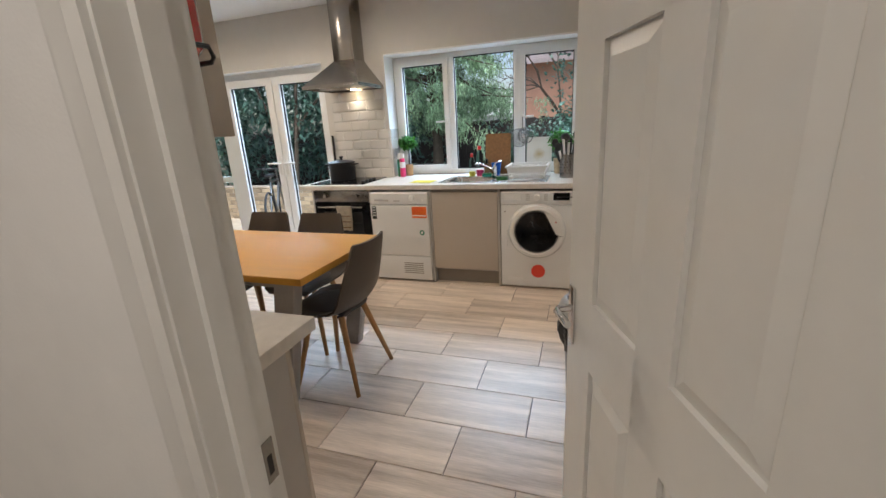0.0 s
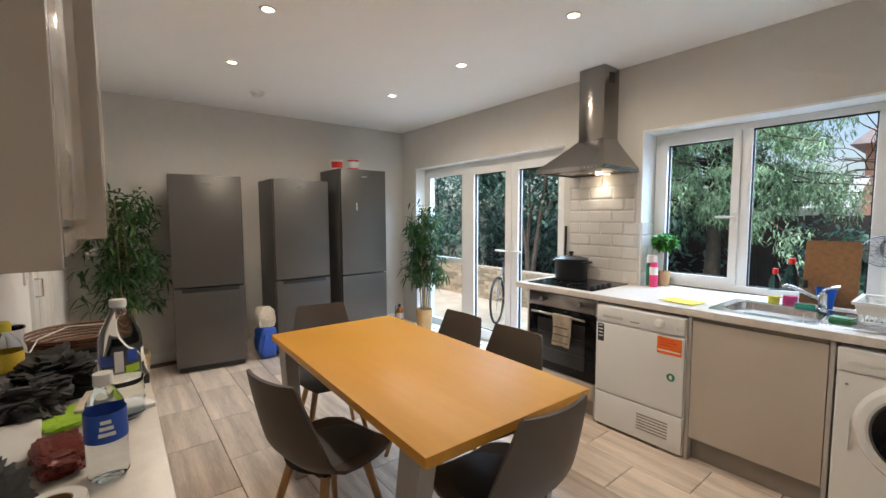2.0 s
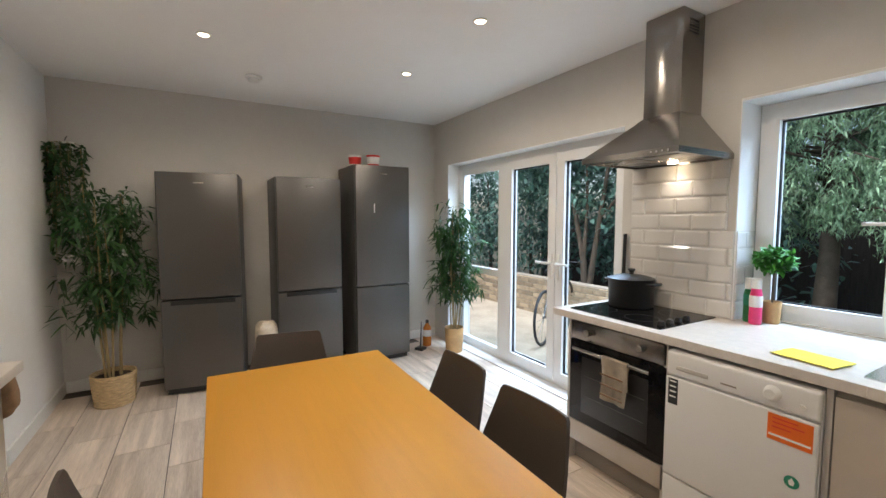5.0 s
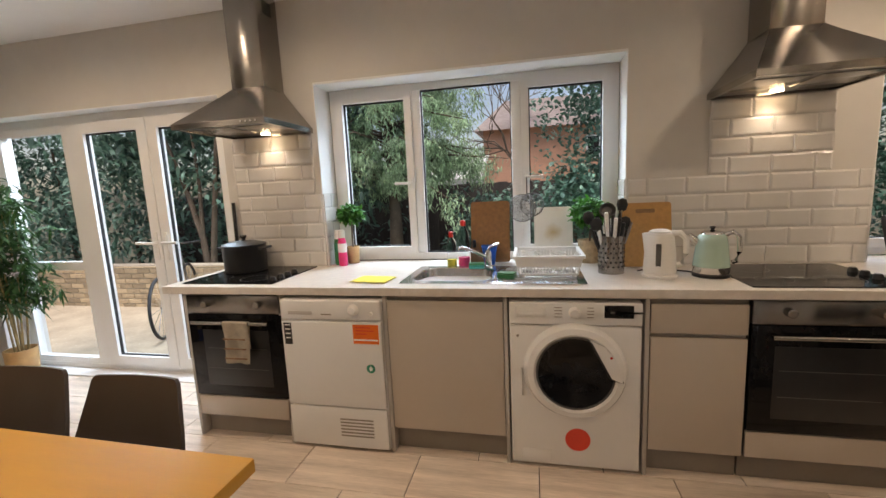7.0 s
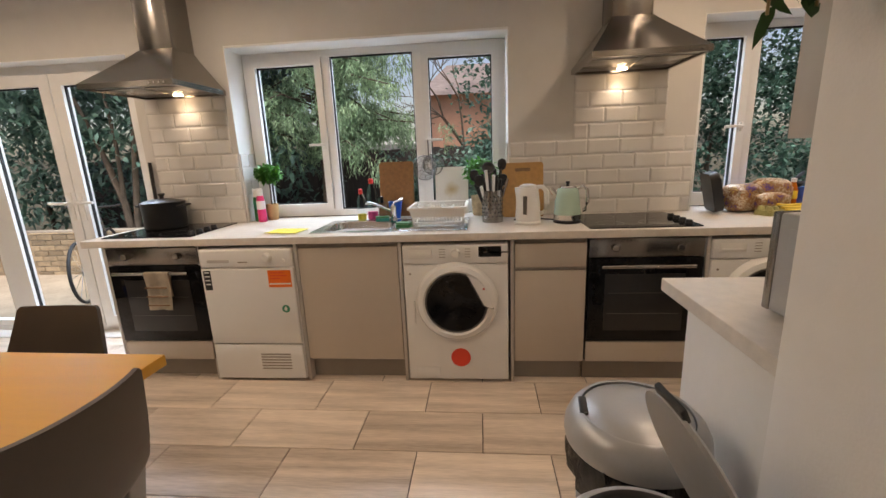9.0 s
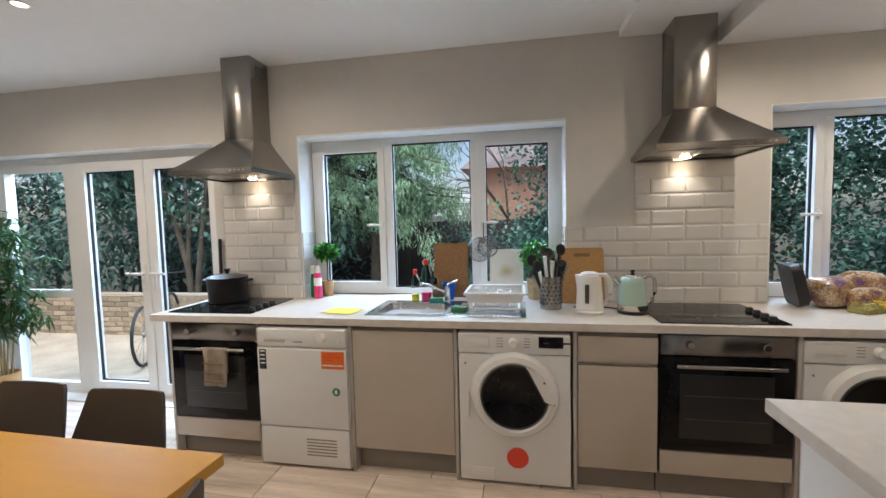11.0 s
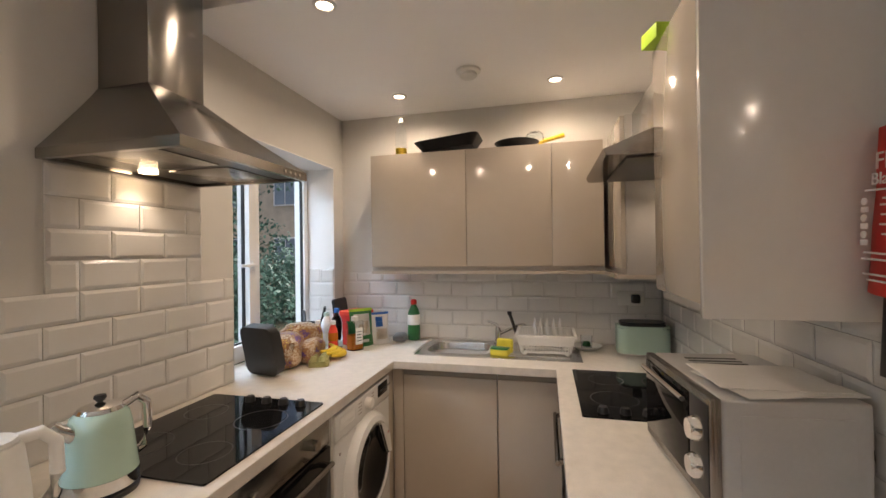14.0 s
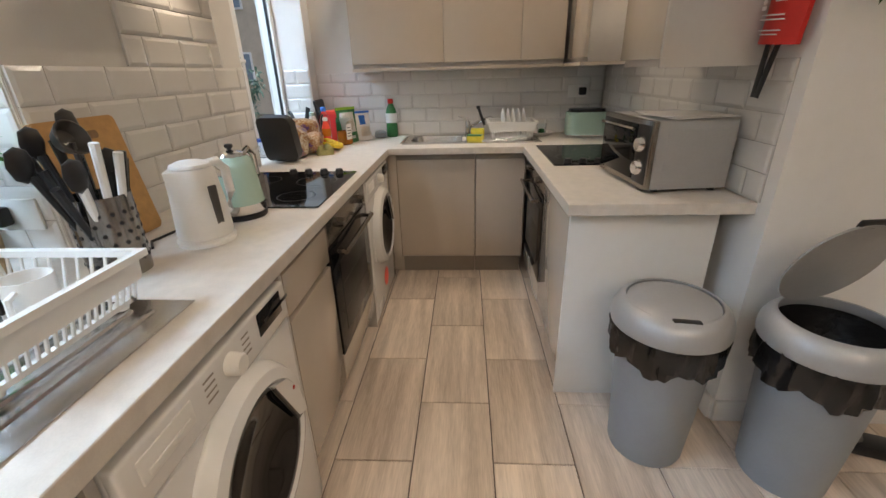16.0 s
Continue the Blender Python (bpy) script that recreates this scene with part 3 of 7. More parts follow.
LEAF = pose(0.404, -0.0484, 0.008, 0, 0, 110)
PANELS = [(a, b, c, d) for a, b in ((0.115, 0.325), (0.44, 0.66)) for c, d in ((0.2, 0.765), (0.95, 1.54), (1.66, 1.88))]
bmL = boxes((0, -0.008, 0, 0.825, 0.008, 2.01))
for x0, x1, y0, y1 in ((0, 0.115, 0, 2.01), (0.66, 0.825, 0, 2.01), (0.325, 0.44, 0.2, 1.88), (0.115, 0.66, 0, 0.2), (0.115, 0.66, 0.765, 0.95), (0.115, 0.66, 1.54, 1.66), (0.115, 0.66, 1.88, 2.01)):
    box(x0, -0.02, y0, x1, 0.02, y1, bm=bmL)
bmP = bmesh.new()
for x0, x1, z0, z1 in PANELS:
    for s in (-1, 1):
        b = bmesh.new()
        o = [b.verts.new(v) for v in ((x0, s * 0.0085, z0), (x1, s * 0.0085, z0), (x1, s * 0.0085, z1), (x0, s * 0.0085, z1))]
        q = 0.038
        i = [b.verts.new(v) for v in ((x0 + q, s * 0.0215, z0 + q), (x1 - q, s * 0.0215, z0 + q), (x1 - q, s * 0.0215, z1 - q), (x0 + q, s * 0.0215, z1 - q))]
        b.faces.new(i)
        for k in range(4):
            b.faces.new((o[k], o[(k + 1) % 4], i[(k + 1) % 4], i[k]))
        join(bmP, b)
lf = part("door_leaf", bmL, "gloss_white", frame_2, "white six-panel door leaf, open")
lf.matrix_local = LEAF
me_p = shell(bmP, "panel_mouldings", "gloss_white", 0)
pm = new("panel_mouldings", me_p)
pm.parent = lf
for s in (-1, 1):
    hd = part("handle", join(box(0.77, s * 0.02, 0.78, 0.807, s * 0.028, 0.95, 0.003), tube([(0.788, s * 0.028, 0.885), (0.788, s * 0.062, 0.885), (0.775, s * 0.07, 0.885), (0.69, s * 0.068, 0.885)], 0.010, 10)), "chrome", lf, "chrome lever handle")

# cupboard doors in the wall beyond the counter
cw = thing("door_3", "white painted double cupboard doors in the wall", "door", (-1.21, 2.06, 0), kind="structure")
for x0, x1 in ((-0.345, -0.004), (0.004, 0.345)):
    part("door_leaf", join(box(x0, -0.03, 0.01, x1, 0.02, 2.03, 0.004), box(x0 + 0.07, 0.019, 0.15, x1 - 0.07, 0.024, 1.9, 0.004)), "gloss_white", cw)
part("handle", tube([(0.03, 0.02, 1.0), (0.03, 0.05, 1.0), (0.03, 0.05, 1.1), (0.03, 0.02, 1.1)], 0.006), "chrome", cw)
part("architrave", boxes((0.352, 0.04, 0, 0.41, 0.056, 2.1), (-0.41, 0.04, 0, -0.352, 0.056, 2.1), (-0.352, 0.04, 2.04, 0.352, 0.056, 2.1)), "gloss_white", cw)
sw = thing("light_switch", "white plastic light switch on the wall", "switch", (-0.70, YS, 1.17))
part("plate", box(-0.043, 0, -0.043, 0.043, 0.01, 0.043, 0.003), "white_plastic", sw)
part("rocker", box(-0.012, 0.01, -0.016, 0.012, 0.014, 0.016, 0.002), "white_plastic", sw)


# ---- ceiling lamps and detectors ----
def downlight(x, y, z):
    d = thing("downlight", "lit recessed downlight with a white rim", "downlight", (x, y, z), group="recessed ceiling lights")
    part("rim", lathe([(0.032, -0.004), (0.035, -0.007), (0.044, -0.005), (0.046, 0.0), (0.032, 0.0)], 24), "white_plastic", d)
    lens = part("lens", lathe([(0, -0.002), (0.031, -0.002), (0.031, 0.0), (0, 0.0)], 20), "lens", d, "glowing lamp glass")
    lens.visible_shadow = False
    d_rim = d.children[0]
    d_rim.visible_shadow = False


for px, py in CEILING_SPOTS:
    downlight(px, py, Z_MAIN)
for px, py in KITCHEN_SPOTS:
    downlight(px, py, Z_LOW)
for x, y, z in ((-2.06, 3.55, Z_MAIN), (4.06, 4.6, Z_LOW)):
    sd = thing("smoke_detector", "round white smoke detector on the ceiling", "smoke detector", (x, y, z))
    part("base", lathe([(0, 0), (0.065, 0), (0.065, -0.012), (0.055, -0.018), (0, -0.018)]), "white_plastic", sd)
    part("sensor_cap", lathe([(0.045, -0.018), (0.045, -0.034), (0.036, -0.042), (0, -0.044)]), "white_plastic", sd)


# ---- kitchen: worktops and units ----
FY = 5.05      # front of the units along the window wall
SX = 4.08      # front of the units along the sink wall
PY = 4.14      # front of the peninsula's units
ZW0, ZW1 = 0.868, 0.91


w1 = solid("worktop", slab([(-0.215, 5.035, 1.21, 5.638), (1.21, 5.03, 1.645, 5.17), (1.21, 5.53, 1.645, 5.638), (1.645, 5.03, 4.03, 5.638),
    (0.517, 5.638, 2.376, 5.838), (3.557, 5.638, 4.513, 5.838), (4.03, 4.985, XE - 0.002, 5.638), (4.03, 4.56, 4.23, 4.985), (4.56, 4.56, XE - 0.002, 4.985),
    (4.03, 4.174, XE - 0.002, 4.56), (2.79, YK + 0.002, XE - 0.002, 4.174)], ZW0, ZW1), "worktop", "pale stone-effect worktop running round three sides", "worktop")
mod = w1.modifiers.new("edge", "BEVEL")
mod.width, mod.segments, mod.limit_method, mod.angle_limit = 0.004, 2, "ANGLE", radians(60)


def unit_door(parent, w, h, m, name="door", grip=True):
    """A gloss slab front with a bevelled grip along its top edge."""
    bm = box(0, 0, 0, w, 0.02, h, 0.0025)
    ob = part(name, bm, "unit", parent)
    ob.matrix_local = m
    return ob


def base_unit(x0, x1, fronts, label, name="base_cabinet"):
    """A cabinet on the window wall; fronts: (z0, z1) of its doors and drawers."""
    u = thing(name, label, "cabinet", (x0, FY, 0), group="kitchen base units")
    w = x1 - x0
    part("carcass", box(0.001, 0.022, 0.13, w - 0.001, 0.56, 0.866), "unit_side", u)
    for z0, z1 in fronts:
        unit_door(u, w - 0.004, z1 - z0, pose(0.002, 0, z0), "drawer_front" if z1 - z0 < 0.3 else "door")
    part("grip_rail", box(0.002, 0.012, fronts[0][1] + 0.001, w - 0.002, 0.022, 0.866), "plinth", u)
    part("plinth", box(0.0, 0.06, 0, w, 0.078, 0.13), "plinth", u)
    return u


base_unit(1.127, 1.718, [(0.145, 0.84)], "cashmere gloss sink cabinet with one door")
base_unit(2.373, 2.766, [(0.705, 0.84), (0.135, 0.685)], "cashmere gloss cabinet with drawer above door")
for x0, x1 in ((-0.097, -0.079), (0.507, 0.525), (1.105, 1.125), (1.72, 1.738), (2.352, 2.37), (3.384, 3.402)):
    solid("end_panel", box(x0, FY, 0.0, x1, 5.62, 0.867, 0.001), "unit_side", "grey-beige panel between appliances", "panel", group="appliance side panels")
solid("corner_post", box(3.985, FY, 0, SX - 0.002, FY + 0.05, 0.867, 0.002), "unit", "cashmere corner post between the units", "panel")


def oven(x, y, rz, label, cloth=None, name="oven"):
    """A built-under oven 0.6 wide with knobs, a bar handle and a glass door; its front faces -y."""
    o = thing(name, label, "oven", (x, y, 0), rz, group="built-under ovens")
    part("carcass", box(0.002, 0.03, 0.13, 0.598, 0.55, 0.862), "fridge_side", o)
    part("control_panel", box(0.002, 0, 0.755, 0.598, 0.03, 0.858, 0.003), "steel", o, "brushed steel control panel")
    for kx in (0.135, 0.465):
        part("knob", lathe([(0, -0.032), (0.015, -0.032), (0.019, -0.028), (0.02, 0), (0, 0)], 20, Matrix.Translation((kx, 0, 0.81)) @ pose(0, 0, 0, -90)), "steel", o, "round steel knob")
    d = part("oven_door", box(0.002, -0.004, 0.265, 0.598, 0.03, 0.75, 0.003), "black_glass", o, "black glass oven door")
    part("inner_window", box(0.09, -0.0055, 0.33, 0.51, -0.003, 0.66, 0.001), "black", d)
    for zz in (0.43, 0.55):
        part("shelf_line", box(0.11, -0.0065, zz, 0.49, -0.005, zz + 0.003), "fridge_side", d)
    part("handle", join(tube([(0.06, -0.045, 0.712), (0.54, -0.045, 0.712)], 0.010, 12), boxes((0.07, -0.045, 0.704, 0.085, -0.004, 0.72), (0.515, -0.045, 0.704, 0.53, -0.004, 0.72))), "steel", d, "steel bar handle")
    part("lower_panel", box(0.002, 0, 0.135, 0.598, 0.02, 0.258, 0.003), "unit", o)
    part("plinth", box(0, 0.06, 0, 0.6, 0.078, 0.13), "plinth", o)
    return o


oven(-0.078, FY, 0, "black glass oven with steel panel and towel", name="oven")
oven(2.775, FY, 0, "black glass oven with steel control panel")
oven(4.035, PY, 180, "black glass oven under the peninsula hob")


def washing_machine(x, y, label):
    w = thing("washing_machine", label, "washing machine", (x, y, 0), group="washing machines")
    W = 0.595
    part("body", box(0, 0.012, 0.012, W, 0.55, 0.848, 0.012, 3), "enamel", w)
    part("front", box(0.002, 0.0, 0.02, W - 0.002, 0.03, 0.735, 0.01, 3), "enamel", w)
    cp = part("control_panel", box(0.002, -0.004, 0.738, W - 0.002, 0.03, 0.846, 0.008, 3), "enamel", w)
    part("drawer", join(box(0.035, -0.007, 0.775, 0.17, 0.0, 0.825, 0.003), box(0.05, -0.009, 0.782, 0.155, -0.006, 0.796, 0.002)), "white_plastic", cp)
    part("dial", lathe([(0, -0.03), (0.02, -0.03), (0.024, -0.024), (0.026, 0), (0, 0)], 24, Matrix.Translation((0.30, -0.004, 0.80)) @ pose(0, 0, 0, -90)), "white_plastic", cp)
    part("display", box(0.43, -0.0065, 0.775, 0.555, -0.003, 0.835, 0.002), "black_glass", cp, "black display window")
    for i in range(4):
        part("programme_mark", box(0.21, -0.0048, 0.775 + 0.015 * i, 0.245, -0.004, 0.779 + 0.015 * i), "plinth", cp)
        part("programme_mark", box(0.355, -0.0048, 0.775 + 0.015 * i, 0.385, -0.004, 0.779 + 0.015 * i), "plinth", cp)
    for i in range(5):
        part("display_digit", box(0.515 + 0.02 * i, -0.0072, 0.797, 0.457 + 0.02 * i, -0.0066, 0.806), "fridge_side", cp)
    C = Matrix.Translation((0.30, 0, 0.515)) @ pose(0, 0, 0, 90)
    dr = part("door_ring", lathe([(0.172, -0.02), (0.176, 0.032), (0.190, 0.044), (0.217, 0.036), (0.231, 0.012), (0.236, -0.004), (0.236, -0.02)], 48, C), "enamel", w, "round white door ring")
    part("door_glass", lathe([(0, 0.0), (0.06, 0.006), (0.11, 0.018), (0.155, 0.032), (0.1685, 0.035), (0.1685, -0.01)], 40, C), "black_glass", dr, "dark bulging door glass")
    part("door_seal", lathe([(0.169, 0.030), (0.171, 0.037), (0.178, 0.037), (0.179, 0.03)], 40, C), "fridge_side", dr, "grey inner seal")
    # white grip cutting into the ring; a black bar stands for its edge shade
    g = prism([(0.205, -0.03), (0.182, 0.065), (0.128, 0.138), (0.062, 0.168), (0.155, -0.014)], 0.036, 0.047)
    bmesh.ops.transform(g, matrix=C, verts=g.verts)
    part("door_grip", g, "enamel", dr)
    part("grip_shadow", tube([(0.30 + 0.068, -0.044, 0.515 + 0.158), (0.30 + 0.155, -0.044, 0.515 - 0.014), (0.30 + 0.208, -0.04, 0.515 - 0.03)], 0.005, 8), "black", dr)
    part("lock_dot", lathe([(0, 0.048), (0.006, 0.048), (0.006, 0.03)], 12, C @ Matrix.Translation((0.155, 0.088, 0))), "red_paint", dr)
    part("hinge", box(0.052, -0.012, 0.38, 0.06, 0.0, 0.52, 0.003), "enamel", w)
    st = part("sticker", lathe([(0, 0.0), (0.058, 0.0), (0.058, -0.002), (0, -0.002)], 32, Matrix.Translation((0.315, -0.0005, 0.165)) @ pose(0, 0, 0, -90)), "red_sticker", w, "round red advice sticker")
    for i, ww in enumerate((0.05, 0.07, 0.08, 0.07, 0.05)):
        part("print_line", box(0.315 - ww / 2, -0.0005, 0.192 - i * 0.013, 0.315 + ww / 2, 0.0003, 0.196 - i * 0.013), "white_ink", st)
    part("filter_flap", box(0.05, -0.002, 0.035, 0.19, 0.002, 0.10, 0.002), "enamel", w)
    part("screw_cover", lathe([(0, 0.003), (0.006, 0.003), (0.006, 0)], 12, Matrix.Translation((0.04, 0, 0.68)) @ pose(0, 0, 0, 90)), "plinth", w)
    for fx in (0.06, W - 0.06):
        for fy in (0.08, 0.48):
            part("foot", lathe([(0, 0), (0.02, 0), (0.02, 0.013), (0, 0.013)], 12, Matrix.Translation((fx, fy, 0))), "black", w)
    return w


washing_machine(1.745, 5.035, "white front-loading washing machine with a red sticker")
washing_machine(3.405, 5.045, "white washing machine under the corner worktop")

dy = thing("tumble_dryer", "white condenser dryer with orange energy label", "tumble dryer", (0.53, 5.03, 0))
part("body", box(0, 0.012, 0.012, 0.572, 0.55, 0.848, 0.01, 3), "enamel", dy)
dp = part("control_panel", box(0.002, -0.004, 0.735, 0.570, 0.03, 0.846, 0.012, 3), "enamel", dy)
part("handle", join(box(0.05, -0.007, 0.765, 0.19, 0.0, 0.785, 0.004), box(0.055, -0.008, 0.768, 0.185, -0.005, 0.775, 0.001)), "unit_side", dp)
part("brand_mark", box(0.24, -0.0048, 0.765, 0.30, -0.004, 0.772), "plinth", dp)
part("dial", lathe([(0, -0.028), (0.018, -0.028), (0.026, -0.018), (0.03, 0), (0, 0)], 24, Matrix.Translation((0.425, -0.004, 0.795)) @ pose(0, 0, 0, -90)), "white_plastic", dp)
part("button", lathe([(0, -0.008), (0.01, -0.008), (0.01, 0), (0, 0)], 14, Matrix.Translation((0.52, -0.004, 0.775)) @ pose(0, 0, 0, -90)), "white_plastic", dp)
part("door", box(0.003, -0.006, 0.255, 0.569, 0.02, 0.728, 0.006, 3), "enamel", dy)
kp = part("kick_panel", box(0.003, -0.004, 0.02, 0.569, 0.02, 0.248, 0.006, 3), "enamel", dy)
for i in range(6):
    part("vent_slot", box(0.30, -0.0055, 0.085 + 0.019 * i, 0.49, -0.003, 0.093 + 0.019 * i), "plinth", kp)
lb = part("energy_label", box(0.415, -0.0075, 0.615, 0.555, -0.0055, 0.718), "orange", dy, "orange energy label")
for i, ww in enumerate((0.08, 0.1, 0.06)):
    part("print_line", box(0.43, -0.0082, 0.70 - 0.017 * i, 0.43 + ww, -0.0075, 0.705 - 0.017 * i), "red_sticker", lb)
part("print_bar", box(0.42, -0.0082, 0.632, 0.55, -0.0075, 0.640), "white_ink", lb)
bl = part("black_label", box(0.018, -0.0075, 0.60, 0.062, -0.0055, 0.72), "black_ink", dy, "black feature label")
for i in range(4):
    part("print_line", box(0.025, -0.0082, 0.705 - 0.024 * i, 0.055, -0.0075, 0.712 - 0.024 * i), "white_ink", bl)
gs = part("green_label", lathe([(0, 0), (0.024, 0), (0.024, -0.0015), (0, -0.0015)], 20, Matrix.Translation((0.50, -0.006, 0.48)) @ pose(0, 0, 0, -90)), "green_sticker", dy, "round green label")
part("leaf_mark", prism([(-0.006, -0.012), (0.006, -0.012), (0.010, 0.002), (0, 0.016), (-0.010, 0.002)], 0, 0.001), "white_ink", gs).matrix_local = pose(0.50, -0.0075, 0.48, 90)

# sink run
for y0, y1 in ((4.476, 4.992), (4.153, 4.472)):
    u = thing("base_cabinet", "cashmere gloss cabinet under the corner sink", "cabinet", (SX, y0, 0), group="kitchen base units")
    w = y1 - y0
    part("carcass", box(0.022, 0, 0.13, 0.55, w, 0.866), "unit_side", u)
    part("door", box(0, 0.001, 0.145, 0.02, w - 0.001, 0.825, 0.0025), "unit", u)
    part("grip_rail", box(0.012, 0, 0.826, 0.022, w, 0.866), "plinth", u)
    part("plinth", box(0.06, 0, 0, 0.078, w, 0.13), "plinth", u)
solid("corner_post", boxes((SX, 4.994, 0.13, SX + 0.03, FY - 0.001, 0.867), (SX + 0.06, 4.99, 0, SX + 0.078, FY + 0.06, 0.13)), "unit", "cashmere corner filler beside the washing machine", "panel")
solid("corner_post", box(4.05, PY + 0.012, 0.13, SX + 0.018, 4.151, 0.867), "unit", "narrow cashmere corner filler", "panel")

# peninsula
pu = thing("base_cabinet", "gloss cabinet at the peninsula's end", "cabinet", (2.888, PY, 0), group="kitchen base units")
part("carcass", box(0.0, -0.55, 0.13, 0.545, -0.022, 0.866), "unit_side", pu)
part("door", box(0.002, -0.02, 0.145, 0.543, 0.0, 0.84, 0.0025), "unit", pu)
part("plinth", box(0.0, -0.078, 0, 0.545, -0.06, 0.13), "plinth", pu)
solid("end_panel", box(2.868, 3.60, 0.0, 2.886, 4.142, 0.867, 0.0015), "gloss_white", "pale grey end panel of the peninsula", "panel")


def wall_unit(name, x0, y0, x1, y1, z0, z1, fronts, axis, label):
    """A wall cabinet; fronts split along the given axis."""
    u = thing(name, label, "wall cabinet", (x0, y0, z0), group="kitchen wall units")
    part("carcass", box(0, 0, 0, x1 - x0, y1 - y0, z1 - z0, 0.001), "unit_side", u)
    for a, b in fronts:
        if axis == "y":
            part("door", box(-0.021, a - y0 + 0.0015, 0.025, -0.001, b - y0 - 0.0015, z1 - z0 - 0.004, 0.0025), "unit", u)
        else:
            part("door", box(a - x0 + 0.0015, y1 - y0 + 0.001, 0.025, b - x0 - 0.0015, y1 - y0 + 0.021, z1 - z0 - 0.004, 0.0025), "unit", u)
    return u


wall_unit("wall_cabinet", 4.36, 3.90, XE - 0.002, 5.285, 1.385, 2.115, [(4.675, 5.285), (4.178, 4.675), (3.90, 4.178)], "y", "cashmere gloss wall cabinets over the corner sink")
solid("pelmet", boxes((4.345, 3.88, 1.366, XE - 0.004, 5.287, 1.384), (3.93, 3.53, 1.366, 4.344, 3.90, 1.384)), "unit", "light strip under the wall cabinets", "trim")
wall_unit("wall_cabinet", 3.93, YK + 0.002, XE - 0.003, 3.86, 1.385, 2.115, [(3.932, 4.33)], "x", "cashmere gloss corner wall cabinet")
wall_unit("wall_cabinet", 2.946, YK + 0.002, 3.337, 3.858, 1.35, 2.125, [(2.948, 3.337)], "x", "tall grey-sided wall cabinet beside the fire blanket")
solid("end_panel", box(2.925, YK + 0.002, 1.345, 2.945, 3.88, 2.13, 0.002), "pale_side", "glossy pale grey cabinet side panel", "panel")

# counter and wall cabinets on the door wall
solid("worktop", box(-0.56, YS + 0.002, 0.862, 1.68, 2.52, 0.902, 0.004), "worktop", "pale worktop along the door wall", "worktop")
for i in range(3):
    u = thing("base_cabinet", "cashmere cabinet under the door wall counter", "cabinet", (-0.53 + 0.72 * i, 2.46, 0), group="kitchen base units")
    part("carcass", box(0.0, -0.355, 0.13, 0.718, -0.022, 0.860), "unit_side", u)
    part("door", box(0.002, -0.02, 0.145, 0.716, 0.0, 0.835, 0.0025), "unit", u)
    part("plinth", box(0.0, -0.09, 0, 0.718, -0.07, 0.13), "plinth", u)
for x0, x1, dy in ((-0.445, 0.26, 0.026), (0.262, 0.918, 0.026), (1.002, 1.60, 0.0)):
    u = thing("wall_cabinet", "cashmere gloss wall cabinet above the counter", "wall cabinet", (x0, YS + 0.002, 1.43), group="kitchen wall units")
    part("carcass", box(0, 0, 0, x1 - x0, 0.285 + dy, 0.77, 0.001), "unit_side", u)
    part("door", box(0.0015, 0.287 + dy, 0.012, x1 - x0 - 0.0015, 0.307 + dy, 0.768, 0.0025), "unit", u)
    part("bottom_rail", box(0, 0.02, -0.03, x1 - x0, 0.305 + dy, -0.002, 0.002), "unit", u)
solid("end_panel", box(0.920, YS + 0.002, 1.40, 0.940, YS + 0.337, 2.20, 0.002), "unit", "cashmere side panel between two wall cabinets", "panel")
# black block put in for the shade inside the open gap
solid("cabinet_filler", box(0.942, YS + 0.002, 1.425, 1.000, YS + 0.28, 2.198), "black", "black fill for the shade in the recessed gap between two wall cabinets", "panel")
solid("end_panel", box(1.602, YS + 0.002, 1.40, 1.622, 2.415, 2.25, 0.002), "unit", "cashmere side panel of the wall cabinets", "panel")


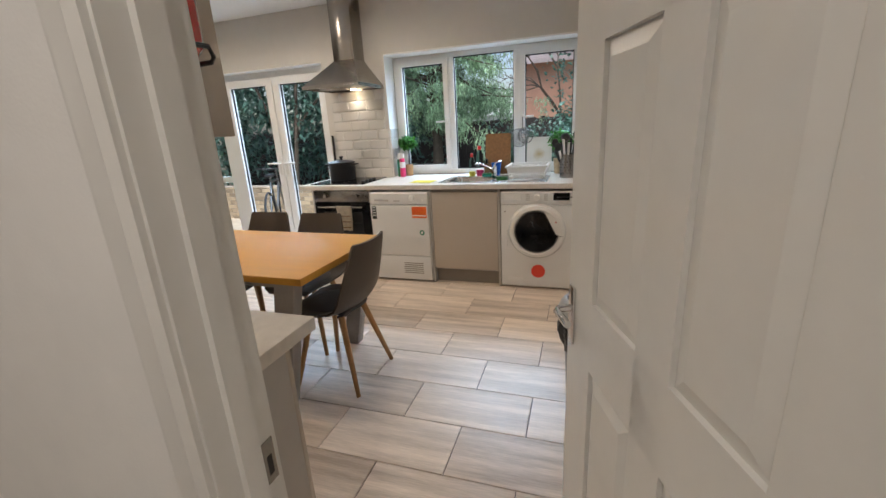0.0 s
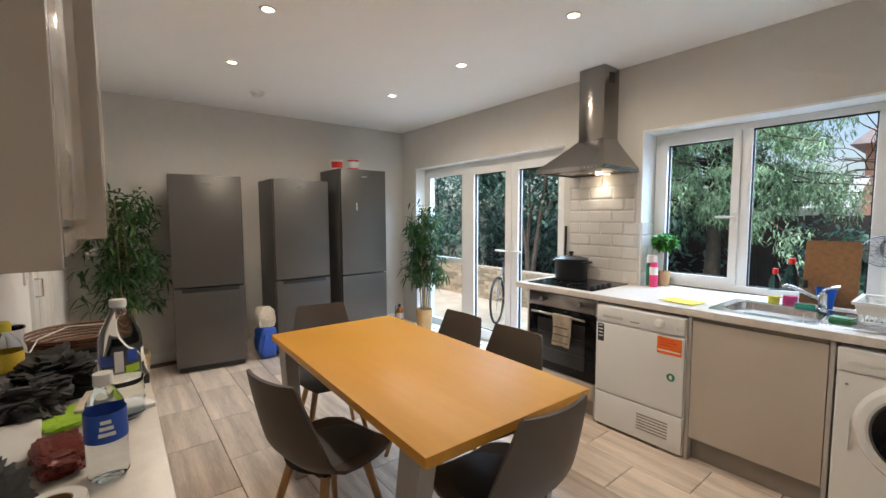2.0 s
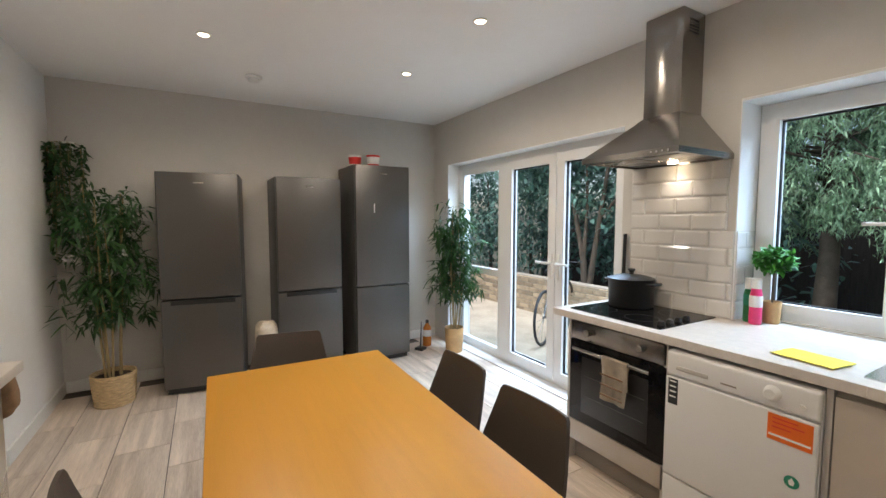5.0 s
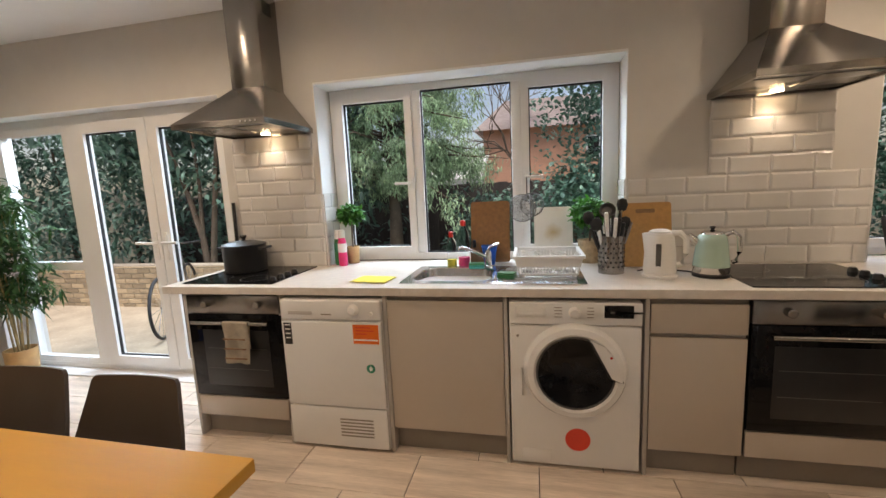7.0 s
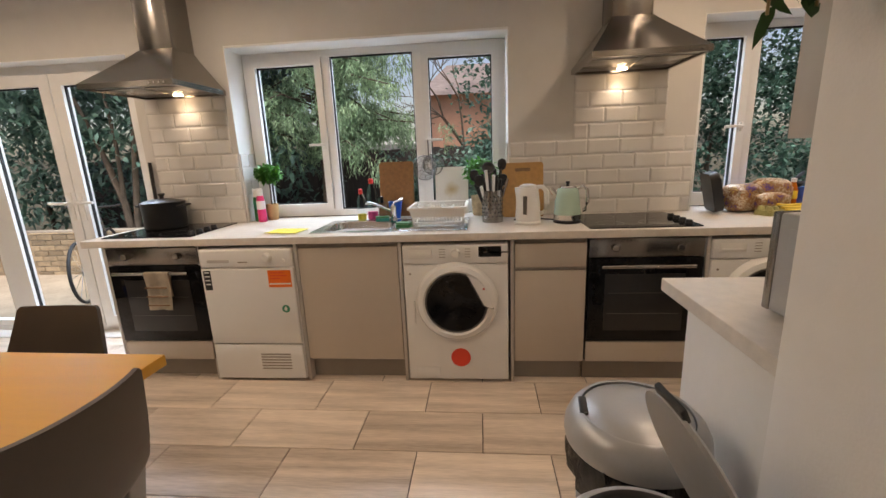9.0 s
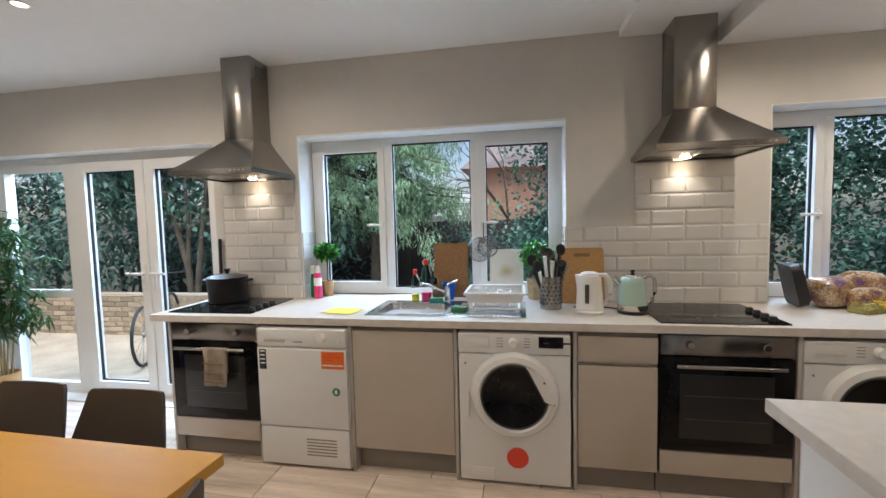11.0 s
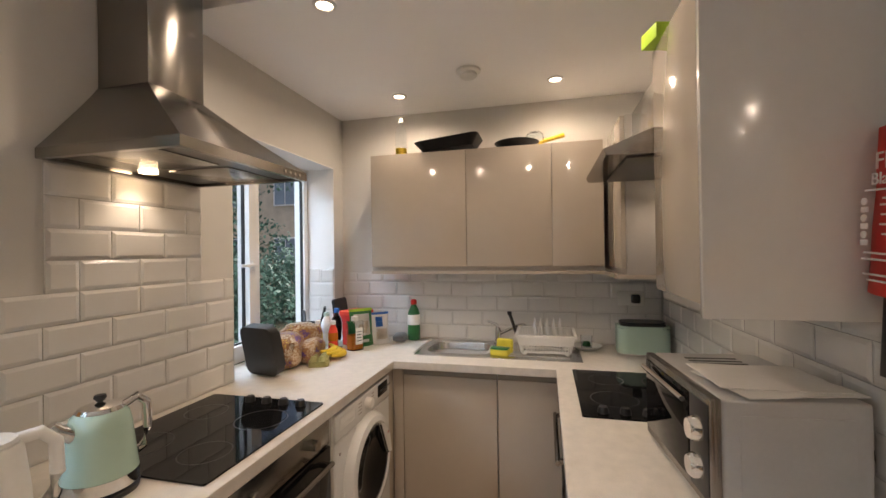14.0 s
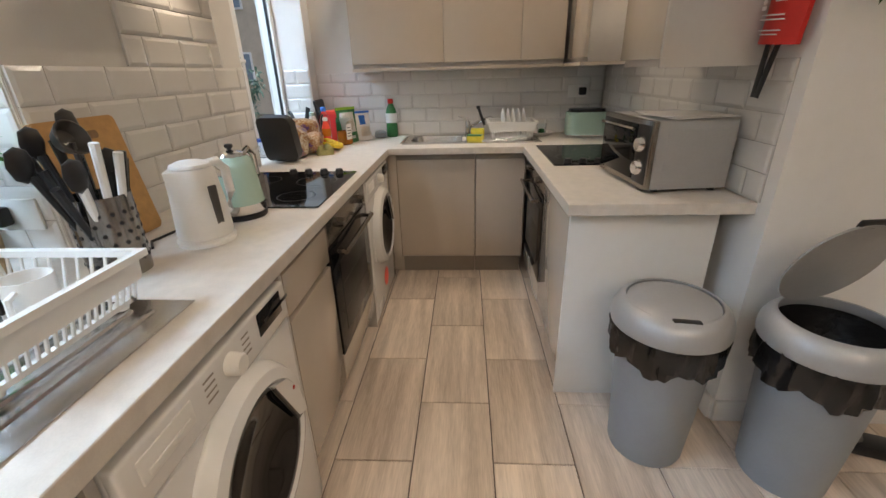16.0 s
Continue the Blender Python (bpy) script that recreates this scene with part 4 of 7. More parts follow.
# ---- cooker hoods and hobs ----
def hood(cx, x0, x1, yf, z, ch, label, ztop):
    h = thing("cooker_hood", label, "cooker hood", (cx, YW, z), group="chimney hoods")
    a, b, f = x0 - cx, x1 - cx, yf - YW
    cw, cd, zt = 0.11, -0.215, 0.265
    bm = bmesh.new()
    lo = [bm.verts.new(v) for v in ((a, f, 0.03), (b, f, 0.03), (b, -0.008, 0.03), (a, -0.008, 0.03))]
    rows = [lo]
    for k in range(1, 7):
        t = k / 6
        s = 1 - (1 - t) ** 1.06
        rows.append([bm.verts.new(((v.co.x * (1 - s) + (cw if v.co.x > 0 else -cw) * s), (v.co.y * (1 - s) + (cd if v.co.y < -0.1 else -0.008) * s), 0.03 + (zt - 0.03) * t)) for v in lo])
    for r0, r1 in zip(rows, rows[1:]):
        for k in range(4):
            bm.faces.new((r0[k], r0[(k + 1) % 4], r1[(k + 1) % 4], r1[k]))
    part("canopy", bm, "steel", h, "flared brushed steel canopy")
    part("rim", boxes((a, f, 0, b, f + 0.018, 0.03), (a, -0.026, 0, b, -0.008, 0.03), (a, f + 0.018, 0, a + 0.018, -0.026, 0.03), (b - 0.018, f + 0.018, 0, b, -0.026, 0.03)), "steel", h)
    part("underside", box(a + 0.018, f + 0.018, 0.012, b - 0.018, -0.026, 0.018), "fridge", h)
    for fx in (-0.15, 0.15):
        part("grease_filter", box(fx - 0.13, f + 0.12, 0.008, fx + 0.13, -0.15, 0.014, 0.002), "steel", h)
    ln = part("lamp", lathe([(0, 0.004), (0.028, 0.004), (0.028, 0.012), (0, 0.012)], 20, Matrix.Translation((0, -0.085, 0))), "hood_lens", h, "lit halogen lamp")
    ln.visible_shadow = False
    ch_ = part("chimney", box(-cw, cd, zt - 0.005, cw, -0.008, ztop - z, 0.003), "steel", h, "square steel chimney")
    for i in range(5):
        part("vent_slot", box(cw, cd + 0.06, ztop - z - 0.12 + 0.016 * i, cw + 0.0015, -0.07, ztop - z - 0.113 + 0.016 * i), "black", ch_)
    for i in range(4):
        part("button", lathe([(0, 0), (0.006, 0), (0.006, -0.003), (0, -0.003)], 10, Matrix.Translation((b - 0.05 - 0.03 * i, f, 0.015)) @ pose(0, 0, 0, -90)), "chrome", h)
    return h


hood(0.2, -0.095, 0.49, 5.125, 1.78, 0, "brushed steel chimney hood, lamp lit, beside the french doors", Z_MAIN)
hood(3.055, 2.77, 3.355, 5.125, 1.785, 0, "brushed steel chimney hood, lamp lit, between the windows", Z_MID)
h3 = thing("cooker_hood", "slim steel hood between wall cabinets, lamp lit", "cooker hood", (3.635, YK, 1.80))
part("visor", prism([(0, 0.01), (0.49, 0.01), (0.50, 0.03), (0.32, 0.10), (0.02, 0.10)], -0.295, 0.295), "steel", h3).matrix_local = Matrix(((0, 0, 1, 0), (1, 0, 0, 0), (0, 1, 0, 0), (0, 0, 0, 1)))
part("body", box(-0.29, 0.002, 0.102, 0.29, 0.30, 0.315, 0.003), "steel", h3)
part("filter", box(-0.25, 0.06, 0.002, 0.25, 0.42, 0.009, 0.002), "fridge", h3)
ln = part("lamp", lathe([(0, 0), (0.022, 0), (0.022, 0.009), (0, 0.009)], 16, Matrix.Translation((0.08, 0.19, -0.004))), "hood_lens", h3, "lit halogen lamp")
ln.visible_shadow = False


def hob(x, y, rz, label, knobs=True):
    h = thing("hob", label, "hob", (x, y, ZW1), rz, group="ceramic hobs")
    part("glass", prism(rounded(0.59, 0.51, 0.008), 0.0005, 0.006, 0.0015), "black_glass", h, "black ceramic glass")
    for cx, cy, r in ((-0.15, 0.12, 0.09), (0.12, 0.13, 0.075), (-0.15, -0.12, 0.075), (0.10, -0.12, 0.09)):
        part("cooking_ring", lathe([(r, 0.0061), (r - 0.002, 0.0064), (r - 0.004, 0.0061)], 40, Matrix.Translation((cx, cy, 0))), "black", h)
    if knobs:
        for i in range(4):
            part("knob", lathe([(0, 0.028), (0.014, 0.028), (0.018, 0.02), (0.02, 0.006), (0, 0.006)], 18, Matrix.Translation((0.25, -0.18 + 0.075 * i, 0))), "black", h, "black control knob")
    return h


hob(0.155, 5.355, 0, "black ceramic hob with knobs, pot standing on it")
hob(3.075, 5.325, 0, "black ceramic hob with knobs beside the kettles")
hob(3.735, 3.845, 180, "black ceramic hob on the peninsula")


# ---- sinks ----
def sink(x, y, rz, label, L=0.94, D=0.46, bx=0.435, bd=0.36):
    """An inset sink: a bowl at one end and a ribbed drainer at the other."""
    s = thing("sink", label, "sink", (x, y, ZW1), rz)
    bm = bmesh.new()
    x0 = -L / 2 + 0.04
    ring = rounded(bx - 0.012, bd - 0.012, 0.085, 6)
    cx = x0 + bx / 2
    levels = [(1.0, 0.0035), (0.985, -0.004), (0.96, -0.10), (0.88, -0.145), (0.5, -0.15)]
    prev = None
    for sc, z in levels:
        cur = [bm.verts.new((cx + px * sc, py * sc, z)) for px, py in ring]
        if prev:
            for i in range(len(cur)):
                bm.faces.new((prev[i], prev[(i + 1) % len(cur)], cur[(i + 1) % len(cur)], cur[i]))
        prev = cur
    bm.faces.new(prev)
    bowl = part("bowl", bm, "sink_steel", s, "deep steel bowl")
    part("drain", lathe([(0, 0.002), (0.03, 0.003), (0.04, 0)], 20, Matrix.Translation((cx, 0, -0.149))), "chrome", bowl)
    # flange with the bowl's hole
    bm = bmesh.new()
    outer = [(-L / 2, -D / 2), (x0 + bx + 0.01, -D / 2), (x0 + bx + 0.01, D / 2), (-L / 2, D / 2)]
    n = len(ring)
    def on_rect(px, py):
        w, h = (x0 + bx + 0.01 + L / 2) / 2, D / 2
        k = min(w / max(abs(px), 1e-6), h / max(abs(py), 1e-6))
        return (-L / 2 + w + px * k, py * k)
    a = [bm.verts.new((cx + px, py, 0.0035)) for px, py in ring]
    o = [bm.verts.new((*on_rect(px, py), 0.004)) for px, py in ring]
    for i in range(n):
        bm.faces.new((a[i], o[i], o[(i + 1) % n], a[(i + 1) % n]))
    low = [bm.verts.new((v.co.x, v.co.y, 0.0)) for v in o]
    for i in range(n):
        bm.faces.new((o[i], low[i], low[(i + 1) % n], o[(i + 1) % n]))
    part("flange", bm, "sink_steel", s)
    dr = box(x0 + bx + 0.011, -D / 2, 0.0003, L / 2, D / 2, 0.004, 0.0015)
    ribs = []
    for i in range(8):
        yy = -D / 2 + 0.06 + i * 0.045
        ribs.append(tube([(x0 + bx + 0.06, yy, 0.004), (L / 2 - 0.05, yy, 0.004)], 0.006, 6))
    drainer = part("drainer", dr, "sink_steel", s, "ribbed steel drainer")
    for rib in ribs:
        part("rib", rib, "sink_steel", drainer)
    return s


s1 = sink(1.645, 5.35, 0, "stainless steel inset sink with ribbed drainer")
s2 = sink(4.395, 4.50, 270, "stainless steel corner sink with drainer", 0.93, 0.43, 0.40, 0.31)


def tap(x, y, rz, label):
    t = thing("tap", label, "tap", (x, y, ZW1 + 0.004), rz)
    part("body", lathe([(0, 0), (0.026, 0), (0.026, 0.008), (0.02, 0.012), (0.019, 0.09), (0.015, 0.10), (0, 0.102)], 20), "chrome", t)
    part("spout", tube([(0, 0, 0.055), (-0.06, 0, 0.085), (-0.13, 0, 0.118), (-0.165, 0, 0.125), (-0.18, 0, 0.115)], 0.0105, 10), "chrome", t)
    part("lever", tube([(0, 0, 0.10), (0.01, 0, 0.118), (0.07, 0.0, 0.135)], 0.008, 8), "chrome", t)
    return t


tap(1.60, 5.56, 20, "chrome single-lever mixer tap")
tap(4.56, 4.52, 80, "chrome mixer tap at the corner sink")


# ---- fridges ----
def fridge(x, y, rz, w, d, h, split, label, grip):
    f = thing("fridge_freezer", label, "fridge freezer", (x, y, 0), rz, group="fridge freezers")
    part("cabinet", box(-w / 2, 0.03, 0.025, w / 2, d, h, 0.006), "fridge_side", f)
    up = part("upper_door", box(-w / 2, -0.03, split + 0.006, w / 2, 0.026, h - 0.004, 0.008, 3), "fridge", f)
    lo = part("lower_door", box(-w / 2, -0.03, 0.06, w / 2, 0.026, split - 0.006, 0.008, 3), "fridge", f)
    if grip:
        part("grip", box(-w / 2 + 0.07, -0.034, split - 0.045, w / 2 - 0.05, -0.027, split - 0.006, 0.003), "black", lo, "dark recessed door grip")
    else:
        part("logo_mark", box(-0.10, -0.032, h - 0.47, -0.09, -0.0295, h - 0.38, 0.001), "white_ink", up)
    part("badge", box(-0.03, -0.032, h - 0.09, 0.04, -0.0295, h - 0.083), "chrome", up)
    part("kick_plate", box(-w / 2 + 0.02, 0.0, 0.012, w / 2 - 0.02, 0.03, 0.056), "black", f)
    for fx in (-w / 2 + 0.05, w / 2 - 0.05):
        for fy in (0.06, d - 0.05):
            part("foot", lathe([(0, 0), (0.018, 0), (0.018, 0.026), (0, 0.026)], 12, Matrix.Translation((fx, fy, 0))), "black", f)
    return f


fridge(-2.32, 3.133, 82, 0.592, 0.48, 1.84, 0.80, "tall grey steel fridge freezer with recessed grip", True)
fridge(-2.30, 4.012, 90, 0.578, 0.52, 1.84, 0.80, "grey steel fridge freezer with dark sides", True)
fridge(-2.275, 4.723, 90, 0.566, 0.55, 1.99, 0.79, "taller brushed steel fridge freezer under red tubs", False)

for i, (yy, tz) in enumerate(((4.54, 20), (4.70, -10))):
    t = thing("plastic_tub", "red and clear plastic tub on the fridge", "tub", (-2.46 - 0.1 * (i == 0), yy, 1.99), tz)
    part("shell", lathe([(0, 0.002), (0.05, 0.002), (0.052, 0.004), (0.066, 0.12), (0.069, 0.12), (0.055, 0)], 24), "red" if i else "white_plastic", t)
    part("print_band", lathe([(0.0575, 0.03), (0.0655, 0.10), (0.067, 0.10), (0.059, 0.03)], 24), "red" if not i else "white_ink", t)

# ---- table and chairs ----
tb = thing("dining_table", "honey wood-topped dining table with grey splayed legs", "table", (0.375, 3.534, 0), -1.1)
part("tabletop", box(-0.80, -0.402, 0.718, 0.80, 0.402, 0.755, 0.003), "oak", tb, "honey-coloured wooden top")
part("apron", boxes((-0.60, -0.30, 0.655, 0.60, -0.275, 0.717), (-0.60, 0.275, 0.655, 0.60, 0.30, 0.717), (-0.60, -0.275, 0.655, -0.575, 0.275, 0.717), (0.575, -0.275, 0.655, 0.60, 0.275, 0.717)), "table_leg", tb)
for sx in (-1, 1):
    for sy in (-1, 1):
        b = bmesh.new()
        vs = []
        for z, ox, w in ((0, 0.545, 0.05), (0.717, 0.68, 0.06)):
            vs.append([b.verts.new((sx * ox + ax * w, sy * 0.345 + ay * 0.035, z)) for ax, ay in ((-1, -1), (1, -1), (1, 1), (-1, 1))])
        b.faces.new(vs[0])
        b.faces.new(vs[1])
        for k in range(4):
            b.faces.new((vs[0][k], vs[0][(k + 1) % 4], vs[1][(k + 1) % 4], vs[1][k]))
        bmesh.ops.bevel(b, geom=b.edges[:], offset=0.004, segments=1, affect="EDGES")
        part("leg", b, "table_leg", tb, "thick grey painted leg")


def make_chair():
    """A moulded shell chair on four splayed wooden legs; it faces -y with its back at +y."""
    c = thing("dining_chair", "taupe moulded shell chair with beech legs", "chair", (0, 0, 0), group="chairs round the table")
    rows = []
    # (y, z, half width, edge lift) along the shell's middle line
    prof = [(-0.235, 0.425, 0.13, 0.00), (-0.225, 0.445, 0.17, 0.004), (-0.17, 0.452, 0.205, 0.012), (-0.08, 0.446, 0.228, 0.022), (0.02, 0.442, 0.235, 0.03), (0.10, 0.447, 0.232, 0.036), (0.155, 0.470, 0.226, 0.04),
            (0.195, 0.52, 0.220, 0.045), (0.222, 0.60, 0.210, 0.045), (0.243, 0.69, 0.194, 0.038), (0.262, 0.78, 0.174, 0.03), (0.272, 0.832, 0.163, 0.026), (0.275, 0.845, 0.152, 0.024)]
    bm = bmesh.new()
    N = 12
    for i, (y, z, hw, lift) in enumerate(prof):
        y0, z0 = prof[max(0, i - 1)][:2]
        y1, z1 = prof[min(len(prof) - 1, i + 1)][:2]
        t = Vector((0, y1 - y0, z1 - z0)).normalized()
        nrm = Vector((0, -t.z, t.y))
        row = []
        for k in range(N + 1):
            u = -1 + 2 * k / N
            o = nrm * (lift * abs(u) ** 2.2)
            row.append(bm.verts.new((hw * u, y + o.y, z + o.z)))
        rows.append(row)
    for a, b in zip(rows, rows[1:]):
        for k in range(N):
            bm.faces.new((a[k], a[k + 1], b[k + 1], b[k]))
    bmesh.ops.recalc_face_normals(bm, faces=bm.faces)
    bmesh.ops.solidify(bm, geom=bm.faces[:], thickness=0.012)
    part("shell", bm, "chair", c, "one-piece taupe plastic shell")
    part("seat_pad", lathe([(0.0, 0.472), (0.14, 0.472), (0.185, 0.464), (0.195, 0.455)], 28, Matrix.Translation((0, -0.03, 0.0))), "cushion", c, "dark round seat pad")
    for sx in (-1, 1):
        for sy in (-1, 1):
            part("leg", tube([(sx * 0.11, sy * 0.10 - 0.01, 0.425), (sx * 0.20, sy * 0.20, 0.0)], 0.019, 12, r1=0.012), "wood", c, "round beech leg")
    part("underframe", boxes((-0.12, -0.12, 0.415, 0.12, -0.09, 0.432), (-0.12, 0.07, 0.415, 0.12, 0.10, 0.432), (-0.015, -0.09, 0.415, 0.015, 0.07, 0.432)), "black", c)
    return c


ch = make_chair()
PLACES = [(0.178, 3.875, 0), (0.64, 3.858, 1), (1.075, 3.522, -92), (0.448, 3.112, 195), (-0.405, 3.495, 80)]
ch.matrix_world = pose(PLACES[0][0], PLACES[0][1], 0, 0, 0, PLACES[0][2])
for x, y, r in PLACES[1:]:
    copy_thing(ch, pose(x, y, 0, 0, 0, r))

# ---- garden ----
GZ = -0.14
solid("ground", boxes((-400, 5.95, GZ - 0.2, 400, 800, GZ)), "lawn", "dark shaded garden ground", "ground", kind="structure")
solid("pavement", boxes((-5.5, 5.95, GZ, 0.4, 8.3, GZ + 0.03)), "patio", "sandy patio paving outside the doors", "patio", kind="structure")


def foliage(n, pick, length, width, seed, droop=0.3):
    rng = random.Random(seed)
    pts = []
    while len(pts) < n:
        p = pick(rng)
        if p is not None:
            pts.append(p)
    return blades(pts, length, width, rng, droop)


def clumpy(x0, x1, y0, y1, z0, z1, seed, clumps, size):
    r0 = random.Random(seed)
    cs = [(r0.uniform(x0, x1), r0.uniform(y0, y1), r0.uniform(z0, z1), size * r0.uniform(0.6, 1.3)) for _ in range(clumps)]
    def pick(rng):
        cx, cy, cz, s = rng.choice(cs)
        d = Vector((rng.gauss(0, 1), rng.gauss(0, 1), rng.gauss(0, 0.8))).normalized() * s * rng.uniform(0.6, 1.05)
        p = Vector((cx, cy, cz)) + d
        return p if p.z > GZ else None
    return pick


def hedge(name, label, cat, dims, material, n, length, width, seed, clumps, size, stems=()):
    h = thing(name, label, cat, ((dims[0] + dims[1]) / 2, (dims[2] + dims[3]) / 2, GZ))
    inv = Vector(h.location)
    v, f = foliage(n, clumpy(*dims, seed, clumps, size), length, width, seed)
    leaf_part("crown", [p - inv for p in v], f, material, h)
    bm = bmesh.new()
    for pts, r in stems:
        tube([Vector(p) - inv for p in pts], r, 8, bm, r * 0.35)
    if not stems:
        rng = random.Random(seed + 1)
        for _ in range(6):
            x, y = rng.uniform(dims[0], dims[1]), (dims[2] + dims[3]) / 2
            tube([Vector((x, y, GZ)) - inv, Vector((x + rng.uniform(-0.3, 0.3), y, (dims[4] + dims[5]) / 2)) - inv], 0.05, 7, bm, 0.02)
    part("trunk", bm, "bark", h)
    return h


hedge("laurel_hedge", "dark glossy laurel hedge behind the garden wall", "hedge", (-12.0, -0.6, 9.3, 10.6, 0.5, 4.6), "laurel", 22000, 0.16, 0.06, 3, 240, 0.62)
hedge("shrub", "leafy shrub with pale forked stems", "shrub", (-4.6, -1.2, 8.2, 8.9, 1.7, 3.6), "laurel", 5500, 0.16, 0.06, 5, 46, 0.40,
      stems=[([(-2.9, 8.4, GZ), (-2.95, 8.4, 0.8), (-3.2, 8.45, 1.6), (-3.6, 8.5, 2.6)], 0.06), ([(-2.9, 8.4, GZ), (-2.75, 8.4, 0.9), (-2.6, 8.4, 1.8), (-2.5, 8.5, 2.9)], 0.055), ([(-2.95, 8.4, 0.8), (-2.9, 8.4, 1.7), (-3.0, 8.45, 2.9)], 0.035), ([(-2.65, 8.4, 1.5), (-2.0, 8.45, 2.1), (-1.4, 8.5, 2.5)], 0.03)])
hedge("ivy_hedge", "tall garden hedge covered in dark ivy", "hedge", (2.2, 7.4, 8.0, 9.2, 0.0, 3.2), "ivy", 44000, 0.062, 0.046, 8, 190, 0.42)
hedge("ivy_hedge", "low ivy spilling over the fence", "hedge", (0.7, 2.4, 9.6, 10.2, 0.2, 1.15), "ivy", 6500, 0.075, 0.055, 12, 40, 0.28)

hedge("shrub", "green shrub beside the far hedge", "shrub", (8.2, 12.5, 10.0, 11.0, 0.0, 1.5), "laurel", 5000, 0.13, 0.06, 15, 46, 0.4)

# cypress with hanging sprays
cy = thing("cypress_tree", "yellow-green cypress with drooping sprays", "tree", (-0.35, 9.6, GZ))
part("trunk", tube([(0, 0, 0), (0.03, 0, 1.2), (-0.03, 0.05, 2.6), (0, 0, 5.0)], 0.13, 10, r1=0.03), "bark", cy)
rng = random.Random(21)
lim = bmesh.new()
pts = []
for k in range(150):
    z = rng.uniform(1.55, 5.8)
    a = rng.uniform(0, 2 * math.pi)
    reach = (0.55 + 1.35 * rng.random()) * (1.25 - 0.10 * z)
    s = Vector((0, 0, z))
    e = Vector((math.cos(a) * reach * (1.35 if math.cos(a) < 0 else 1.0), math.sin(a) * reach * 0.8, z + rng.uniform(-0.35, 0.25)))
    m_ = (s + e) / 2 + Vector((0, 0, 0.2))
    tube([s, m_, e], 0.022, 5, lim, 0.006)
    for j in range(6):
        t = 0.35 + 0.13 * j
        q = s.lerp(m_, t * 2) if t < 0.5 else m_.lerp(e, t * 2 - 1)
        q = q + Vector((rng.gauss(0, 0.12), rng.gauss(0, 0.12), 0))
        size = rng.uniform(0.10, 0.2)
        hang = rng.uniform(0.15, 0.42)
        for i in range(110):
            u = rng.random() ** 1.5
            w_ = size * (1 - 0.55 * u)
            pts.append(q + Vector((rng.gauss(0, w_ * 0.6), rng.gauss(0, w_ * 0.6), rng.gauss(0, 0.03) - u * hang)))
part("limbs", lim, "bark", cy)
v, f = blades(pts, 0.072, 0.017, rng, 0.8, 0.3)
leaf_part("crown", v, f, "conifer", cy)

fn = thing("fence", "dark stained close-board garden fence", "fence", (0, 11.3, GZ))
for i in range(64):
    part("board", box(-7.0 + i * 0.2, 0, 0, -7.0 + i * 0.2 + 0.1985, 0.022, 1.58 + 0.012 * ((i * 7) % 3), 0.003), "fence", fn)
for i in range(7):
    part("post", box(-6.9 + i * 2.1, 0.024, 0, -6.8 + i * 2.1, 0.12, 1.62), "fence", fn)

# bicycle
bk = thing("bicycle", "grey bicycle leaning by the garden wall", "bicycle", (-2.36, 7.22, GZ + 0.03), 118)
for wx in (-0.5, 0.5):
    wh = part("wheel", lathe([(0.315, -0.012), (0.335, -0.016), (0.345, 0), (0.335, 0.016), (0.315, 0.012), (0.315, -0.012)], 36, Matrix.Translation((wx, 0, 0.345)) @ pose(0, 0, 0, 90)), "rubber", bk, "black tyre")
    sp = bmesh.new()
    for k in range(14):
        a = 2 * math.pi * k / 14
        tube([(wx, 0, 0.345), (wx + 0.315 * math.cos(a), 0, 0.345 + 0.315 * math.sin(a))], 0.0025, 4, sp)
    part("spokes", sp, "chrome", wh)
bf = bmesh.new()
for a, b in (((-0.5, 0, 0.345), (-0.2, 0, 0.80)), ((-0.2, 0, 0.80), (0.32, 0, 0.80)), ((-0.08, 0, 0.30), (-0.2, 0, 0.88)), ((-0.08, 0, 0.30), (0.34, 0, 0.74)), ((-0.5, 0, 0.345), (-0.08, 0, 0.30)), ((0.5, 0, 0.345), (0.30, 0, 0.95))):
    tube([a, b], 0.016, 8, bf)
part("bike_frame", bf, "fridge", bk)
part("saddle", box(-0.33, -0.06, 0.88, -0.08, 0.06, 0.93, 0.02), "black", bk)
part("handlebar", tube([(0.18, -0.28, 1.0), (0.28, -0.2, 0.98), (0.30, 0, 0.97), (0.28, 0.2, 0.98), (0.18, 0.28, 1.0)], 0.012), "black", bk)
part("crank", lathe([(0, -0.01), (0.09, -0.01), (0.09, 0.01), (0, 0.01)], 20, Matrix.Translation((-0.08, 0, 0.30)) @ pose(0, 0, 0, 90)), "steel", bk)

# brick house beyond
hs = thing("house", "orange brick house with a tiled gable roof", "house", (2.2, 27, GZ))
part("wall", boxes((-2.7, -2.5, 0, 5.5, 5, 4.3)), "house_brick", hs)
rf = bmesh.new()
pv = [rf.verts.new(v) for v in ((-3.1, -3.0, 4.2), (5.9, -3.0, 4.2), (4.6, 1.2, 6.3), (-1.8, 1.2, 6.3), (-3.1, 5.4, 4.2), (5.9, 5.4, 4.2))]
rf.faces.new((pv[0], pv[1], pv[2], pv[3]))
rf.faces.new((pv[3], pv[2], pv[5], pv[4]))
rf.faces.new((pv[0], pv[3], pv[4]))
rf.faces.new((pv[1], pv[5], pv[2]))
bmesh.ops.solidify(rf, geom=rf.faces[:], thickness=0.12)
part("roof", rf, "roof", hs)
